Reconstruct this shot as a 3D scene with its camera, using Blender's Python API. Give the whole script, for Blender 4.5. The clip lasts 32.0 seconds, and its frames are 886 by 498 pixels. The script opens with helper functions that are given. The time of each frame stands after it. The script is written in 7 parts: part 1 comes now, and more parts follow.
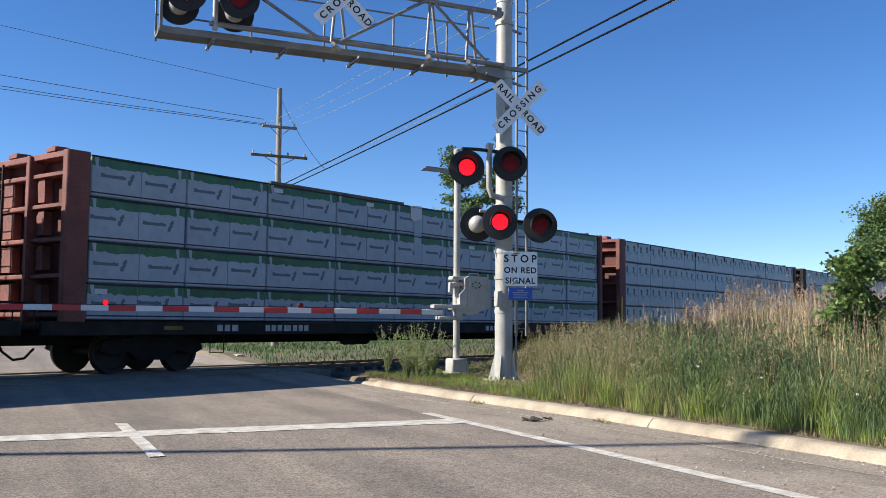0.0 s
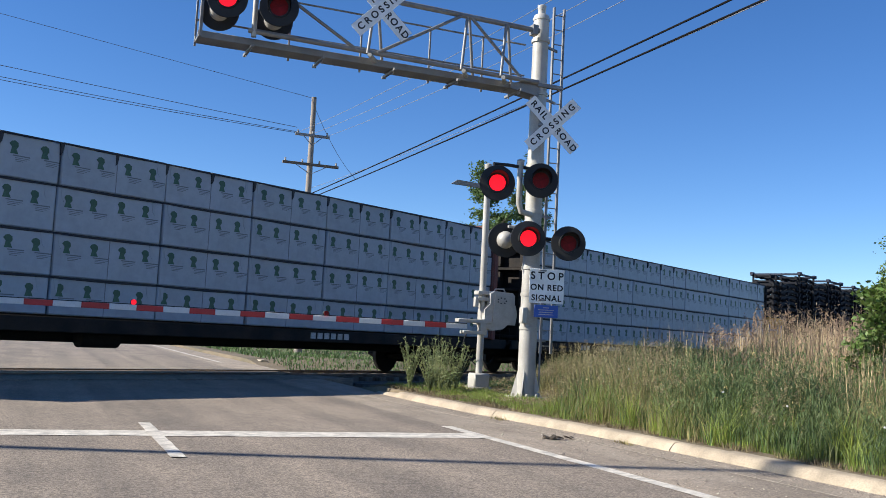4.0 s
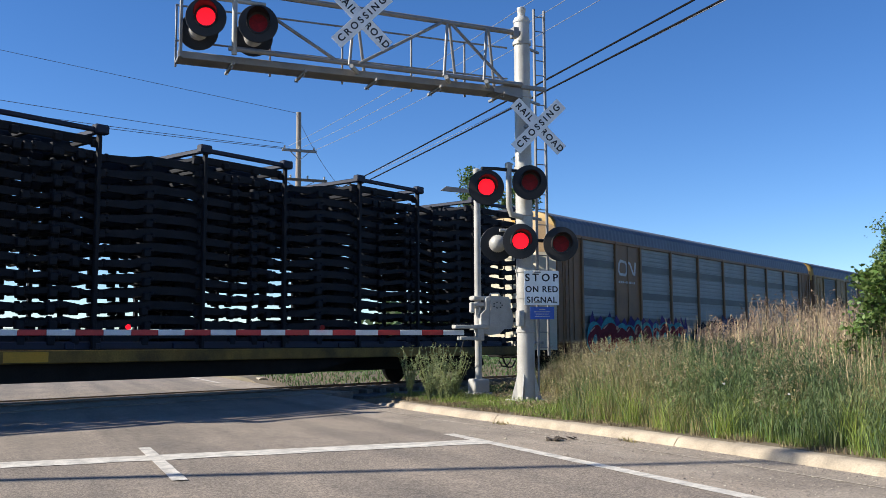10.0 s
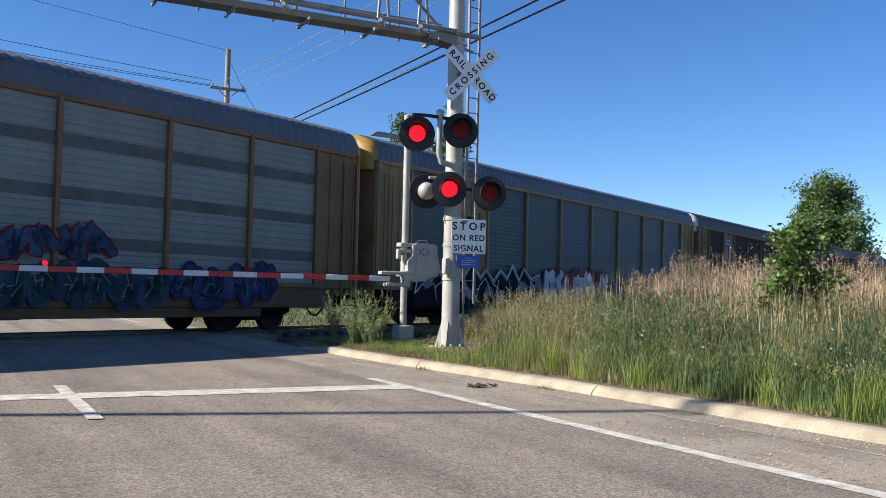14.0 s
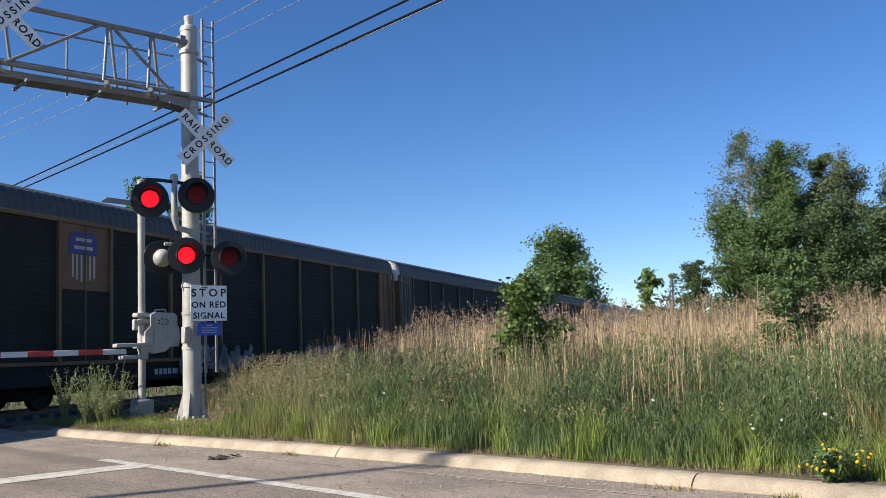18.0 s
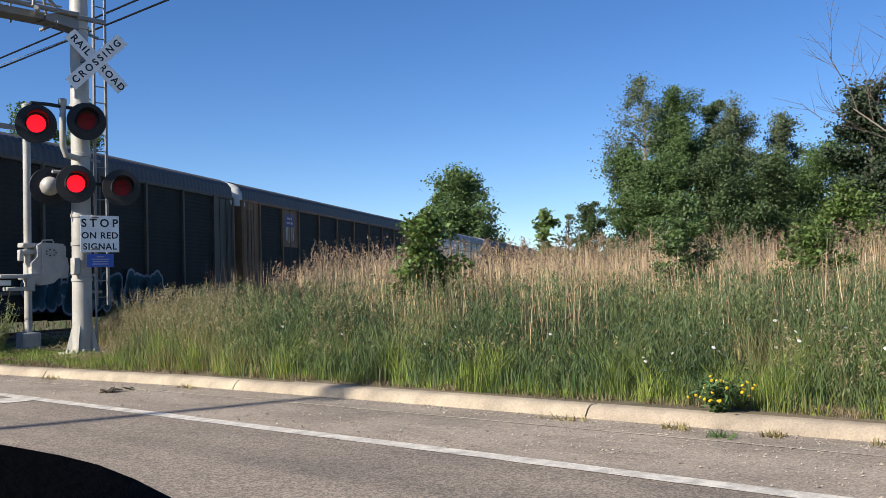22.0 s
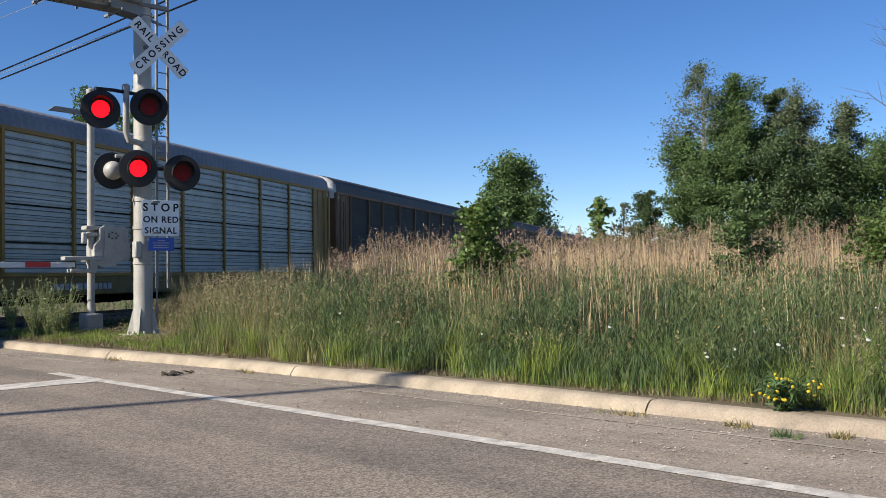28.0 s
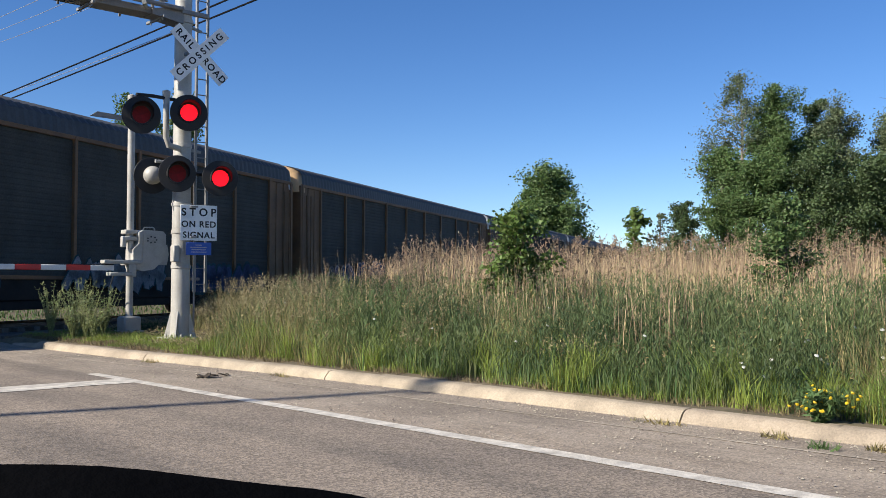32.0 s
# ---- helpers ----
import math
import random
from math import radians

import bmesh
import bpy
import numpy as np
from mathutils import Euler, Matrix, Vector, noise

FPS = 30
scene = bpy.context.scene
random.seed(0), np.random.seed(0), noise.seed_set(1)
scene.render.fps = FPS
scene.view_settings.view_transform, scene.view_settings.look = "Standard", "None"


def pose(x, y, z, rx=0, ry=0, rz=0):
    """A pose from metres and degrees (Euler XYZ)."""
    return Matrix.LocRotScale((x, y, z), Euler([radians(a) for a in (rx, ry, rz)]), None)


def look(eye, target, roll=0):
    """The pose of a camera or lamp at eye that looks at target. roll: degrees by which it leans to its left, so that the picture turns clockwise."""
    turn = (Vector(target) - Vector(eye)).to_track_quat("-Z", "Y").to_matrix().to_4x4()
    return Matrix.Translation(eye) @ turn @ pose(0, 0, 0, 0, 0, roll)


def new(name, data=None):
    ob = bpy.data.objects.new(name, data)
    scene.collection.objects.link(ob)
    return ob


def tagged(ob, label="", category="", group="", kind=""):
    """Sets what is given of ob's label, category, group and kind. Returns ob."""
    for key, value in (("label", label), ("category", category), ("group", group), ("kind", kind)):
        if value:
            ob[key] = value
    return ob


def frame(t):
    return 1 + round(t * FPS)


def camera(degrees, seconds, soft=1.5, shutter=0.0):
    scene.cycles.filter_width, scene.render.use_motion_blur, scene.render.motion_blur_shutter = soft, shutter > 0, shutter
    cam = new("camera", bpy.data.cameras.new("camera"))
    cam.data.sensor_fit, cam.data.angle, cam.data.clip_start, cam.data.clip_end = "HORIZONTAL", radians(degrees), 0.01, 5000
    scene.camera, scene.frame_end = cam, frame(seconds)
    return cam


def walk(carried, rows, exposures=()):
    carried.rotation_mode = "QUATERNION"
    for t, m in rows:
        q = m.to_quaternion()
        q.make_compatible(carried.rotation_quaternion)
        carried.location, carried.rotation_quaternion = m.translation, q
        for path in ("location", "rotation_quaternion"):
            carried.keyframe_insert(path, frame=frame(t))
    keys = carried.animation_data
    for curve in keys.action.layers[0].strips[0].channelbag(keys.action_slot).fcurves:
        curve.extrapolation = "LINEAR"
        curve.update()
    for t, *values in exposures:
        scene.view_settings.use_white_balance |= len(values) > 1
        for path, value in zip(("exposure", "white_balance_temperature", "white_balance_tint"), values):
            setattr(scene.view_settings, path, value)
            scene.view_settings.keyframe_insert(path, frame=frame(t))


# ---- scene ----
cam = camera(49.69, 32.0, 0.8)
PATH = [(0.0, -0.066, -0.012, 1.19, 94.434, -0.424, -24.333),
    (0.5, -0.07, -0.008, 1.183, 94.519, -0.739, -24.267),
    (1.0, -0.07, -0.017, 1.177, 94.409, -1.154, -24.016),
    (1.5, -0.074, -0.013, 1.176, 94.535, -1.476, -23.837),
    (2.0, -0.074, -0.018, 1.176, 94.805, -1.597, -23.764),
    (2.5, -0.074, -0.021, 1.182, 95.027, -1.733, -23.669),
    (3.0, -0.076, -0.017, 1.179, 94.986, -1.884, -23.657),
    (3.5, -0.074, -0.011, 1.182, 94.97, -2.162, -23.337),
    (4.0, -0.083, -0.015, 1.18, 95.235, -2.926, -22.942),
    (4.5, -0.078, -0.01, 1.177, 95.416, -3.687, -22.758),
    (6.5, -0.056, 0.032, 1.167, 95.892, -4.851, -22.387),
    (7.0, -0.05, 0.042, 1.159, 95.24, -4.475, -23.601),
    (7.5, -0.059, 0.037, 1.16, 94.719, -3.096, -23.967),
    (8.0, -0.057, 0.031, 1.164, 94.999, -1.568, -23.889),
    (8.5, -0.054, 0.033, 1.164, 95.245, -0.536, -24.036),
    (9.0, -0.058, 0.034, 1.165, 95.493, 0.417, -23.682),
    (9.5, -0.062, 0.03, 1.169, 95.755, 0.732, -23.134),
    (10.0, -0.055, 0.028, 1.173, 95.704, 0.297, -23.055),
    (10.5, -0.049, 0.027, 1.171, 95.749, -0.364, -22.938),
    (11.0, -0.046, 0.024, 1.176, 95.91, -0.866, -22.645),
    (11.5, -0.045, 0.024, 1.179, 95.839, -1.275, -22.399),
    (12.0, -0.047, 0.019, 1.175, 95.618, -1.495, -22.321),
    (12.5, -0.047, 0.02, 1.172, 95.091, -1.616, -22.856),
    (13.0, -0.044, 0.038, 1.157, 93.668, -1.098, -24.804),
    (13.5, -0.034, 0.043, 1.157, 92.425, -0.647, -27.0),
    (15.5, -0.037, 0.015, 1.193, 93.154, -2.555, -27.654),
    (16.0, -0.038, 0.003, 1.196, 93.439, -2.443, -28.082),
    (16.5, -0.035, -0.016, 1.182, 93.238, -1.173, -31.348),
    (17.0, -0.03, -0.078, 1.193, 95.133, -0.332, -36.75),
    (17.5, 0.025, -0.084, 1.19, 96.944, 1.164, -39.908),
    (18.0, 0.075, -0.088, 1.175, 96.123, 2.198, -42.054),
    (18.5, 0.094, -0.082, 1.136, 93.682, 4.393, -43.393),
    (19.0, 0.096, -0.027, 1.128, 92.426, 3.588, -47.73),
    (19.5, 0.08, -0.033, 1.131, 92.607, 3.671, -50.412),
    (20.0, 0.085, -0.026, 1.132, 93.253, 2.634, -50.211),
    (20.5, 0.081, -0.024, 1.13, 93.066, 1.839, -50.249),
    (21.0, 0.069, -0.031, 1.127, 92.557, 2.895, -50.959),
    (21.5, 0.072, -0.026, 1.131, 91.96, 2.955, -50.727),
    (22.0, 0.08, -0.024, 1.133, 92.221, 1.552, -48.175),
    (22.5, 0.082, -0.029, 1.135, 93.486, 0.782, -47.105),
    (23.0, 0.08, -0.022, 1.134, 94.271, -0.162, -47.268),
    (23.5, 0.066, -0.024, 1.135, 94.457, -0.734, -47.569),
    (24.0, 0.054, -0.03, 1.135, 93.682, 1.233, -47.277),
    (24.5, 0.022, -0.054, 1.139, 94.2, 4.537, -42.567),
    (26.5, 0.052, 0.005, 1.145, 96.929, -1.667, -47.557),
    (27.0, 0.059, 0.011, 1.141, 96.175, -1.563, -48.689),
    (27.5, 0.055, 0.027, 1.143, 92.902, -0.224, -47.799),
    (28.0, 0.055, 0.046, 1.176, 91.44, 0.633, -45.093),
    (28.5, 0.049, 0.041, 1.156, 92.315, 0.981, -40.488),
    (29.0, 0.046, 0.041, 1.148, 92.602, 1.086, -38.347),
    (29.5, 0.047, 0.033, 1.15, 92.501, 0.735, -39.607),
    (30.0, 0.048, 0.033, 1.157, 92.629, 0.66, -41.228),
    (30.5, 0.048, 0.035, 1.152, 92.676, 0.691, -42.01),
    (31.0, 0.046, 0.035, 1.15, 92.494, 0.617, -42.64),
    (31.5, 0.042, 0.035, 1.15, 92.222, 0.358, -42.963),
    (32.0, 0.046, 0.038, 1.146, 91.996, -0.101, -43.04)]
walk(cam, [(r[0], pose(*r[1:])) for r in PATH], ((0, 0.80, 6500, 10), (15.5, 0.80, 6500, 10), (18.5, 0.66, 6650, 11), (24, 0.66, 6650, 11), (27, 0.54, 6650, 11), (28.5, 0.54, 6650, 11), (30, 0.66, 6650, 11), (32, 0.66, 6650, 11)))

# ---- world, sun, exposure ----
SUN_AZ, SUN_EL = -75.5, 31.8          # degrees right of the road's direction; above the horizon
world = bpy.data.worlds.new("world")
scene.world = world
world.use_nodes = True
wn = world.node_tree
sky = wn.nodes.new("ShaderNodeTexSky")
sky.sky_type, sky.sun_disc = "NISHITA", False
sky.sun_elevation, sky.sun_rotation = radians(SUN_EL), radians(SUN_AZ)
sky.altitude, sky.air_density, sky.dust_density, sky.ozone_density = 2600, 1.0, 0.0, 3.0
vivid = wn.nodes.new("ShaderNodeHueSaturation")
vivid.inputs["Hue"].default_value, vivid.inputs["Saturation"].default_value = 0.5075, 1.23
wn.links.new(sky.outputs[0], vivid.inputs["Color"])
wn.links.new(vivid.outputs[0], wn.nodes["Background"].inputs[0])
wn.nodes["Background"].inputs[1].default_value = 0.0955
sun = new("sun", bpy.data.lights.new("sun", "SUN"))
sun.data.energy, sun.data.angle, sun.data.color = 5.0, radians(0.53), (1.0, 0.95, 0.85)
sun.matrix_world = look((math.sin(radians(SUN_AZ)) * math.cos(radians(SUN_EL)) * 60,
                         math.cos(radians(SUN_AZ)) * math.cos(radians(SUN_EL)) * 60, math.sin(radians(SUN_EL)) * 60), (0, 0, 0))

# ---- materials ----
MATS = {}


def surf(name, base, rough=0.6, metal=0.0, var=0.2, scale=2.0, fine=40.0, bump=0.15, rand=0.0, island=0.0, tint=None, stretch=(1, 1, 1), coat=0.0, trans=0.0, spec=0.5):
    """A surface with stains at one scale and grain at another; tint is the colour of its dirt or its second tone."""
    if name in MATS:
        return MATS[name]
    m = MATS[name] = bpy.data.materials.new(name)
    m.use_nodes = True
    t = m.node_tree
    p = t.nodes["Principled BSDF"]
    co = t.nodes.new("ShaderNodeTexCoord")
    mp = t.nodes.new("ShaderNodeMapping")
    mp.inputs["Scale"].default_value = stretch
    t.links.new(co.outputs["Object"], mp.inputs[0])
    big, small = t.nodes.new("ShaderNodeTexNoise"), t.nodes.new("ShaderNodeTexNoise")
    for n, s, d in ((big, scale, 5), (small, fine, 3)):
        n.inputs["Scale"].default_value, n.inputs["Detail"].default_value, n.inputs["Roughness"].default_value = s, d, 0.62
        t.links.new(mp.outputs[0], n.inputs["Vector"])
    dark = tuple(c * (1 - var) for c in base) if tint is None else tint
    light = tuple(min(1, c * (1 + var * 0.6)) for c in base)
    ramp = t.nodes.new("ShaderNodeValToRGB")
    ramp.color_ramp.elements[0].position, ramp.color_ramp.elements[1].position = 0.32, 0.62
    ramp.color_ramp.elements[0].color, ramp.color_ramp.elements[1].color = (*dark, 1), (*light, 1)
    t.links.new(big.outputs["Fac"], ramp.inputs[0])
    grain = t.nodes.new("ShaderNodeMapRange")
    grain.inputs["From Min"].default_value, grain.inputs["From Max"].default_value = 0.3, 0.7
    grain.inputs["To Min"].default_value, grain.inputs["To Max"].default_value = 1 - var * 0.7, 1 + var * 0.5
    t.links.new(small.outputs["Fac"], grain.inputs[0])
    hsv = t.nodes.new("ShaderNodeHueSaturation")
    t.links.new(ramp.outputs[0], hsv.inputs["Color"])
    val = grain.outputs[0]
    for amount, node, out in ((rand, "ShaderNodeObjectInfo", "Random"), (island, "ShaderNodeNewGeometry", "Random Per Island")):
        if amount:
            src, mul = t.nodes.new(node), t.nodes.new("ShaderNodeMath")
            rng = t.nodes.new("ShaderNodeMapRange")
            rng.inputs["To Min"].default_value, rng.inputs["To Max"].default_value = 1 - amount, 1 + amount
            t.links.new(src.outputs[out], rng.inputs[0])
            mul.operation = "MULTIPLY"
            t.links.new(val, mul.inputs[0])
            t.links.new(rng.outputs[0], mul.inputs[1])
            val = mul.outputs[0]
            hue = t.nodes.new("ShaderNodeMapRange")
            hue.inputs["To Min"].default_value, hue.inputs["To Max"].default_value = 0.5 - amount * 0.06, 0.5 + amount * 0.06
            t.links.new(src.outputs[out], hue.inputs[0])
            t.links.new(hue.outputs[0], hsv.inputs["Hue"])
    t.links.new(val, hsv.inputs["Value"])
    t.links.new(hsv.outputs[0], p.inputs["Base Color"])
    rr = t.nodes.new("ShaderNodeMapRange")
    rr.inputs["To Min"].default_value, rr.inputs["To Max"].default_value = max(0, rough - 0.12), min(1, rough + 0.12)
    t.links.new(big.outputs["Fac"], rr.inputs[0])
    t.links.new(rr.outputs[0], p.inputs["Roughness"])
    p.inputs["Metallic"].default_value = metal
    p.inputs["Coat Weight"].default_value = coat
    p.inputs["Specular IOR Level"].default_value = spec
    if bump:
        b = t.nodes.new("ShaderNodeBump")
        b.inputs["Strength"].default_value, b.inputs["Distance"].default_value = bump, 0.02
        t.links.new(small.outputs["Fac"], b.inputs["Height"])
        t.links.new(b.outputs[0], p.inputs["Normal"])
    if trans:
        tr = t.nodes.new("ShaderNodeBsdfTranslucent")
        mix = t.nodes.new("ShaderNodeMixShader")
        mix.inputs[0].default_value = trans
        t.links.new(hsv.outputs[0], tr.inputs["Color"])
        t.links.new(p.outputs[0], mix.inputs[1])
        t.links.new(tr.outputs[0], mix.inputs[2])
        t.links.new(mix.outputs[0], t.nodes["Material Output"].inputs[0])
    return m


def glow(name, colour, strength):
    m = bpy.data.materials.new(name)
    m.use_nodes = True
    p = m.node_tree.nodes["Principled BSDF"]
    p.inputs["Base Color"].default_value = (*colour, 1)
    p.inputs["Emission Color"].default_value = (*colour, 1)
    p.inputs["Emission Strength"].default_value = strength
    return m


def asphalt_mat(name, stone, binder, patch, dust):
    """Worn asphalt: pale chips in a darker binder, long wheel-worn bands, blotches and dark cracks."""
    m = bpy.data.materials.new(name)
    m.use_nodes = True
    t = m.node_tree
    p = t.nodes["Principled BSDF"]
    co = t.nodes.new("ShaderNodeTexCoord")

    def noise_at(scale, detail, stretch):
        mp, n = t.nodes.new("ShaderNodeMapping"), t.nodes.new("ShaderNodeTexNoise")
        mp.inputs["Scale"].default_value = stretch
        n.inputs["Scale"].default_value, n.inputs["Detail"].default_value = scale, detail
        t.links.new(co.outputs["Object"], mp.inputs[0])
        t.links.new(mp.outputs[0], n.inputs["Vector"])
        return n.outputs["Fac"]

    def ramp(src, p0, c0, p1, c1):
        r = t.nodes.new("ShaderNodeValToRGB")
        r.color_ramp.elements[0].position, r.color_ramp.elements[1].position = p0, p1
        r.color_ramp.elements[0].color, r.color_ramp.elements[1].color = (*c0, 1), (*c1, 1)
        t.links.new(src, r.inputs[0])
        return r.outputs[0]

    def mix(kind, fac, a, b):
        x = t.nodes.new("ShaderNodeMix")
        x.data_type, x.blend_type = "RGBA", kind
        x.inputs[0].default_value = fac
        t.links.new(a, x.inputs[6])
        t.links.new(b, x.inputs[7])
        return x.outputs[2]

    chips = t.nodes.new("ShaderNodeTexVoronoi")
    chips.inputs["Scale"].default_value = 75
    t.links.new(co.outputs["Object"], chips.inputs["Vector"])
    sep = t.nodes.new("ShaderNodeSeparateColor")
    t.links.new(chips.outputs["Color"], sep.inputs[0])
    base = ramp(sep.outputs[0], 0.15, binder, 0.95, stone)
    g1 = (1, 1, 1)
    bands = ramp(noise_at(1.0, 4, (1.6, 0.05, 1)), 0.36, tuple(patch * c for c in g1), 0.62, (1.08, 1.06, 1.04))
    blots = ramp(noise_at(0.9, 6, (1, 0.6, 1)), 0.34, (0.74, 0.74, 0.75), 0.60, (1.06, 1.05, 1.03))
    spots = ramp(noise_at(9, 5, (1, 0.7, 1)), 0.30, (0.72, 0.72, 0.72), 0.46, (1, 1, 1))
    col = mix("MULTIPLY", 1.0, base, bands)
    col = mix("MULTIPLY", 0.8, col, blots)
    col = mix("MULTIPLY", 0.8, col, spots)
    if dust:
        col = mix("MIX", 0.35, col, ramp(noise_at(2.5, 6, (1, 0.4, 1)), 0.4, (0.165, 0.138, 0.106), 0.6, (0.33, 0.282, 0.225)))
    t.links.new(col, p.inputs["Base Color"])
    p.inputs["Roughness"].default_value = 0.9
    b = t.nodes.new("ShaderNodeBump")
    b.inputs["Strength"].default_value, b.inputs["Distance"].default_value = 0.4, 0.005
    t.links.new(chips.outputs["Distance"], b.inputs["Height"])
    t.links.new(b.outputs[0], p.inputs["Normal"])
    return m


asphalt = asphalt_mat("asphalt", (0.365, 0.302, 0.24), (0.152, 0.126, 0.100), 0.76, False)
shoulder_grit = asphalt_mat("shoulder_grit", (0.45, 0.372, 0.292), (0.19, 0.156, 0.122), 0.92, True)
concrete = surf("kerb_concrete", (0.383, 0.317, 0.233), 0.92, var=0.3, scale=1.8, fine=60, bump=0.3, rand=0.08)
road_paint = surf("road_paint", (0.6, 0.555, 0.48), 0.75, var=0.25, scale=6, fine=70, bump=0.3, tint=(0.36, 0.33, 0.285))
soil = surf("soil", (0.15, 0.115, 0.072), 0.95, var=0.4, scale=0.4, fine=12, bump=0.6, tint=(0.10, 0.085, 0.048))
ballast_mat = surf("ballast", (0.128, 0.116, 0.105), 0.95, var=0.4, scale=2, fine=22, bump=0.9)
stone_mat = surf("loose_stone", (0.30, 0.256, 0.21), 0.9, var=0.3, scale=5, fine=60, island=0.55)
rail_steel = surf("rail_steel", (0.165, 0.12, 0.09), 0.5, 0.6, var=0.4, scale=4)
pole_timber = surf("pole_timber", (0.27, 0.232, 0.195), 0.9, var=0.3, scale=1.5, fine=30, stretch=(4, 4, 0.5), bump=0.4)
timber = surf("weathered_timber", (0.15, 0.12, 0.09), 0.9, var=0.35, scale=1.5, fine=30, stretch=(4, 4, 0.5), bump=0.4)
galv = surf("galvanised_steel", (0.245, 0.24, 0.235), 0.55, 0.3, var=0.18, scale=3, fine=60, bump=0.06)
alu = surf("aluminium_paint", (0.425, 0.412, 0.378), 0.55, 0.1, var=0.14, scale=2.2, fine=50, bump=0.08, tint=(0.34, 0.323, 0.289))
cable_mat = surf("cable_sheath", (0.008, 0.008, 0.009), 0.85, spec=0.1, var=0.2)
wire_mat = surf("bare_wire", (0.413, 0.413, 0.42), 0.4, 0.7, var=0.1)
thin_wire_mat = surf("weathered_wire", (0.10, 0.11, 0.13), 0.6, 0.3, var=0.1)
lamp_black = surf("lamp_black", (0.013, 0.013, 0.014), 0.6, var=0.3, bump=0.03)
sign_white = surf("sign_white", (0.86, 0.87, 0.87), 0.5, var=0.07, scale=4, fine=90, bump=0.03, tint=(0.74, 0.74, 0.72))
sign_black = surf("sign_black", (0.012, 0.012, 0.013), 0.5, var=0.1, bump=0)
sign_blue = surf("sign_blue", (0.03, 0.10, 0.42), 0.45, var=0.1, bump=0.02)
reflect_red = surf("reflective_red", (0.52, 0.03, 0.03), 0.45, var=0.15, bump=0.02)
reflect_white = surf("reflective_white", (0.72, 0.72, 0.72), 0.45, var=0.1, bump=0.02)
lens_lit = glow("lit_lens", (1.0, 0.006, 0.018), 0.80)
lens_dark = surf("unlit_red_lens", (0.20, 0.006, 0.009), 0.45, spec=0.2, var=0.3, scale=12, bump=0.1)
box_red = surf("oxide_red_paint", (0.20, 0.066, 0.050), 0.7, var=0.35, scale=1.2, fine=25, tint=(0.12, 0.035, 0.028), bump=0.1)
car_black = surf("railcar_black", (0.014, 0.013, 0.013), 0.75, spec=0.2, var=0.4, scale=1.5, tint=(0.035, 0.027, 0.022), bump=0.1)
under_mat = surf("grimy_underframe", (0.016, 0.014, 0.012), 0.85, spec=0.2, var=0.4, scale=2, bump=0.2)
wheel_mat = surf("wheel_steel", (0.022, 0.018, 0.015), 0.7, 0.2, var=0.3, scale=4)
wrap_white = surf("white_wrap", (0.305, 0.355, 0.415), 0.42, var=0.1, scale=1.1, fine=6, bump=0.35, rand=0.05)
wrap_green = surf("green_wrap_band", (0.028, 0.125, 0.058), 0.45, var=0.25, scale=1.5, fine=8, bump=0.3)
print_green = surf("printed_green", (0.035, 0.10, 0.065), 0.5, var=0.3, scale=3, bump=0)
print_grey = surf("printed_grey", (0.125, 0.155, 0.175), 0.5, var=0.15, bump=0)
strap_mat = surf("dark_strap", (0.02, 0.022, 0.028), 0.6, var=0.2, bump=0)
frame_black = surf("chassis_black", (0.010, 0.011, 0.015), 0.75, spec=0.25, var=0.4, scale=3, bump=0.05)
frame_navy = surf("rack_navy", (0.007, 0.012, 0.032), 0.65, var=0.3, scale=3, bump=0.05)
flat_yellow = surf("faded_yellow", (0.22, 0.135, 0.035), 0.8, spec=0.2, var=0.4, scale=0.8, tint=(0.07, 0.05, 0.025), bump=0.1)
crate_yellow = surf("crate_yellow", (0.54, 0.27, 0.015), 0.55, var=0.15, scale=2, rand=0.06)
rack_blue = surf("rack_blue", (0.03, 0.08, 0.30), 0.5, var=0.2)
print_pale = surf("faded_lettering", (0.42, 0.42, 0.42), 0.7, var=0.3, scale=5, bump=0)
hose_mat = surf("rubber_hose", (0.012, 0.012, 0.012), 0.7, var=0.2, bump=0)
dash_mat = surf("dash_vinyl", (0.0022, 0.0022, 0.0026), 0.95, spec=0.04, var=0.3, scale=20, fine=300, bump=0.1)

# ---- mesh helpers ----


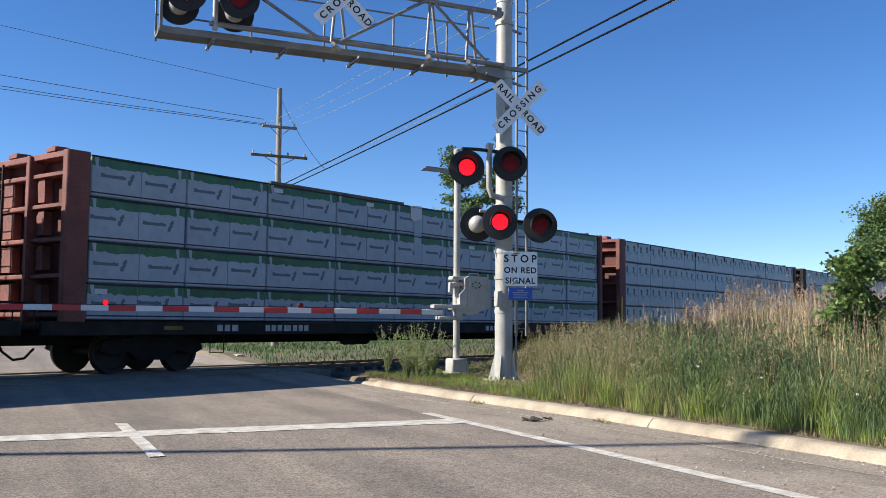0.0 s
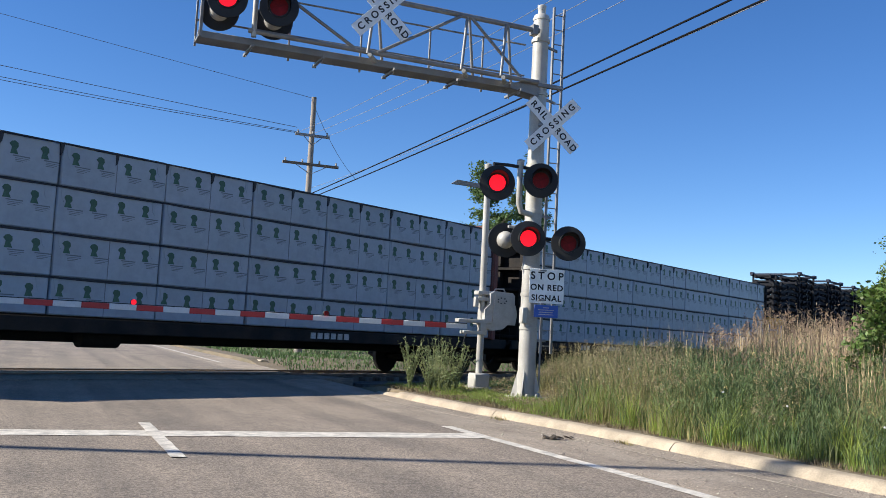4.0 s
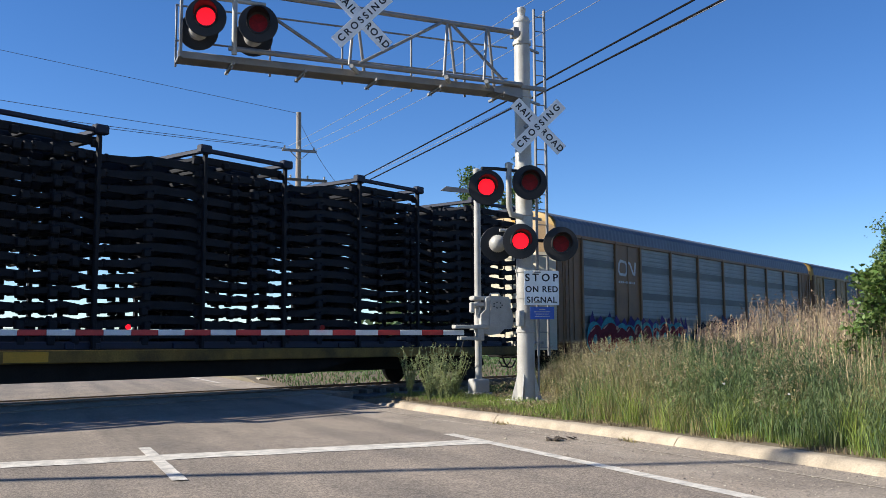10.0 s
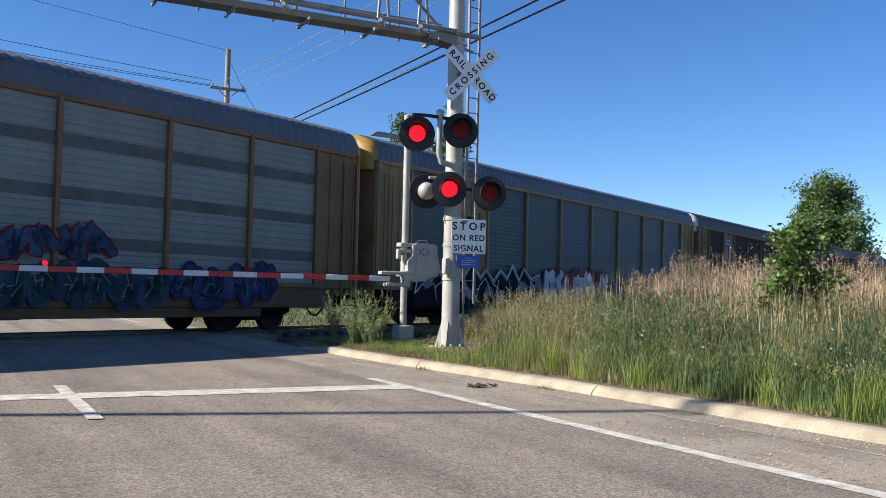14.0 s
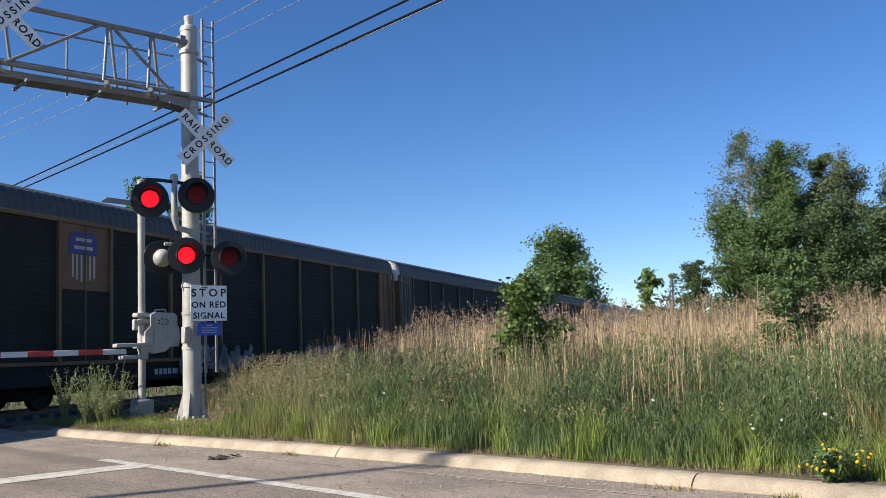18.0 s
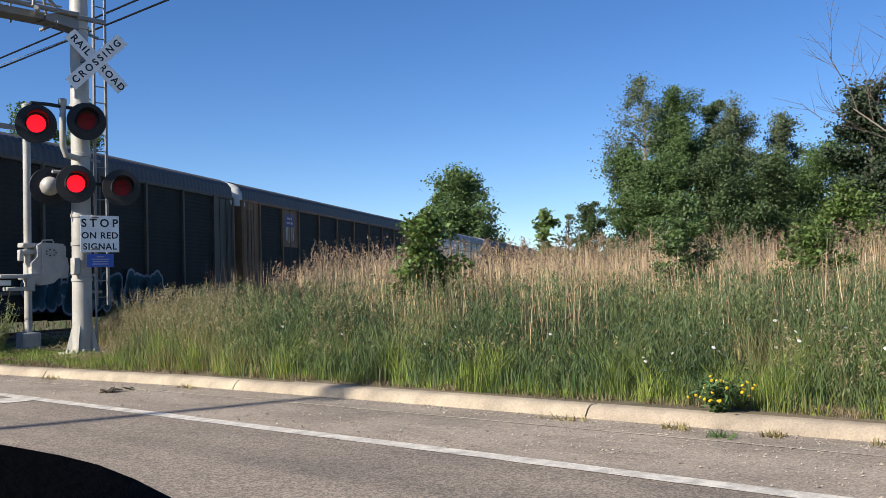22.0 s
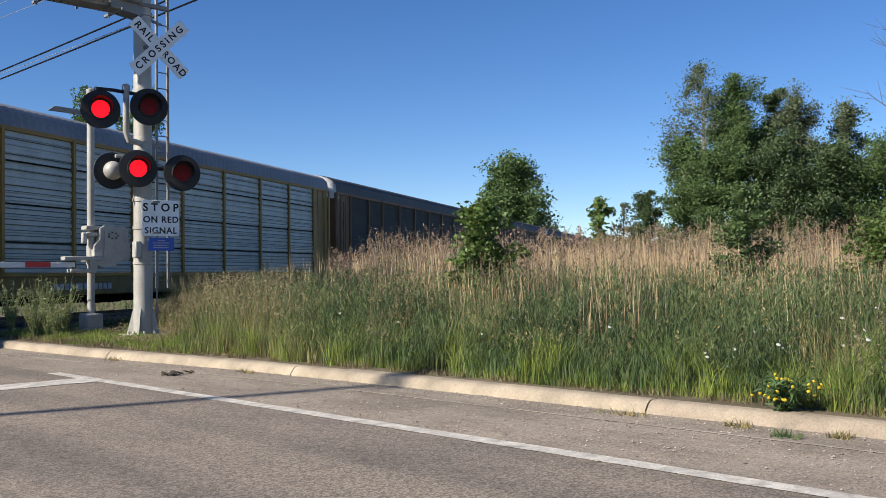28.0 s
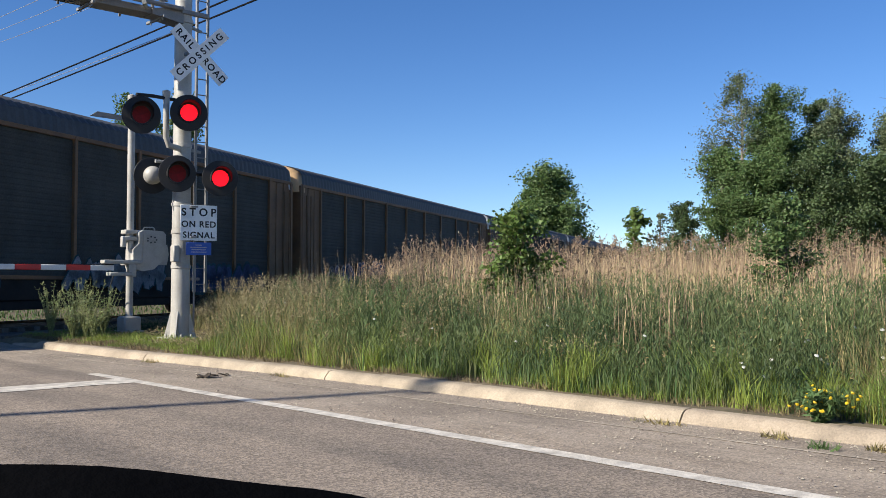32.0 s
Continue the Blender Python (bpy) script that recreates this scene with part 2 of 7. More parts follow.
class Shape:
    """Collects the corners and faces of one part."""

    def __init__(self):
        self.v, self.f = [], []

    def add(self, verts, faces):
        o = len(self.v)
        self.v += [tuple(p) for p in verts]
        self.f += [tuple(i + o for i in f) for f in faces]
        return self

    def box(self, c, s, ch=0.0, m=None):
        hx, hy, hz = s[0] / 2, s[1] / 2, s[2] / 2
        ch = min(ch, hx * 0.9, hy * 0.9, hz * 0.9)
        if ch <= 0:
            vs = [(x, y, z) for x in (-hx, hx) for y in (-hy, hy) for z in (-hz, hz)]
            fs = [(0, 1, 3, 2), (4, 6, 7, 5), (0, 4, 5, 1), (2, 3, 7, 6), (0, 2, 6, 4), (1, 5, 7, 3)]
        else:
            vs, ids = [], {}
            for sx in (-1, 1):
                for sy in (-1, 1):
                    for sz in (-1, 1):
                        for a in range(3):
                            p = [sx * (hx - ch), sy * (hy - ch), sz * (hz - ch)]
                            p[a] = (sx * hx, sy * hy, sz * hz)[a]
                            ids[sx, sy, sz, a] = len(vs)
                            vs.append(tuple(p))
            fs = []
            for a in range(3):
                b, c2 = (a + 1) % 3, (a + 2) % 3
                for s0 in (-1, 1):
                    q = []
                    for sb, sc in ((-1, -1), (1, -1), (1, 1), (-1, 1)):
                        k = [0, 0, 0]
                        k[a], k[b], k[c2] = s0, sb, sc
                        q.append(ids[k[0], k[1], k[2], a])
                    fs.append(tuple(q if s0 > 0 else q[::-1]))
                for sb in (-1, 1):
                    for sc in (-1, 1):
                        q = []
                        for s0, ax in ((-1, b), (1, b), (1, c2), (-1, c2)):
                            k = [0, 0, 0]
                            k[a], k[b], k[c2] = s0, sb, sc
                            q.append(ids[k[0], k[1], k[2], ax])
                        fs.append(tuple(q if sb * sc < 0 else q[::-1]))
            for sx in (-1, 1):
                for sy in (-1, 1):
                    for sz in (-1, 1):
                        q = [ids[sx, sy, sz, a] for a in range(3)]
                        fs.append(tuple(q if sx * sy * sz > 0 else q[::-1]))
        vs = [Vector(p) for p in vs]
        if m is not None:
            vs = [m @ p for p in vs]
        return self.add([p + Vector(c) for p in vs], fs)

    def tube(self, pts, r, n=10, caps=True):
        """A round bar through the points; r is one radius or one for each point."""
        pts = [Vector(p) for p in pts]
        rs = r if isinstance(r, (list, tuple)) else [r] * len(pts)
        o = len(self.v)
        side = None
        for i, p in enumerate(pts):
            d = (pts[min(i + 1, len(pts) - 1)] - pts[max(i - 1, 0)]).normalized()
            if side is None:
                side = d.cross(Vector((0, 0, 1)) if abs(d.z) < 0.9 else Vector((1, 0, 0))).normalized()
            side = (side - d * side.dot(d)).normalized()
            up = d.cross(side)
            for k in range(n):
                a = 2 * math.pi * k / n
                self.v.append(tuple(p + (side * math.cos(a) + up * math.sin(a)) * rs[i]))
        for i in range(len(pts) - 1):
            for k in range(n):
                a, b = o + i * n + k, o + i * n + (k + 1) % n
                self.f.append((a, b, b + n, a + n))
        if caps:
            self.f.append(tuple(o + k for k in range(n))[::-1])
            self.f.append(tuple(o + (len(pts) - 1) * n + k for k in range(n)))
        return self

    def lathe(self, prof, m=None, n=24, close=True):
        """Turns (radius, height) pairs about z, then moves them by m."""
        o = len(self.v)
        for r, h in prof:
            for k in range(n):
                a = 2 * math.pi * k / n
                p = Vector((r * math.cos(a), r * math.sin(a), h))
                self.v.append(tuple(m @ p if m is not None else p))
        for i in range(len(prof) - 1):
            for k in range(n):
                a, b = o + i * n + k, o + i * n + (k + 1) % n
                self.f.append((a, b, b + n, a + n))
        if close:
            self.f.append(tuple(o + k for k in range(n))[::-1])
            self.f.append(tuple(o + (len(prof) - 1) * n + k for k in range(n)))
        return self

    def plate(self, outline, y0, y1):
        """A flat plate with the given outline in x and z, from y0 (front) to y1 (back)."""
        n, o = len(outline), len(self.v)
        self.v += [(x, y0, z) for x, z in outline] + [(x, y1, z) for x, z in outline]
        self.f.append(tuple(range(o, o + n)))
        self.f.append(tuple(range(o + n, o + 2 * n))[::-1])
        for i in range(n):
            j = (i + 1) % n
            self.f.append((o + j, o + i, o + n + i, o + n + j))
        return self

    def sweep(self, prof, path):
        """Carries a closed profile (across, up) along a path of (x, y, z)."""
        path = [Vector(p) for p in path]
        o, n = len(self.v), len(prof)
        for i, p in enumerate(path):
            d = path[min(i + 1, len(path) - 1)] - path[max(i - 1, 0)]
            s = Vector((d.y, -d.x, 0)).normalized()
            for a, h in prof:
                self.v.append(tuple(p + s * a + Vector((0, 0, h))))
        for i in range(len(path) - 1):
            for k in range(n):
                a, b = o + i * n + k, o + i * n + (k + 1) % n
                self.f.append((a, a + n, b + n, b))
        self.f.append(tuple(o + k for k in range(n)))
        self.f.append(tuple(o + (len(path) - 1) * n + k for k in range(n))[::-1])
        return self

    def mesh(self, name, material, sharp=38):
        me = bpy.data.meshes.new(name)
        me.from_pydata(self.v, [], self.f)
        me.materials.append(material)
        me.polygons.foreach_set("use_smooth", np.ones(len(me.polygons), dtype=bool))
        me.set_sharp_from_angle(angle=radians(sharp))
        return me


def part(name, shape, material, parent=None, label="", at=None, kind=""):
    """One mesh object, under a thing or under a part; shape is a Shape or a mesh to share."""
    me = shape if isinstance(shape, bpy.types.Mesh) else shape.mesh(name, material)
    ob = new(name, me)
    ob.parent = parent
    if at is not None:
        ob.matrix_basis = at
    return tagged(ob, label, kind=kind)


def thing(name, label, category, at=None, group="", kind=""):
    ob = tagged(new(name), label, category, group, kind)
    if at is not None:
        ob.matrix_basis = at
    return ob


def quads(name, verts, material, per=4, faces=None):
    """A mesh from an array of corners: each run of per corners is one face, or follows the given pattern of faces."""
    verts = np.asarray(verts, dtype=np.float32).reshape(-1, 3)
    me = bpy.data.meshes.new(name)
    n = len(verts) // per
    pattern = faces or [tuple(range(per))]
    flat = np.array([i for f in pattern for i in f])
    sizes = np.array([len(f) for f in pattern])
    loops = (np.arange(n)[:, None] * per + flat[None, :]).ravel()
    totals = np.tile(sizes, n)
    starts = np.concatenate([[0], np.cumsum(totals)[:-1]])
    me.vertices.add(len(verts))
    me.vertices.foreach_set("co", verts.ravel())
    me.loops.add(len(loops))
    me.loops.foreach_set("vertex_index", loops.astype(np.int32))
    me.polygons.add(len(totals))
    me.polygons.foreach_set("loop_start", starts.astype(np.int32))
    me.materials.append(material)
    me.update(calc_edges=True)
    me.validate()
    return me


def lettering(name, text, size, material, parent, at, label="", gap=1.0):
    """Words in the built-in font as a thin mesh."""
    cu = bpy.data.curves.new(name, "FONT")
    cu.body, cu.size, cu.align_x, cu.align_y, cu.extrude, cu.offset = text, size, "CENTER", "CENTER", 0.002, size * 0.024
    cu.space_character = gap
    tmp = bpy.data.objects.new(name, cu)
    scene.collection.objects.link(tmp)
    me = bpy.data.meshes.new_from_object(tmp.evaluated_get(bpy.context.evaluated_depsgraph_get()))
    bpy.data.objects.remove(tmp)
    me.materials.clear()
    me.materials.append(material)
    # each letter is a piece of its own
    boss = list(range(len(me.vertices)))

    def root(i):
        while boss[i] != i:
            boss[i] = boss[boss[i]]
            i = boss[i]
        return i
    for e in me.edges:
        boss[root(e.vertices[0])] = root(e.vertices[1])
    glyphs = {}
    for f in me.polygons:
        glyphs.setdefault(root(f.vertices[0]), []).append(tuple(f.vertices))
    for faces in glyphs.values():
        ids = sorted({i for f in faces for i in f})
        at_id = {i: k for k, i in enumerate(ids)}
        one = bpy.data.meshes.new("letter")
        one.from_pydata([tuple(me.vertices[i].co) for i in ids], [], [tuple(at_id[i] for i in f) for f in faces])
        one.materials.append(material)
        part("letter", one, material, parent, label, at)
    bpy.data.meshes.remove(me)


# ---- plan ----
HEAD = 61.5                                   # the track's direction, degrees right of the road's
TU = Vector((math.sin(radians(HEAD)), math.cos(radians(HEAD)), 0))
TN = Vector((math.cos(radians(HEAD)), -math.sin(radians(HEAD)), 0))
TRACK, RAIL_Z = 19.15, 0.05                   # distance of the track's middle from the origin; top of rail
EDGE_X, LANE_X = 5.03, 1.16


def on_track(s, z=RAIL_Z, side=0.0):
    """The pose of a railcar whose leading end is s metres along the track."""
    p = TU * s - TN * (TRACK + side)
    return pose(p.x, p.y, z, 0, 0, 90 - HEAD)


def kerb_x(y):
    return float(np.interp(y, [-30, 3, 7, 10, 12, 14, 16, 18, 19.5], [6.95, 6.83, 6.78, 6.68, 6.5, 6.3, 6.22, 6.2, 6.35]))


def ground_z(x, y):
    """Height of the natural ground."""
    d = abs(x * TN.x + y * TN.y + TRACK)
    z = 0.11 if x > kerb_x(min(y, 19)) + 0.16 else -0.05
    if x > 9:
        z += 0.05 * math.sin(x * 0.7 + y * 0.4) + min(0.25, (x - 9) * 0.02)
    if d < 7:
        k = max(0.0, min(1.0, (d - 2.4) / 3.5))
        z = z * k + (-0.22) * (1 - k)
    return z

# ---- ground, road, track ----


def build_ground():
    xs = [-900, -400, -150, -60, -25, -14] + list(np.arange(-10, 5.5, 4)) + list(np.arange(6.0, 7.6, 0.1)) + list(np.arange(7.6, 40, 0.7)) + [43, 48, 56, 70, 100, 160, 300, 600, 1200]
    ys = [-600, -200, -60, -25, -10] + list(np.arange(-6, 48, 0.8)) + [50, 56, 64, 80, 110, 160, 260, 420, 700, 1400]
    g = Shape()
    n = len(ys)
    g.v = [(x, y, ground_z(x, y)) for x in xs for y in ys]
    g.f = [(i * n + j, (i + 1) * n + j, (i + 1) * n + j + 1, i * n + j + 1) for i in range(len(xs) - 1) for j in range(n - 1)]
    tagged(part("ground", g, soil), "dry brown and green grassy soil", "ground", kind="structure")


def build_road():
    # the carriageway with its crown, cut in strips along the road
    g = Shape()
    ys = list(np.arange(-40, 40, 2.0)) + [45, 60, 90, 150, 260]
    xs = [-9.5, -6, -3, -1, 0, 1.16, 3, 5.0]
    m = len(xs)
    g.v = [(x, y, 0.0) for y in ys for x in xs]
    g.f = [(j * m + i, j * m + i + 1, (j + 1) * m + i + 1, (j + 1) * m + i) for j in range(len(ys) - 1) for i in range(m - 1)]
    o = len(g.v)
    g.v += [(x, y, -0.3) for y in ys for x in (xs[0], xs[-1])]
    for j in range(len(ys) - 1):
        g.f.append((j * m, (j + 1) * m, o + 2 * j + 2, o + 2 * j))
        g.f.append((j * m + m - 1, o + 2 * j + 1, o + 2 * j + 3, (j + 1) * m + m - 1))
    tagged(part("road", g, asphalt), "worn grey asphalt road with tyre-polished lanes", "road", kind="structure")
    s = Shape()
    path = list(np.arange(-40, 20.1, 1.0)) + list(np.arange(30, 40, 2.0)) + [45, 60, 90, 150, 260]
    for a, b in zip(path[:-1], path[1:]):
        if a < 20 <= b - 0.5:
            kb = 6.35
        ka, kb = kerb_x(a) + 0.02, kerb_x(b) + 0.02
        s.add([(5.0, a, -0.002), (ka, a, 0.004), (kb, b, 0.004), (5.0, b, -0.002)], [(0, 1, 2, 3)])
        s.add([(5.0, a, -0.3), (ka, a, -0.3), (kb, b, -0.3), (5.0, b, -0.3)], [(3, 2, 1, 0)])
    tagged(part("shoulder", s, shoulder_grit), "gritty pale asphalt shoulder strewn with gravel", "road shoulder", kind="structure")
    # joint of the gutter along the shoulder
    q = Shape()
    for a in np.arange(-6, 17, 1.0):
        x0, x1 = kerb_x(a) - 0.52, kerb_x(a + 1) - 0.52
        q.add([(x0, a, 0.007), (x0 + 0.03, a, 0.007), (x1 + 0.03, a + 1, 0.007), (x1, a + 1, 0.007)], [(0, 1, 2, 3)])
    tagged(part("gutter_joint", q, surf("joint_dust", (0.45, 0.385, 0.305), 0.95, var=0.3)), "pale dusty joint along the gutter", "joint", kind="structure")
    # markings, worn along their edges
    rng = random.Random(5)

    def stripe(name, x0, y0, x1, y1, w, label, n=40, z=0.005):
        d = Vector((x1 - x0, y1 - y0, 0))
        side = Vector((d.y, -d.x, 0)).normalized() * w / 2
        st = Shape()
        row = []
        for i in range(n + 1):
            p = Vector((x0, y0, z)) + d * (i / n)
            row += [p + side * (1 + rng.uniform(-0.09, 0.05)), p - side * (1 + rng.uniform(-0.09, 0.05))]
        st.add(row, [(2 * i, 2 * i + 2, 2 * i + 3, 2 * i + 1) for i in range(n)])
        tagged(part(name, st, road_paint), label, "road marking", kind="structure")

    stripe("edge_line", EDGE_X, -30, EDGE_X - 0.02, 11.75, 0.165, "worn white edge line along the road", 160)
    stripe("stop_line", -6.0, 10.62, 4.93, 10.66, 0.52, "worn white stop line across the lanes", 60)
    stripe("lane_line", LANE_X, 8.75, LANE_X, 11.7, 0.14, "short white lane line crossing the stop line", 14, 0.010)
    stripe("edge_line_2", 5.4, 31, 5.4, 160, 0.12, "white edge line beyond the tracks", 60)


def build_kerb():
    prof = [(0.0, -0.25), (0.0, 0.02), (-0.04, 0.075), (-0.07, 0.098), (-0.10, 0.107), (-0.25, 0.110), (-0.28, 0.10), (-0.28, -0.25)]
    prof = [(-a, h) for a, h in prof]
    kerb = thing("kerb", "sunlit tan concrete kerb with cracked joints", "kerb", kind="structure")
    joints = [-18, -11, -5.2, -0.3, 4.45, 9.2, 13.2, 17.0]
    for a, b in zip(joints[:-1], joints[1:]):
        ys = np.linspace(a + 0.008, b - 0.008, 9)
        part("kerb_section", Shape().sweep(prof, [(kerb_x(y), y, 0) for y in ys]), concrete, kerb)
    # last piece drops towards the crossing
    ys = np.linspace(17.01, 19.3, 7)
    g = Shape()
    low = [(a, h if h < 0 else h * 0.75) for a, h in prof]
    g.sweep(low, [(kerb_x(y) + max(0, y - 18.3) * 0.3, y, -0.10 * (y - 17) / 2.3) for y in ys])
    part("kerb_end", g, concrete, kerb)
    far = thing("kerb_2", "tan concrete kerb beyond the tracks", "kerb", kind="structure")
    for a, b in ((31.5, 36), (36, 41), (41, 47), (47, 60), (60, 100)):
        part("kerb_section", Shape().sweep(prof, [(6.75, a + 0.01, 0), (6.75, b - 0.01, 0)]), concrete, far)


def build_track():
    def bar(name, d0, d1, z0, z1, s0, s1, material, label, category):
        g = Shape()
        a, b = TU * s0, TU * s1
        for p, q, zz in ((d0, d1, z1),):
            pa, pb = a - TN * d0, a - TN * d1
            qa, qb = b - TN * d0, b - TN * d1
            g.add([(pa.x, pa.y, z1), (pb.x, pb.y, z1), (qb.x, qb.y, z1), (qa.x, qa.y, z1), (pa.x, pa.y, z0), (pb.x, pb.y, z0), (qb.x, qb.y, z0), (qa.x, qa.y, z0)],
                  [(3, 2, 1, 0), (4, 5, 6, 7), (0, 1, 5, 4), (1, 2, 6, 5), (2, 3, 7, 6), (3, 0, 4, 7)])
        return tagged(part(name, g, material), label, category, kind="structure")
    for side in (-0.7525, 0.7525):
        bar("rail", TRACK + side - 0.035, TRACK + side + 0.035, -0.1, RAIL_Z, -120, 420, rail_steel, "rusty steel rail with a worn head", "rail")
    for s0, s1 in ((-120, -3), (18, 420)):
        bar("track_bed", TRACK - 2.2, TRACK + 2.2, -0.6, -0.13, s0, s1, ballast_mat, "grey crushed stone track bed", "track bed")
    # asphalt between and beside the rails where the road crosses
    for d0, d1 in ((TRACK - 2.3, TRACK - 0.80), (TRACK - 0.66, TRACK + 0.66), (TRACK + 0.80, TRACK + 2.3)):
        bar("crossing_panel", d0, d1, -0.25, 0.02, -3, 17.5, asphalt, "grey asphalt panel between the rails", "crossing panel")
    g = Shape()
    for i in range(330):
        s = -60 + i * 0.55
        if -3 < s < 18:
            continue
        c = TU * s - TN * TRACK
        g.box((c.x, c.y, -0.10), (0.23, 2.6, 0.16), 0.01, Matrix.Rotation(radians(90 - HEAD), 3, "Z"))
    tagged(part("sleepers", g, timber), "dark timber sleepers under the rails", "sleepers", kind="stuff")


build_ground()
build_road()
build_kerb()
build_track()

# ---- crossing signals ----
FLASH = []                                    # added two-sided discs that flip to imitate blinking: (object, rest pose, group)
TOGGLE, PERIOD = 0.39, 0.9865                 # when the first group goes dark, and the length of a cycle


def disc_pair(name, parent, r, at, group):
    """An added disc that flips to imitate blinking: one lit face, one dark face, with a rim."""
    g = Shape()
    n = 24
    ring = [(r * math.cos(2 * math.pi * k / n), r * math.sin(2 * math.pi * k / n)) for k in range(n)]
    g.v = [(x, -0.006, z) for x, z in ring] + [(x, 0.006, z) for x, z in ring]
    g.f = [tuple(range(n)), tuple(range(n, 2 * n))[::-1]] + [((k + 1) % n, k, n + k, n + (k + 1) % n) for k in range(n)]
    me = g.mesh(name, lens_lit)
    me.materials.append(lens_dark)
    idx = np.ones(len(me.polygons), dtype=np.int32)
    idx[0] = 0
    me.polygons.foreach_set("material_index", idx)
    ob = part(name, me, None, parent, "added red disc, lit on one face, that flips to blink")
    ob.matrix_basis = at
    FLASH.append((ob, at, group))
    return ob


def flasher(parent, x, y, z, yaw, group, scale=1.0, turned=False):
    """A crossing flasher: black round background, hood, lens ring and cast housing. It faces -y turned by yaw."""
    at = pose(x, y, z, 0, 0, yaw) @ Matrix.Scale(1.07, 4)
    face = pose(0, 0, 0, 90, 0, 0)            # lathe axis z -> -y
    bg = Shape()
    bg.lathe([(0.165, 0.018), (0.30, 0.010), (0.305, 0.0), (0.305, -0.006), (0.30, -0.012), (0.14, -0.012), (0.14, 0.018)], face, 40, close=False)
    back = part("background", bg, lamp_black, parent, "round black lamp background", at)
    ring = Shape().lathe([(0.142, 0.030), (0.168, 0.035), (0.172, 0.0), (0.142, 0.0)], face, 32, close=False)
    part("lens_ring", ring, lamp_black, back)
    hood = Shape()
    n, ln = 22, 0.30
    arc = [radians(-20 + 220 * k / n) for k in range(n + 1)]
    for rr in (0.176, 0.170):
        o = len(hood.v)
        for k, a in enumerate(arc):
            d = ln * (0.35 + 0.65 * max(0.0, math.sin((a - arc[0]) / (arc[-1] - arc[0]) * math.pi)) ** 0.5)
            hood.v += [(rr * math.cos(a), 0, rr * math.sin(a)), (rr * math.cos(a), -d, rr * math.sin(a))]
        for k in range(n):
            f = (o + 2 * k, o + 2 * k + 1, o + 2 * k + 3, o + 2 * k + 2)
            hood.f.append(f if rr > 0.173 else f[::-1])
    part("hood", hood, lamp_black, back, "long black sun hood")
    house = Shape().lathe([(0.15, -0.01), (0.155, -0.06), (0.14, -0.13), (0.10, -0.19), (0.04, -0.21), (0.0, -0.21)], face, 24, close=False)
    part("housing", house, alu if turned else lamp_black, back, "grey cast lamp housing" if turned else "")
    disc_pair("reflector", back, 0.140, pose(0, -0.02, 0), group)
    return back


def crossbuck(parent, x, y, z, yaw):
    at = pose(x, y, z, 0, 0, yaw)
    blades = []
    for ang, dy in ((45, -0.012), (-45, 0.012)):
        g = Shape().box((0, 0, 0), (1.28, 0.006, 0.25), 0.002)
        b = part("crossbuck_blade", g, sign_white, parent, "white reflective crossbuck blade with black words", at @ pose(0, dy, 0) @ pose(0, 0, 0, 0, -ang, 0))
        blades.append(b)
    up = pose(0, -0.0045, 0, 90, 0, 0)
    lettering("lettering", "CROSSING", 0.170, sign_black, blades[0], up, gap=1.52)
    for word, px in (("RAIL", -0.375), ("ROAD", 0.375)):
        lettering("lettering", word, 0.170, sign_black, blades[1], pose(px, -0.0045, 0, 90, 0, 0), gap=1.25)


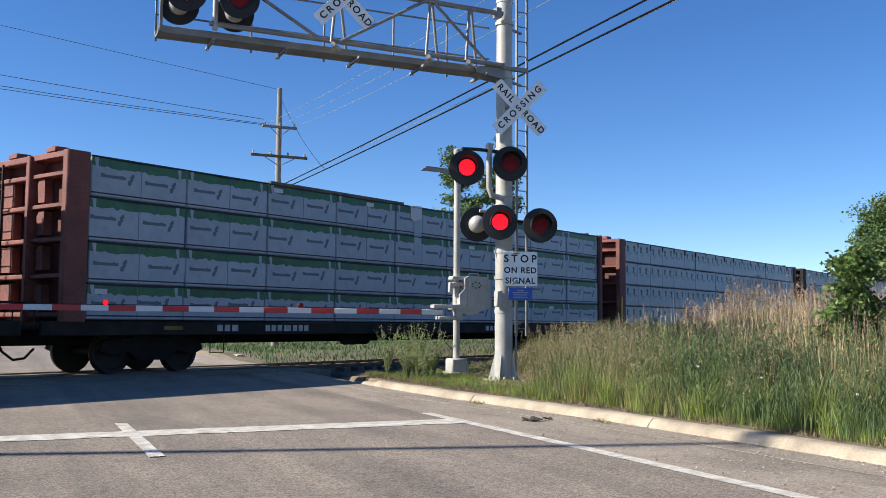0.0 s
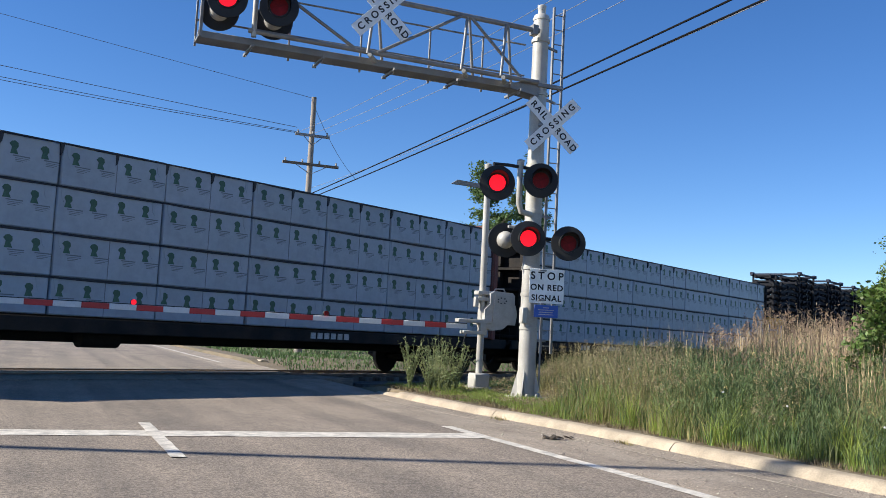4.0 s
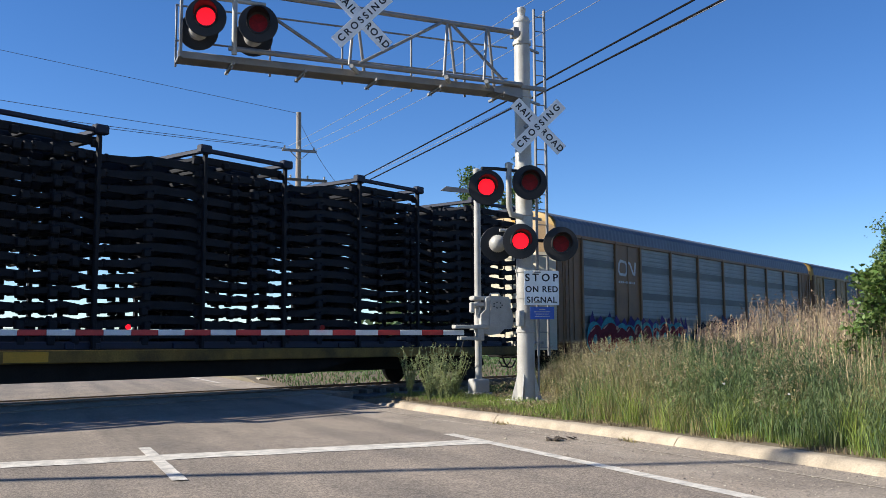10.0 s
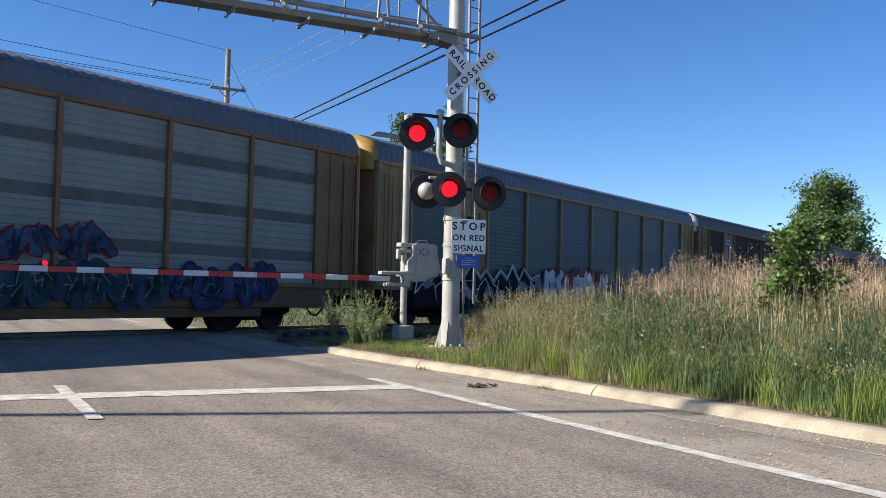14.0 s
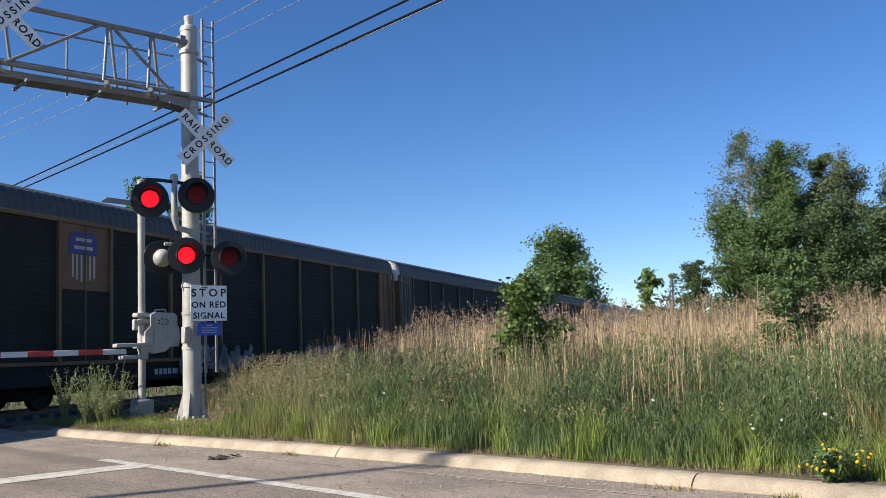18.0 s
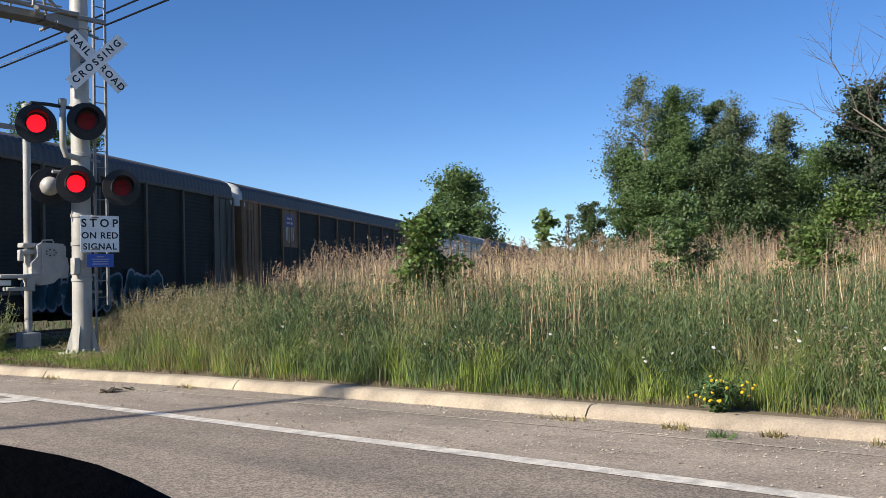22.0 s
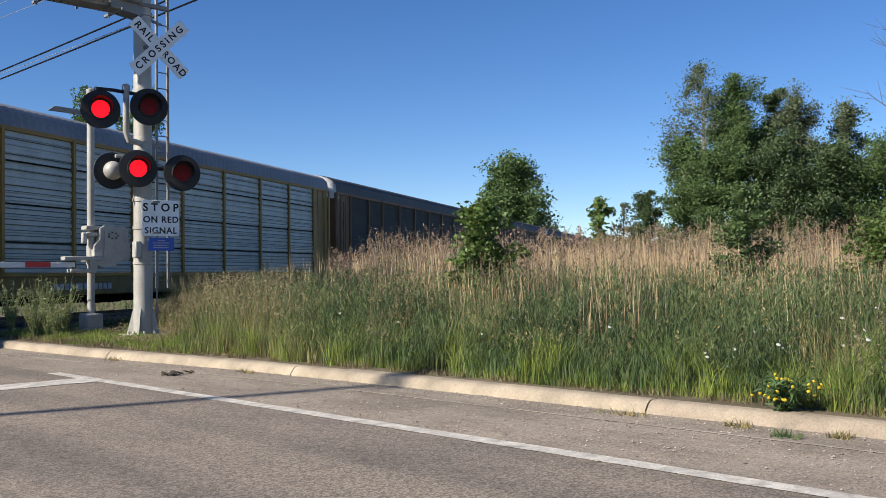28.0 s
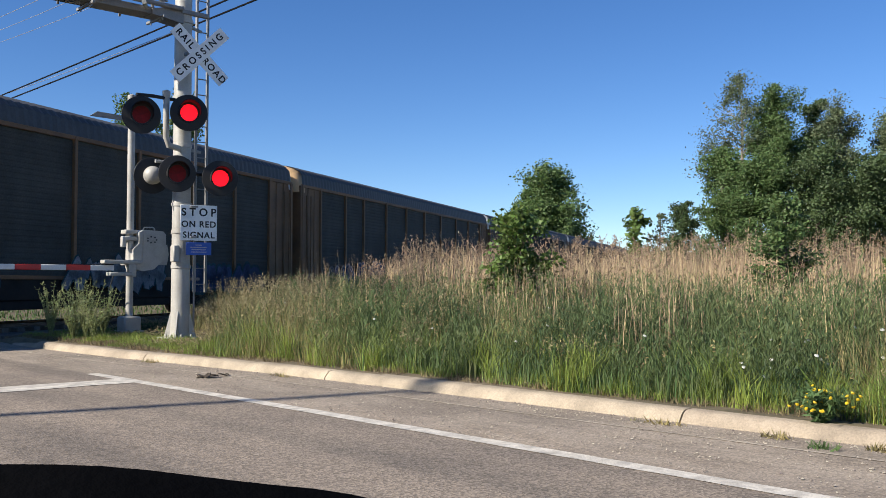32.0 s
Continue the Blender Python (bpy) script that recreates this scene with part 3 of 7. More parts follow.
def build_cantilever():
    sig = thing("cantilever_signal", "silver-painted cantilever railway crossing signal with red flashers", "crossing signal")
    mx, my = 8.43, 16.0
    base = Shape().box((mx, my, 0.12), (0.62, 0.62, 0.06), 0.01)
    for k in range(8):
        a = radians(22.5 + 45 * k)
        base.box((mx + 0.25 * math.cos(a), my + 0.25 * math.sin(a), 0.17), (0.05, 0.05, 0.07), 0.01)
    part("base_plate", base, alu, sig)
    for k in range(4):
        g = Shape().plate([(0.13, 0.14), (0.29, 0.14), (0.28, 0.20), (0.17, 0.62), (0.13, 0.62)], -0.012, 0.012)
        part("gusset", g, alu, sig, at=pose(mx, my, 0, 0, 0, 45 + 90 * k))
    part("mast", Shape().tube([(mx, my, 0.14), (mx, my, 1.0), (mx, my, 4.0), (mx, my, 7.42)], [0.168, 0.166, 0.158, 0.15], 28), alu, sig, "round silver-painted steel mast")
    part("mast_cap", Shape().lathe([(0.16, 7.36), (0.165, 7.40), (0.14, 7.46), (0.075, 7.49), (0.075, 7.58), (0.085, 7.60), (0.085, 7.66), (0.0, 7.70)], Matrix.Translation((mx, my, 0)), 24), alu, sig)
    for z in (1.42, 2.05, 2.55, 3.62, 4.5, 5.9, 6.95):
        part("mast_band", Shape().lathe([(0.16, z - 0.035), (0.178, z - 0.03), (0.178, z + 0.03), (0.16, z + 0.035)], Matrix.Translation((mx, my, 0)), 24), alu, sig)
    # ladder with rungs and stand-offs
    for lx in (8.93, 9.16):
        part("ladder_rail", Shape().box((lx, 16.42, 4.4), (0.04, 0.06, 6.9), 0.006), galv, sig, "galvanised ladder rail")
    for i in range(23):
        part("ladder_rung", Shape().tube([(8.93, 16.42, 1.1 + i * 0.30), (9.16, 16.42, 1.1 + i * 0.30)], 0.011, 6), galv, sig)
    for z in (1.2, 3.6, 5.9, 6.95):
        part("ladder_bracket", Shape().box(((mx + 9.05) / 2, 16.25, z), (0.62, 0.04, 0.05), 0.006, Matrix.Rotation(radians(28), 3, "Z")), galv, sig)
    # the walkway arm
    x0, x1 = 1.98, 8.32
    part("walkway", Shape().box(((x0 + x1) / 2, 16.12, 5.95), (x1 - x0, 0.40, 0.05), 0.008), galv, sig, "steel walkway of the arm")
    part("walkway_edge", Shape().box(((x0 + x1) / 2, 15.93, 5.98), (x1 - x0 + 0.02, 0.03, 0.12), 0.006), galv, sig)
    part("walkway_edge", Shape().box(((x0 + x1) / 2, 16.31, 5.98), (x1 - x0 + 0.02, 0.03, 0.12), 0.006), galv, sig)
    part("lower_chord", Shape().tube([(2.75, 15.62, 6.08), (8.30, 15.80, 6.08)], 0.045, 12), galv, sig, "grey tubular chord")
    part("walkway_chord", Shape().tube([(2.75, 16.55, 6.05), (8.30, 16.30, 6.05)], 0.045, 12), galv, sig)
    part("upper_chord", Shape().tube([(2.75, 15.62, 7.08), (8.28, 15.80, 7.08)], 0.05, 12), galv, sig, "grey tubular chord")
    for a, b in (((5.02, 15.66, 6.08), (6.62, 15.72, 7.05)), ((6.85, 15.74, 7.05), (7.95, 15.80, 6.10)), ((2.85, 15.62, 7.05), (4.6, 15.66, 6.1))):
        part("diagonal", Shape().tube([a, b], 0.03, 10), galv, sig)
    for px in (4.93, 6.72, 7.52):
        part("web_tube", Shape().tube([(px - 0.10, 15.60, 6.02), (px + 0.03, 15.74, 7.06)], 0.028, 10), galv, sig)
        part("web_tube", Shape().tube([(px + 0.30, 15.98, 6.0), (px + 0.08, 15.76, 7.06)], 0.028, 10), galv, sig)
        part("clamp_tube", Shape().tube([(px - 0.09, 15.52, 5.98), (px + 0.25, 16.1, 6.02)], 0.04, 10), alu, sig)
    for px in (2.86, 4.1, 5.42, 6.66, 7.95):
        part("hanger", Shape().box((px, 16.12, 5.88), (0.05, 0.7, 0.05), 0.006), galv, sig)
        for dy in (-0.26, -0.19, 0.2):
            part("hanger_bolt", Shape().tube([(px, 16.12 + dy, 5.82), (px, 16.12 + dy, 5.93)], 0.012, 6), galv, sig)
    part("arm_seat", Shape().plate([(7.75, 5.9), (8.35, 5.83), (8.35, 6.15), (7.75, 6.0)], 15.84, 16.2), galv, sig)
    part("arm_bracket", Shape().box((8.18, 15.82, 7.08), (0.12, 0.16, 0.2), 0.01), galv, sig)
    part("cross_seat", Shape().box((8.58, 15.85, 6.05), (0.56, 0.08, 0.08), 0.01), galv, sig)
    # handrail on the far side and at the end
    for z in (6.36, 6.98):
        part("handrail", Shape().tube([(x0, 16.42, z), (x1, 16.42, z)], 0.018, 8), galv, sig)
    for px in (2.0, 3.62, 4.95, 6.3, 7.4):
        part("handrail_post", Shape().box((px, 16.42, 6.45), (0.035, 0.035, 1.1), 0.005), galv, sig)
    part("end_post", Shape().box((x0 + 0.03, 15.9, 6.75), (0.05, 0.09, 1.65), 0.006), galv, sig)
    part("lamp_post", Shape().tube([(2.84, 15.62, 5.98), (2.84, 15.62, 7.4)], 0.045, 12), alu, sig, "upright pipe that carries the arm's flashers")
    part("lamp_cross_pipe", Shape().tube([(2.25, 15.62, 6.9), (3.35, 15.62, 6.9)], 0.035, 10), alu, sig)
    for lx in (2.33, 3.2):
        part("lamp_hanger", Shape().tube([(lx, 15.62, 6.9), (lx, 15.62, 6.5)], 0.03, 10), alu, sig)
    flasher(sig, 2.33, 15.36, 6.47, -12, 0)
    flasher(sig, 3.18, 15.36, 6.47, -12, 1)
    flasher(sig, 2.30, 15.92, 6.40, 168, 1, turned=True)
    flasher(sig, 3.22, 15.92, 6.40, 168, 0, turned=True)
    crossbuck(sig, 4.98, 15.36, 6.78, -9)
    part("crossbuck_mount", Shape().tube([(4.98, 15.38, 6.78), (4.98, 15.62, 6.78)], 0.02, 8), galv, sig)
    # flashers, signs and crossbuck on the mast
    crossbuck(sig, 8.58, 15.66, 5.27, -14)
    part("crossbuck_mount", Shape().box((8.52, 15.82, 5.28), (0.3, 0.18, 0.06), 0.01), galv, sig)
    part("lamp_pipe", Shape().tube([(8.0, 15.78, 4.50), (8.0, 15.78, 3.72), (8.06, 15.80, 3.58), (8.3, 15.86, 3.55)], 0.055, 12), alu, sig, "bent pipe that carries the upper flashers")
    part("lamp_pipe_cap", Shape().lathe([(0.066, 4.44), (0.07, 4.46), (0.07, 4.54), (0.0, 4.57)], Matrix.Translation((8.0, 15.78, 0)), 16), alu, sig)
    part("lamp_arm", Shape().tube([(7.42, 15.74, 4.40), (7.75, 15.78, 4.42), (8.32, 15.78, 4.40)], 0.032, 10), lamp_black, sig)
    part("lamp_arm", Shape().tube([(7.98, 15.78, 3.12), (8.95, 15.74, 3.10)], 0.035, 10), lamp_black, sig)
    for lx, lz in ((7.43, 4.2), (8.30, 4.3), (8.08, 3.1), (8.95, 3.1)):
        part("lamp_stem", Shape().tube([(lx, 15.72, lz + 0.16), (lx, 15.66, lz - 0.06)], 0.025, 8), lamp_black, sig)
    flasher(sig, 7.40, 15.50, 4.01, -20, 0)
    flasher(sig, 8.29, 15.50, 4.15, -22, 1)
    flasher(sig, 8.08, 15.50, 3.05, -20, 0)
    flasher(sig, 8.93, 15.50, 3.03, -22, 1)
    flasher(sig, 7.90, 16.10, 3.05, 168, 0, turned=True)
    part("lamp_stem", Shape().tube([(7.9, 15.98, 3.3), (8.3, 15.95, 3.3)], 0.03, 8), alu, sig)
    # STOP ON RED SIGNAL
    sg = part("signal_sign", Shape().box((0, 0, 0), (0.665, 0.006, 0.64), 0.003), sign_white, sig, "square white sign with black words", pose(8.585, 15.64, 2.21, 0, 0, -13))
    for word, size, dz in (("S T O P", 0.195, 0.185), ("ON RED", 0.155, -0.03), ("SIGNAL", 0.155, -0.225)):
        lettering("lettering", word, size, sign_black, sg, pose(0, -0.0045, dz, 90, 0, 0), gap=1.0 if dz > 0 else 1.13)
    blue = part("notice_sign", Shape().box((0, 0, 0), (0.46, 0.005, 0.23), 0.002), sign_blue, sig, "small blue notice with lines of print", pose(8.60, 15.66, 1.745, 0, 0, -13))
    lines = Shape()
    for k, w in enumerate((0.12, 0.3, 0.26, 0.28)):
        lines.box((0, -0.0045, 0.065 - k * 0.042), (w, 0.003, 0.014))
    part("small_print", lines, print_pale, blue)
    for z in (2.5, 1.95):
        part("sign_clamp", Shape().box((8.55, 15.75, z), (0.24, 0.22, 0.035), 0.006), galv, sig)
    part("conduit", Shape().tube([(8.62, 15.86, 0.3), (8.62, 15.86, 4.5)], 0.018, 8), galv, sig)
    part("junction_box", Shape().box((8.24, 15.86, 1.65), (0.12, 0.14, 0.30), 0.015), alu, sig)
    return sig


def build_gate():
    gate = thing("crossing_gate", "lowered crossing gate with a red and white striped arm", "crossing gate")
    gx, gy = 8.62, 18.5
    part("gate_base", Shape().box((gx, gy, 0.30), (0.36, 0.36, 0.30), 0.03).box((gx, gy, 0.13), (0.44, 0.44, 0.08), 0.01), alu, gate, "grey cast junction base")
    part("gate_pole", Shape().tube([(gx, gy, 0.4), (gx, gy, 4.86)], 0.072, 18), alu, gate, "slim silver-painted pole")
    part("pole_cap", Shape().lathe([(0.08, 4.83), (0.085, 4.86), (0.085, 4.93), (0.0, 4.97)], Matrix.Translation((gx, gy, 0)), 16), alu, gate)
    # Stand-in for a grey flat bar of unclear origin, fixed to this pole.
    part("direction_plate", Shape().plate([(-0.86, 4.42), (-0.10, 4.40), (-0.10, 4.49), (-0.72, 4.52)], -0.02, 0.03), galv, gate, at=pose(gx, gy, 0))
    # the drive housing: a rounded casting with a bolt circle
    out = [(-0.02, 1.42), (0.18, 1.36), (0.42, 1.40), (0.60, 1.56), (0.68, 1.80), (0.68, 2.12), (0.62, 2.18), (0.20, 2.20), (0.10, 2.14), (0.10, 1.92), (-0.02, 1.80)]
    part("drive_housing", Shape().plate(out, -0.20, 0.16), alu, gate, "silver cast gate drive housing", pose(gx, gy, 0))
    part("drive_cover", Shape().plate([(0.16, 1.55), (0.42, 1.55), (0.58, 1.72), (0.60, 2.1), (0.2, 2.12)], -0.225, -0.20), alu, gate, at=pose(gx, gy, 0))
    for k in range(7):
        a = 2 * math.pi * k / 7
        part("cover_bolt", Shape().tube([(gx + 0.36 + 0.1 * math.cos(a), gy - 0.225, 2.0 + 0.06 * math.sin(a)), (gx + 0.36 + 0.1 * math.cos(a), gy - 0.24, 2.0 + 0.06 * math.sin(a))], 0.016, 6), strap_mat, gate)
    part("housing_handle", Shape().tube([(gx + 0.22, gy - 0.1, 2.19), (gx + 0.25, gy - 0.1, 2.25), (gx + 0.45, gy - 0.1, 2.26), (gx + 0.48, gy - 0.1, 2.2)], 0.015, 6), alu, gate)
    for z in (1.52, 2.02, 2.15):
        part("pole_clamp", Shape().box((gx - 0.02, gy, z), (0.26, 0.24, 0.09), 0.015), alu, gate)
    part("clamp_lug", Shape().box((gx - 0.17, gy - 0.06, 1.95), (0.09, 0.1, 0.22), 0.015), alu, gate)
    # arm bracket: two plates and a top flange
    for z, w, cx in ((1.54, 0.78, -0.26), (1.30, 0.46, -0.30)):
        part("arm_plate", Shape().box((gx + cx, gy - 0.18, z), (w, 0.20, 0.075), 0.01), alu, gate)
    part("arm_plate", Shape().box((gx - 0.06, gy - 0.22, 1.42), (0.16, 0.10, 0.34), 0.012), alu, gate)
    part("counterweight", Shape().plate([(0.62, 1.5), (0.86, 1.5), (0.90, 1.72), (0.86, 1.92), (0.62, 1.95)], 0.10, 0.2), alu, gate, at=pose(gx, gy, 0))
    # the arm in alternating red and white lengths
    xr = gx - 0.40
    z0, step, ay = 1.42, 0.475, gy - 0.15
    n = 0
    x = xr
    while x > -6.0:
        g = Shape().box((x - step / 2, ay, z0), (step - 0.001, 0.035, 0.105), 0.006)
        part("arm_stripe", g, reflect_white if n % 2 == 0 else reflect_red, gate, "white reflective arm length" if n % 2 == 0 else "red reflective arm length")
        x -= step
        n += 1
    part("arm_cable", Shape().tube([(xr, ay, z0 + 0.06), (3.0, ay, z0 + 0.064), (-6.0, ay, z0 + 0.06)], 0.008, 6), hose_mat, gate)
    for lx, grp in ((5.15, 1), (1.51, 0), (-2.1, 0)):
        b = part("arm_lamp", Shape().box((lx, ay, z0 + 0.10), (0.11, 0.07, 0.09), 0.02), lamp_black, gate, "small red gate arm lamp")
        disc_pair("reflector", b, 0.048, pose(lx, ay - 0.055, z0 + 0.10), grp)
    part("drive_cable", Shape().tube([(gx - 0.35, gy - 0.05, 1.3), (gx - 0.42, gy, 1.0), (gx - 0.2, gy + 0.05, 0.75), (gx - 0.04, gy + 0.05, 0.6)], 0.012, 6), hose_mat, gate)
    return gate


build_cantilever()
build_gate()

# ---- train ----
CACHE = {}
WHEELS = {}                                   # the wheels of each railcar, and their rest places


def shared(key, make):
    if key not in CACHE:
        CACHE[key] = make()
    return CACHE[key]


def wheel_mesh():
    f = pose(0, 0, 0, 90, 0, 0)
    g = Shape().lathe([(0.0, 0.06), (0.09, 0.06), (0.10, 0.02), (0.36, 0.015), (0.385, 0.06), (0.455, 0.06), (0.465, -0.06), (0.495, -0.07), (0.495, -0.10), (0.0, -0.10)], f, 28, close=False)
    for k in range(4):
        a = radians(90 * k + 20)
        g.box((0.05 * math.cos(a), -0.065, 0.05 * math.sin(a)), (0.03, 0.02, 0.03))
    return g.mesh("wheel", wheel_mat)


def frame_mesh():
    out = [(-1.35, 0.50), (-1.25, 0.72), (-0.55, 0.78), (-0.35, 0.92), (0.35, 0.92), (0.55, 0.78), (1.25, 0.72), (1.35, 0.50), (1.10, 0.40), (0.62, 0.48), (0.42, 0.28), (-0.42, 0.28), (-0.62, 0.48), (-1.10, 0.40)]
    return Shape().plate(out, -0.10, 0.10).mesh("side_frame", under_mat)


def bogie(car, x):
    b = part("bogie", shared("bolster", lambda: Shape().box((0, 0, 0.62), (0.42, 2.1, 0.26), 0.03).box((0, 0, 0.80), (0.7, 0.7, 0.12), 0.03)
                             .tube([(-0.89, -0.8, 0.46), (-0.89, 0.8, 0.46)], 0.08, 10).tube([(0.89, -0.8, 0.46), (0.89, 0.8, 0.46)], 0.08, 10).mesh("bogie", under_mat)), None, car, "dark cast railcar bogie", pose(x, 0, 0))
    for y in (-0.98, 0.98):
        part("side_frame", shared("side_frame", frame_mesh), None, b, at=pose(0, y, 0))
    for wx in (-0.89, 0.89):
        for y, r in ((-0.80, 0), (0.80, 180)):
            w = part("wheel", shared("wheel", wheel_mesh), None, b, "worn steel wheel", pose(wx, y, 0.46, 0, 0, r))
            WHEELS.setdefault(car.name, []).append((w, wx, y, r))
    springs = shared("springs", lambda: Shape().tube([(-0.12, -0.98, 0.36), (-0.12, -0.98, 0.6)], 0.08, 10).tube([(0.12, -0.98, 0.36), (0.12, -0.98, 0.6)], 0.08, 10).mesh("spring_nest", under_mat))
    part("spring_nest", springs, None, b, at=pose(0, -0.03, 0.0))
    return b


def coupler(car, x, way):
    g = shared("coupler", lambda: Shape().box((0.25, 0, 0.86), (0.6, 0.16, 0.18), 0.03).box((0.58, 0, 0.86), (0.26, 0.34, 0.28), 0.05).mesh("coupler", under_mat))
    part("coupler", g, None, car, "steel knuckle coupler", pose(x, 0, 0, 0, 0, 0 if way > 0 else 180))
    h = shared("hose", lambda: Shape().tube([(0, -0.35, 0.72), (0.12, -0.36, 0.5), (0.35, -0.36, 0.33), (0.6, -0.36, 0.36), (0.8, -0.34, 0.55)], 0.028, 8).mesh("brake_hose", hose_mat))
    part("brake_hose", h, None, car, "hanging rubber brake hose", pose(x, 0, 0, 0, 0, 0 if way > 0 else 180))


def ladder(car, x, y, z0, z1, axis="x", material=None, width=0.42):
    m = material or car_black
    for k in (-1, 1):
        c = (x + k * width / 2, y, (z0 + z1) / 2) if axis == "x" else (x, y + k * width / 2, (z0 + z1) / 2)
        part("ladder_rail", Shape().box(c, (0.04, 0.04, z1 - z0), 0.004), m, car)
    n = int((z1 - z0) / 0.38)
    for i in range(n + 1):
        z = z0 + 0.1 + i * 0.38
        a, b = ((x - width / 2, y, z), (x + width / 2, y, z)) if axis == "x" else ((x, y - width / 2, z), (x, y + width / 2, z))
        part("ladder_rung", Shape().tube([a, b], 0.013, 6), m, car)


def number_bars(car, x, y, z, widths, h, material, label="faded stencilled mark"):
    for w in widths:
        part("stencil_mark", Shape().box((x + w / 2, y, z), (w * 0.72, 0.006, h)), material, car, label)
        x += w


print_blue = surf("printed_blue_grey", (0.095, 0.125, 0.155), 0.5, var=0.2, bump=0)
seam_mat = surf("wrap_seam", (0.16, 0.18, 0.21), 0.5, var=0.3, scale=3, bump=0)
CAPW2 = surf("label_paper", (0.54, 0.555, 0.57), 0.6, var=0.1, bump=0)


def tree_print(seed):
    """The printed emblem, as a thin ink shape: a flared stem under a rounded crown."""
    r = random.Random(seed)
    pts = [(-0.075, -0.12), (0.085, -0.12), (0.045, -0.03), (0.09, 0.03), (0.075, 0.10), (0.01, 0.135), (-0.055, 0.12), (-0.095, 0.065), (-0.05, 0.01), (-0.06, -0.05)]
    return Shape().plate([(x * r.uniform(0.9, 1.1), z) for x, z in pts], -0.004, 0.0)


def small_print():
    g = Shape().box((0.16, -0.002, -0.15), (0.34, 0.004, 0.022))
    for k in range(3):
        g.box((0.18 - 0.03 * k, -0.002, -0.19 - 0.032 * k), (0.30 - 0.07 * k, 0.004, 0.012))
    return g


def leaf_print():
    """A wordmark as plain bars with a three-part leaf at its end."""
    g = Shape()
    g.plate([(-0.50, -0.055), (0.10, -0.055), (0.10, 0.01), (0.02, 0.01), (0.02, 0.025), (-0.03, 0.025), (-0.03, 0.01), (-0.42, 0.01), (-0.42, 0.03), (-0.50, 0.03)], -0.004, 0.0)
    return g


def leaf_shape():
    return Shape().plate([(0.15, -0.15), (0.21, -0.17), (0.24, -0.12), (0.25, -0.07), (0.29, -0.05), (0.27, 0.0), (0.31, 0.02), (0.30, 0.10), (0.24, 0.07), (0.20, 0.01), (0.22, -0.03), (0.16, -0.07)], -0.004, 0.0)


def drip_band(seed, w, h):
    """The printed band along a package's upper edge, its lower edge ragged."""
    r = random.Random(seed)
    low = []
    n = 26
    for k in range(n + 1):
        low.append((-w / 2 + w * k / n, h / 2 - 0.17 - r.uniform(0.0, 0.05) - (0.02 if k % 2 else 0)))
    return Shape().plate(low + [(w / 2, h / 2 - 0.004), (-w / 2, h / 2 - 0.004)], -0.606, -0.596)


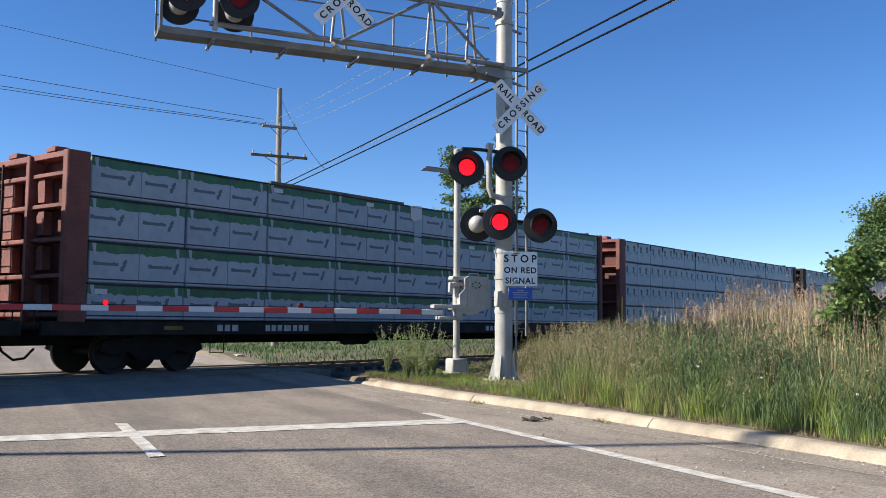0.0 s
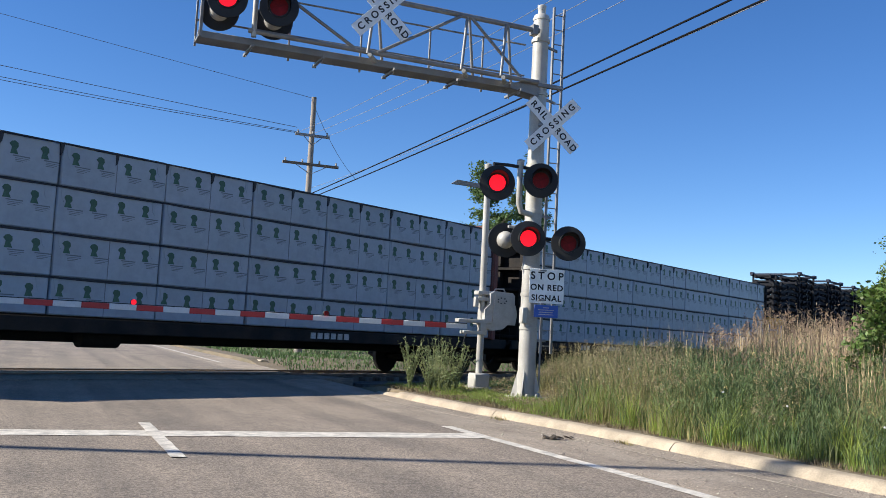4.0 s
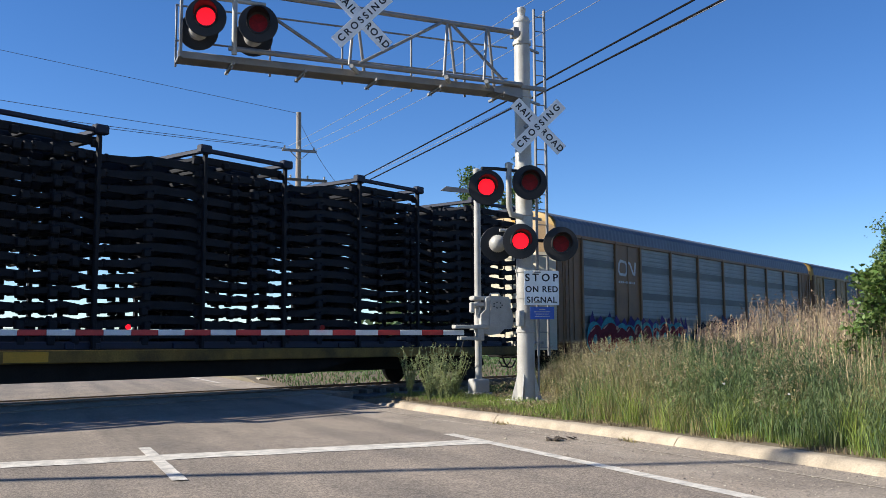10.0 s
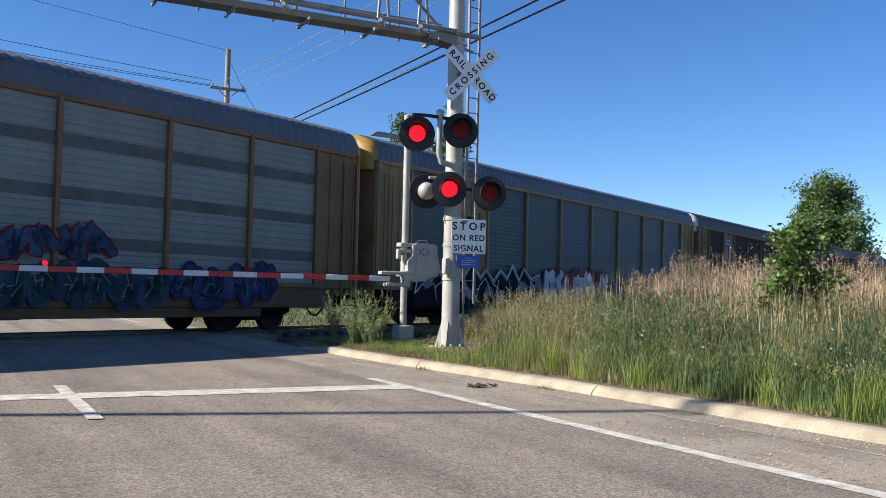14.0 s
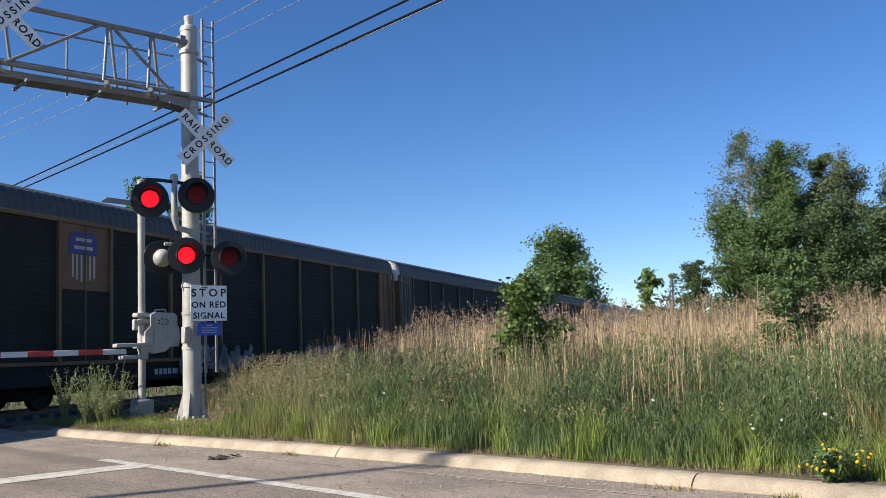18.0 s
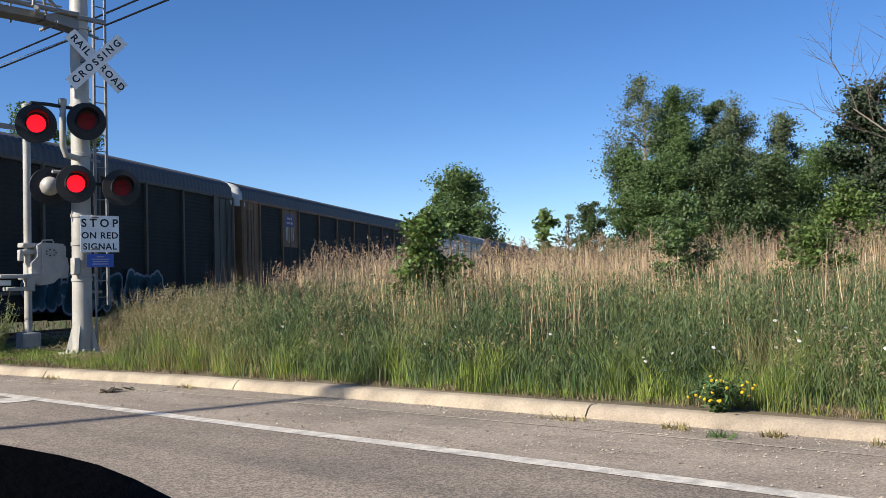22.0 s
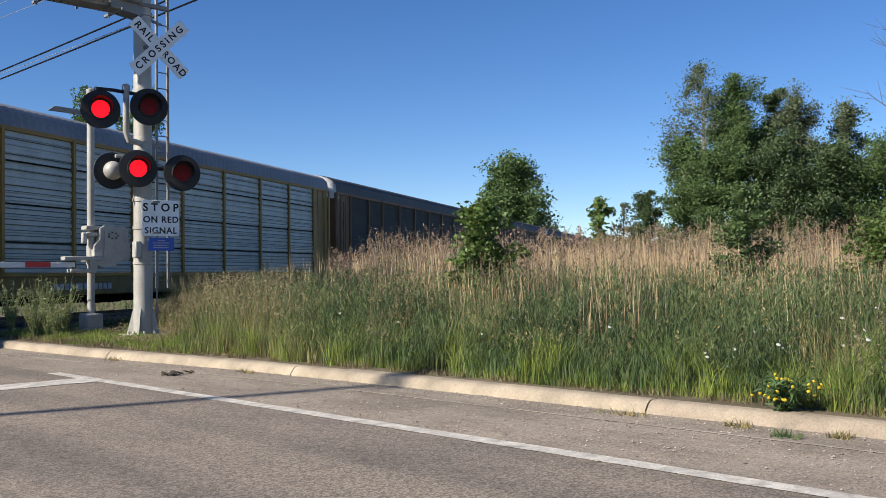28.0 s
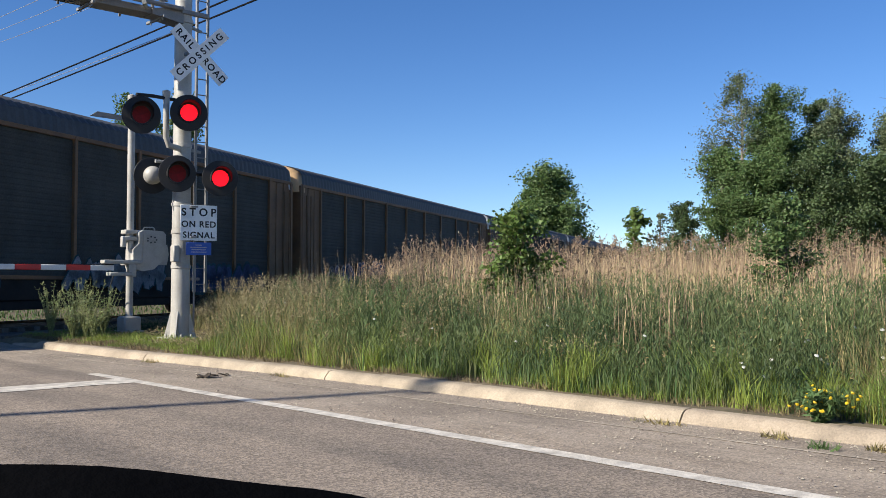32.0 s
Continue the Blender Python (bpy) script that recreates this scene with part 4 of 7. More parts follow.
def centerbeam(name_label, s_off, steel, wrap, seed, lead_marks=None):
    """A loaded centre-beam railcar: load from x = 0 to 22.1."""
    car = thing("centerbeam_railcar", name_label, "railcar")
    r = random.Random(seed)
    ln = 22.1 if steel is box_red else 21.72
    half = 1.46
    part("side_sill", Shape().box((ln / 2, -1.36, 0.98), (ln + 1.9, 0.12, 0.30), 0.02), car_black, car, "black side sill with faded stencilled marks")
    part("side_sill", Shape().box((ln / 2, 1.36, 0.98), (ln + 1.9, 0.12, 0.30), 0.02), car_black, car)
    part("deck", Shape().box((ln / 2, 0, 1.09), (ln + 0.3, 2.6, 0.16), 0.01), car_black, car)
    part("center_sill", Shape().box((ln / 2, 0, 0.82), (ln + 2.2, 0.5, 0.42), 0.02), under_mat, car)
    part("center_beam", Shape().box((ln / 2, 0, 4.50), (ln + 0.6, 0.35, 0.16), 0.02), steel, car, "steel top chord of the centre beam")
    for i in range(12):
        part("beam_post", Shape().box((0.9 + i * (ln - 1.8) / 11, 0, 2.78), (0.16, 0.10, 3.4), 0.01), steel, car)
    for e, way in ((-0.28, -1), (ln + 0.28, 1)):
        thin = way > 0 and steel is not box_red
        w = 0.46 if way < 0 else 0.05 if thin else 0.16
        e -= (0.40 if thin else 0.20) if way > 0 else 0
        # Back panel of the red cars: the recess's shade is put into a darker red.
        bh = part("bulkhead", Shape().box((e - way * 0.12, 0, 2.86), (0.05 if thin else 0.12, 3.0, 3.45), 0.02), surf("oxide_recess_shade", (0.125, 0.044, 0.034), 0.85, var=0.4, scale=1.2) if steel is box_red else steel, car, "tall braced end bulkhead")
        for y in (-1.42, 0.0, 1.42):
            part("bulkhead_post", Shape().box((e + way * 0.06, y, 2.86), (w, 0.18 if y else 0.14, 3.5), 0.02), steel, bh)
        for z in (1.25, 2.05, 2.8, 3.5, 4.15, 4.55):
            part("bulkhead_shelf", Shape().box((e + way * 0.04, 0, z), (w * 0.75, 2.8, 0.10 if z < 4.5 else 0.14), 0.02), steel, bh)
        for yy in (-0.72, 0.72):
            for z in (1.62, 2.42, 3.15, 3.84):
                part("bulkhead_pocket", Shape().plate([(-0.14, -0.24), (0.10, -0.24), (0.14, 0.16), (0.06, 0.26), (-0.14, 0.26)] if yy < 0 else [(-0.40, -0.26), (0.10, -0.26), (0.14, 0.18), (0.06, 0.28), (-0.40, 0.28)], -0.05, 0.14), steel, bh, at=pose(e + way * 0.01, yy + (0.42 if yy > 0 else 0.40), z, 0, 0, 90))
        for yy in (-0.75, 0.75):
            part("top_lug", Shape().box((e + way * 0.05, yy, 4.68), (w * 0.75, 0.36, 0.12), 0.02), steel, bh)
        ladder(bh, e + way * 0.32, 1.15, 1.2, 4.5, "y", car_black)
        # Corner plate: its shaded side is painted in as a darker copy of the red.
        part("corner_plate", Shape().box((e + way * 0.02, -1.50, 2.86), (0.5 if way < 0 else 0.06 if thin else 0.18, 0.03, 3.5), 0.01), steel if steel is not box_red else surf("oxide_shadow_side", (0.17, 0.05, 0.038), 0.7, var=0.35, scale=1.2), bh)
        part("end_platform", Shape().box((e + way * 0.8, 0, 1.0), (1.0, 2.7, 0.08), 0.01), under_mat, car)
        part("grab_rail", Shape().tube([(e + way * 1.2, -1.3, 1.05), (e + way * 1.2, -1.3, 1.5), (e + way * 1.2, 0.6, 1.5)], 0.014, 6), car_black, car)
        coupler(car, e + way * 0.95, way)
    if lead_marks == "flap":
        part("loose_wrap", Shape().plate([(10.46, 4.20), (10.60, 4.14), (10.98, 4.22), (11.0, 4.60), (10.46, 4.58)], -1.475, -1.466), CAPW2, car, "loose white flap of wrap at the top edge")
        part("loose_wrap", Shape().plate([(10.66, 2.95), (10.98, 2.92), (10.98, 4.2), (10.62, 4.2)], -1.468, -1.462), wrap_white, car, "loose hanging strip of wrap")
    elif lead_marks:
        part("yellow_plate", Shape().box((-0.42, -1.53, 1.75), (0.09, 0.02, 1.0)), surf("safety_yellow", (0.562, 0.36, 0.015), 0.5, var=0.1), car)
    bogie(car, 1.95)
    bogie(car, ln - 1.5)
    part("brake_cylinder", Shape().tube([(8.5, -0.7, 0.72), (9.4, -0.7, 0.72)], 0.2, 12), under_mat, car)
    part("foot_stirrup", Shape().tube([(3.25, -1.40, 0.85), (3.25, -1.40, 0.42), (3.65, -1.40, 0.42), (3.65, -1.40, 0.85)], 0.016, 6), under_mat, car)
    number_bars(car, 3.4, -1.427, 0.99, (0.22, 0.22, 0.25), 0.15, print_pale)
    number_bars(car, 4.9, -1.427, 0.99, (0.2, 0.2, 0.2, 0.32, 0.2, 0.2, 0.2), 0.15, print_pale)
    number_bars(car, 14.4, -1.427, 0.99, (0.24,) * 6, 0.15, print_pale)
    part("yellow_stripe", Shape().box((2.2, -1.427, 0.99), (0.5, 0.006, 0.09)), flat_yellow, car)
    for x in (11.5, 15.2) if steel is car_black else ():
        part("yellow_patch", Shape().box((x, -1.427, 1.03), (0.48, 0.006, 0.11)), crate_yellow, car)
    # bundles: four tiers on each side of the beam
    tiers = [1.14, 1.90, 2.77, 3.70, 4.56]
    cols = 9
    w = ln / cols
    for t in range(4):
        z0, z1 = tiers[t], tiers[t + 1]
        for c in range(cols):
            j = r.uniform(-0.02, 0.02)
            jy = r.uniform(-0.02, 0.02)
            h = z1 - z0 - 0.032
            key = (wrap, t)
            me = shared(("bundle",) + key, lambda: Shape().box((0, 0, 0), (w - 0.02, 1.20, h), 0.025).mesh("wrapped_package", wrap_white))
            b = part("wrapped_package", me, None, car, "shrink-wrapped white package of lumber", pose(c * w + w / 2 + j, -0.84 + jy, (z0 + z1) / 2 + 0.01))
            part("batten", shared(("batten", t), lambda: Shape().box((0, 0, 0), (w - 0.06, 1.16, 0.035)).mesh("batten", strap_mat)), None, b, at=pose(0, 0, h / 2 + 0.012))
            face = w / 2
            if wrap == "green":
                v = r.randrange(5)
                part("green_band", shared(("green_band", t, v), lambda: drip_band(v, w - 0.03, h).mesh("green_band", wrap_green)), None, b, "green printed band")
                for px in (-face / 2, face / 2):
                    at = pose(px + r.uniform(-0.12, 0.12), -0.602, r.uniform(-0.02, 0.06))
                    part("wordmark", shared("leaf_print", lambda: leaf_print().mesh("wordmark", print_blue)), None, b, at=at)
                    part("leaf_emblem", shared("leaf_shape", lambda: leaf_shape().mesh("leaf_emblem", print_blue)), None, b, at=at)
                if r.random() < 0.4:
                    part("paper_label", shared("paper_label", lambda: Shape().box((0, 0, 0), (0.30, 0.006, 0.11)).mesh("paper_label", CAPW2)), None, b, "white paper label", pose(r.choice((-0.9, 0.1, 0.4)), -0.610, h / 2 - r.uniform(0.12, 0.25)))
                part("edge_line", shared(("edge_line", t), lambda: Shape().box((0, -0.603, -h / 2 + 0.075), (w - 0.03, 0.006, 0.03)).mesh("edge_line", strap_mat)), None, b)
            else:
                for px in (-face * 0.74, -face * 0.27, face * 0.26, face * 0.73):
                    me2 = shared(("tree_print", t % 2), lambda: tree_print(t).mesh("print", print_green))
                    off = -0.09 + (0.06 if t % 2 else 0) + r.uniform(-0.03, 0.03)
                    pr = part("print", me2, None, b, at=pose(px + off, -0.602, h / 2 - 0.26 + r.uniform(-0.03, 0.02)))
                    part("small_print", shared("small_print", lambda: small_print().mesh("small_print", print_grey)), None, pr)
            for sx in (0.0, face - 0.03) if wrap == "green" else (0.0,):
                if r.random() < 0.85:
                    part("seam", shared(("seam", wrap, t), lambda: Shape().box((0, 0, 0), (0.014, 0.006, h * 0.97)).mesh("seam", seam_mat)), None, b, at=pose(sx + r.uniform(-0.02, 0.02), -0.603, 0))
            fold = shared(("fold", t), lambda: Shape().plate([(-0.09, h / 2 - 0.005), (-0.05, h / 2 - 0.22), (0.0, h / 2 - 0.30), (0.012, h / 2 - 0.005)], -0.607, -0.598).mesh("wrap_fold", wrap_white))
            for px in (-face + 0.16, face - 0.2):
                part("wrap_fold", fold, None, b, at=pose(px, 0, 0))
        part("wrapped_load", Shape().box((ln / 2, 0.84, (z0 + z1) / 2), (ln - 0.05, 1.2, z1 - z0 - 0.05), 0.03), wrap_white, car, "long wrapped stack of lumber")
        g = Shape()
        pts = [(k * ln / 36, -1.462, z1 - 0.005 - 0.018 * abs(math.sin(k * 0.5 * math.pi / 2))) for k in range(37)]
        part("lashing_cord", g.tube(pts, 0.016 if wrap == "green" else 0.015, 6), strap_mat, car, "dark lashing cord along the tier")
    if wrap != "green":
        for c in range(2 * cols + 1):
            part("strap_corner", shared("strap_corner", lambda: Shape().plate([(-0.035, 0.10), (0.05, 0.10), (0.02, -0.10), (-0.02, -0.16)], -0.06, 0.06).mesh("strap_corner", strap_mat)), None, car, "black corner protector", pose(min(ln - 0.05, max(0.05, c * w / 2)), -1.41, 4.47))
    else:
        part("top_plank", Shape().box((7.6, -1.36, 4.60), (5.2, 0.16, 0.09), 0.01), timber, car, "timber plank laid on the load")
        part("top_plank", Shape().box((16.0, -1.33, 4.59), (3.0, 0.10, 0.07), 0.01), timber, car)
    return car


def chassis_mesh():
    """One bare truck chassis: two kicked-up rails with drop brackets, and cross members."""
    g = Shape()
    for y in (-0.42, 0.42):
        prof = [(0.0, 0.05), (0.35, 0.10), (1.0, 0.0), (2.1, 0.0), (2.6, 0.09), (3.8, 0.09), (4.3, 0.0), (5.6, 0.0), (6.2, 0.06), (6.6, 0.06)]
        for (xa, za), (xb, zb) in zip(prof[:-1], prof[1:]):
            ta, tb = (0.11 if q < 1.2 or q > 5.5 else 0.18 for q in (xa, xb))
            g.add([(xa, y - 0.04, za), (xb, y - 0.04, zb), (xb, y - 0.04, zb + tb), (xa, y - 0.04, za + ta), (xa, y + 0.04, za), (xb, y + 0.04, zb), (xb, y + 0.04, zb + tb), (xa, y + 0.04, za + ta)],
                  [(0, 1, 2, 3), (7, 6, 5, 4), (0, 4, 5, 1), (3, 2, 6, 7), (0, 3, 7, 4), (1, 5, 6, 2)])
        for bx in (0.06, 1.2, 2.5, 4.1, 5.2, 6.5):
            g.box((bx, y - 0.07, 0.03), (0.20, 0.12, 0.17), 0.02)
            g.box((bx + 0.16, y - 0.05, 0.10), (0.10, 0.08, 0.10), 0.02)
        g.box((0.02, y, 0.13), (0.10, 0.14, 0.16), 0.02)
    for x in (0.3, 1.4, 2.6, 3.8, 5.0, 6.45):
        g.box((x, 0, 0.08 if x not in (2.6, 3.8) else 0.14), (0.10, 0.86, 0.10), 0.02)
    g.v = [(x * 0.88, y, z) for x, y, z in g.v]
    return g.mesh("truck_chassis", frame_black)


def chassis_front_mesh():
    """The front length of a chassis: two short rails, end brackets and cross members."""
    g = Shape()
    for y in (-0.42, 0.42):
        g.box((1.35, y, 0.10), (2.7, 0.08, 0.18), 0.02)
        for bx in (0.05, 0.9, 1.8, 2.65):
            g.box((bx, y - 0.06, 0.04), (0.18, 0.12, 0.16), 0.02)
    for x in (0.1, 1.3, 2.6):
        g.box((x, 0, 0.10), (0.10, 0.86, 0.10), 0.02)
    return g.mesh("chassis_front", frame_black)


def flatcar(s_off):
    car = thing("flatcar", "long yellow flatcar stacked with black truck chassis", "railcar")
    ln = 28.4
    x0 = -1.3
    for y in (-1.38, 1.38):
        part("side_sill", Shape().box((x0 + ln / 2, y, 0.92), (ln, 0.10, 0.26), 0.02), flat_yellow, car, "faded yellow side sill")
    part("deck", Shape().box((x0 + ln / 2, 0, 1.04), (ln, 2.76, 0.07), 0.01), under_mat, car)
    part("center_sill", Shape().box((x0 + ln / 2, 0, 0.66), (ln - 5, 0.7, 0.5), 0.03), under_mat, car)
    part("fishbelly", Shape().plate([(4.5, 0.80), (6.5, 0.42), (17.5, 0.42), (19.5, 0.80)], -1.22, -1.12), under_mat, car)
    number_bars(car, 6.2, -1.434, 0.92, (0.2, 0.2, 0.2, 0.2, 0.35, 0.2, 0.2, 0.2, 0.2, 0.2, 0.2), 0.14, print_pale)
    part("yellow_patch", Shape().box((9.9, -1.434, 0.92), (0.9, 0.006, 0.2)), crate_yellow, car)
    for bx in (x0 + 4.3, x0 + ln - 3.2):
        bogie(car, bx)
    for e, way in ((x0, -1), (x0 + ln, 1)):
        coupler(car, e + way * 0.2, way)
        part("end_sill", Shape().box((e, 0, 0.92), (0.12, 2.7, 0.3), 0.02), flat_yellow, car)
    # crates of yellow parts in a blue rack
    for i in range(16):
        j = 0.02 if i % 2 else 0.0
        part("yellow_pallet", Shape().box((-0.12 + j, -0.02, 1.26 + i * 0.112), (1.62, 2.62, 0.085), 0.02), crate_yellow, car, "stacked yellow steel panel")
        part("yellow_pallet", Shape().box((0.96, -0.02 + j, 1.26 + i * 0.112), (0.50, 2.66, 0.108), 0.01), crate_yellow, car)
    for px, py in ((-0.98, -1.39), (0.22, -1.40), (0.75, -1.40), (-0.98, 1.36), (0.75, 1.36)):
        part("rack_post", Shape().box((px, py, 1.85), (0.08, 0.08, 1.55), 0.01), rack_blue, car, "blue steel rack post")
    for z in (1.75, 2.35):
        part("rack_rail", Shape().box((-0.38, -1.39, z), (1.2, 0.05, 0.08), 0.01), rack_blue, car)
        part("rack_rail", Shape().box((-0.98, -0.02, z), (0.05, 2.7, 0.08), 0.01), rack_blue, car)
    part("load_floor", Shape().box((x0 + ln / 2 + 1.2, 0, 1.14), (ln - 4.6, 2.5, 0.16), 0.02), frame_navy, car, "dark blue load floor of the flatcar")
    # stacks of chassis, each under a bolted rack
    rng = random.Random(12)
    me = shared("chassis", chassis_mesh)
    for k in range(5):
        sx = 0.12 + k * 5.16
        for lay in range(13 if k else 12):
            for y in (-0.72, 0.72):
                ahead = 0.0 if k else (1.15 if lay < 6 else -0.12 if y < 0 else 0.7)
                part("truck_chassis", me, None, car, "bare black truck chassis in a stack", pose(sx + ahead + (0.75 if k == 4 else 0) + rng.uniform(-0.05, 0.05) + (0.12 if y > 0 else 0), y, 1.20 + lay * 0.318 + (0.03 if y > 0 else 0), 0, 0, rng.uniform(-0.5, 0.5)))
        for lay in (13, 14):
            for y in (-0.72, 0.72):
                part("chassis_front", shared("chassis_front", chassis_front_mesh), None, car, "front of a bare black truck chassis", pose(sx + 3.45 + rng.uniform(-0.04, 0.04), y, 1.17 + lay * 0.295 + (0.10 if y > 0 else 0)))
        for px in (3.65, 6.1):
            for py in (-1.30, 0.0, 1.30):
                part("stack_post", Shape().box((sx + px, py, 3.30), (0.09, 0.10, 4.5), 0.01), frame_black, car)
        zt = 5.60
        top = part("stack_frame", Shape().box((sx + 4.85, -1.34, zt), (2.6, 0.10, 0.10), 0.02).box((sx + 4.85, 1.34, zt), (2.6, 0.10, 0.10), 0.02)
                   .box((sx + 3.6, 0, zt), (0.12, 2.7, 0.11), 0.02).box((sx + 6.1, 0, zt), (0.12, 2.7, 0.11), 0.02), frame_navy, car, "dark blue steel frame on top of a stack")
        part("frame_brace", Shape().box((sx + 4.85, 0, zt - 0.02), (2.5, 0.08, 0.08), 0.01), frame_navy, top)
        for px in (3.6, 6.1):
            for py in (-1.34, 1.34):
                part("frame_shoe", Shape().box((sx + px, py, zt + 0.02), (0.32, 0.2, 0.2), 0.03), frame_navy, top)
        for px in (1.0, 3.0, 5.6):
            part("deck_block", Shape().box((sx + px, 0, 1.13), (0.2, 2.6, 0.12), 0.01), frame_navy, car)
    return car


SLOTS = [1.36, 1.49, 1.62, 1.75, 1.88, 2.22, 2.36, 2.50, 2.64, 2.78, 2.92, 3.22, 3.37, 3.52, 3.92, 4.32, 4.72]
POSTS = [0.10, 1.80, 4.35, 6.40, 9.20, 12.0, 14.85, 17.65, 20.5, 23.1, 25.6, 27.3]


def panel_mesh(width, ribs, material, deep=0.032):
    """A galvanised side panel with pressed horizontal ribs."""
    z0, z1 = 1.22, 4.92
    g = Shape()
    zs, ys = [], []
    n = ribs
    for i in range(n):
        a = z0 + (z1 - z0) * i / n
        st = (z1 - z0) / n
        wide = i % 9 in (7, 8)
        zs += [a, a + st * 0.18, a + st * 0.30, a + st * (0.80 if not wide else 0.72), a + st * 0.92]
        ys += [0.0, 0.0, -deep, -deep if not wide else -deep * 0.1, 0.0]
    zs.append(z1)
    ys.append(0.0)
    g.v = [(x, y, z) for z, y in zip(zs, ys) for x in (0, width)]
    g.f = [(2 * i, 2 * i + 1, 2 * i + 3, 2 * i + 2) for i in range(len(zs) - 1)]
    return g.mesh("side_panel", material, 10)


def roof_mesh(material, rise):
    """The arched roof with its pressed cross ribs."""
    g = Shape()
    ln, n = 27.2, 12
    arc = []
    for k in range(n + 1):
        a = math.pi * k / n
        y = -1.54 * math.cos(a)
        arc.append((y, 5.02 + rise * math.sin(a) ** 0.52))
    m = n + 1
    count = 92
    for i in range(count * 2 + 1):
        x = ln * i / (count * 2)
        up = 0.028 if i % 2 else 0.0
        for y, z in arc:
            g.v.append((x, y * (1 + up * 0.3), z + up))
    for i in range(count * 2):
        for k in range(n):
            a = i * m + k
            g.f.append((a, a + m, a + m + 1, a + 1))
    return g.mesh("roof", material, 12)


def blob(r, cx, cz, rx, rz, n=16, wob=0.14):
    ph = r.uniform(0, 6.28)
    return [(cx + rx * math.cos(2 * math.pi * k / n) * (1 + wob * math.sin(3 * 2 * math.pi * k / n + ph)),
             cz + rz * math.sin(2 * math.pi * k / n) * (1 + wob * math.cos(2 * 2 * math.pi * k / n + ph))) for k in range(n)]


def stroke(g, a, b, wa, wb, y0, y1, rounded):
    """One thick paint stroke from a to b, in the plane of the car's side."""
    dx, dz = b[0] - a[0], b[1] - a[1]
    ln = math.hypot(dx, dz) + 1e-6
    ux, uz = dx / ln, dz / ln
    pts = []
    if rounded:
        base = math.atan2(uz, ux)
        for k in range(7):
            q = base - math.pi / 2 + math.pi * k / 6
            pts.append((b[0] + wb * math.cos(q), b[1] + wb * math.sin(q)))
        for k in range(7):
            q = base + math.pi / 2 + math.pi * k / 6
            pts.append((a[0] + wa * math.cos(q), a[1] + wa * math.sin(q)))
    else:
        pts = [(a[0] + uz * wa, a[1] - ux * wa), (b[0] + uz * wb, b[1] - ux * wb), (b[0] + ux * wb * 0.7 - uz * wb * 0.6, b[1] + uz * wb * 0.7 + ux * wb * 0.6), (b[0] - uz * wb, b[1] + ux * wb), (a[0] - uz * wa, a[1] + ux * wa)]
    g.plate(pts, y0, y1)


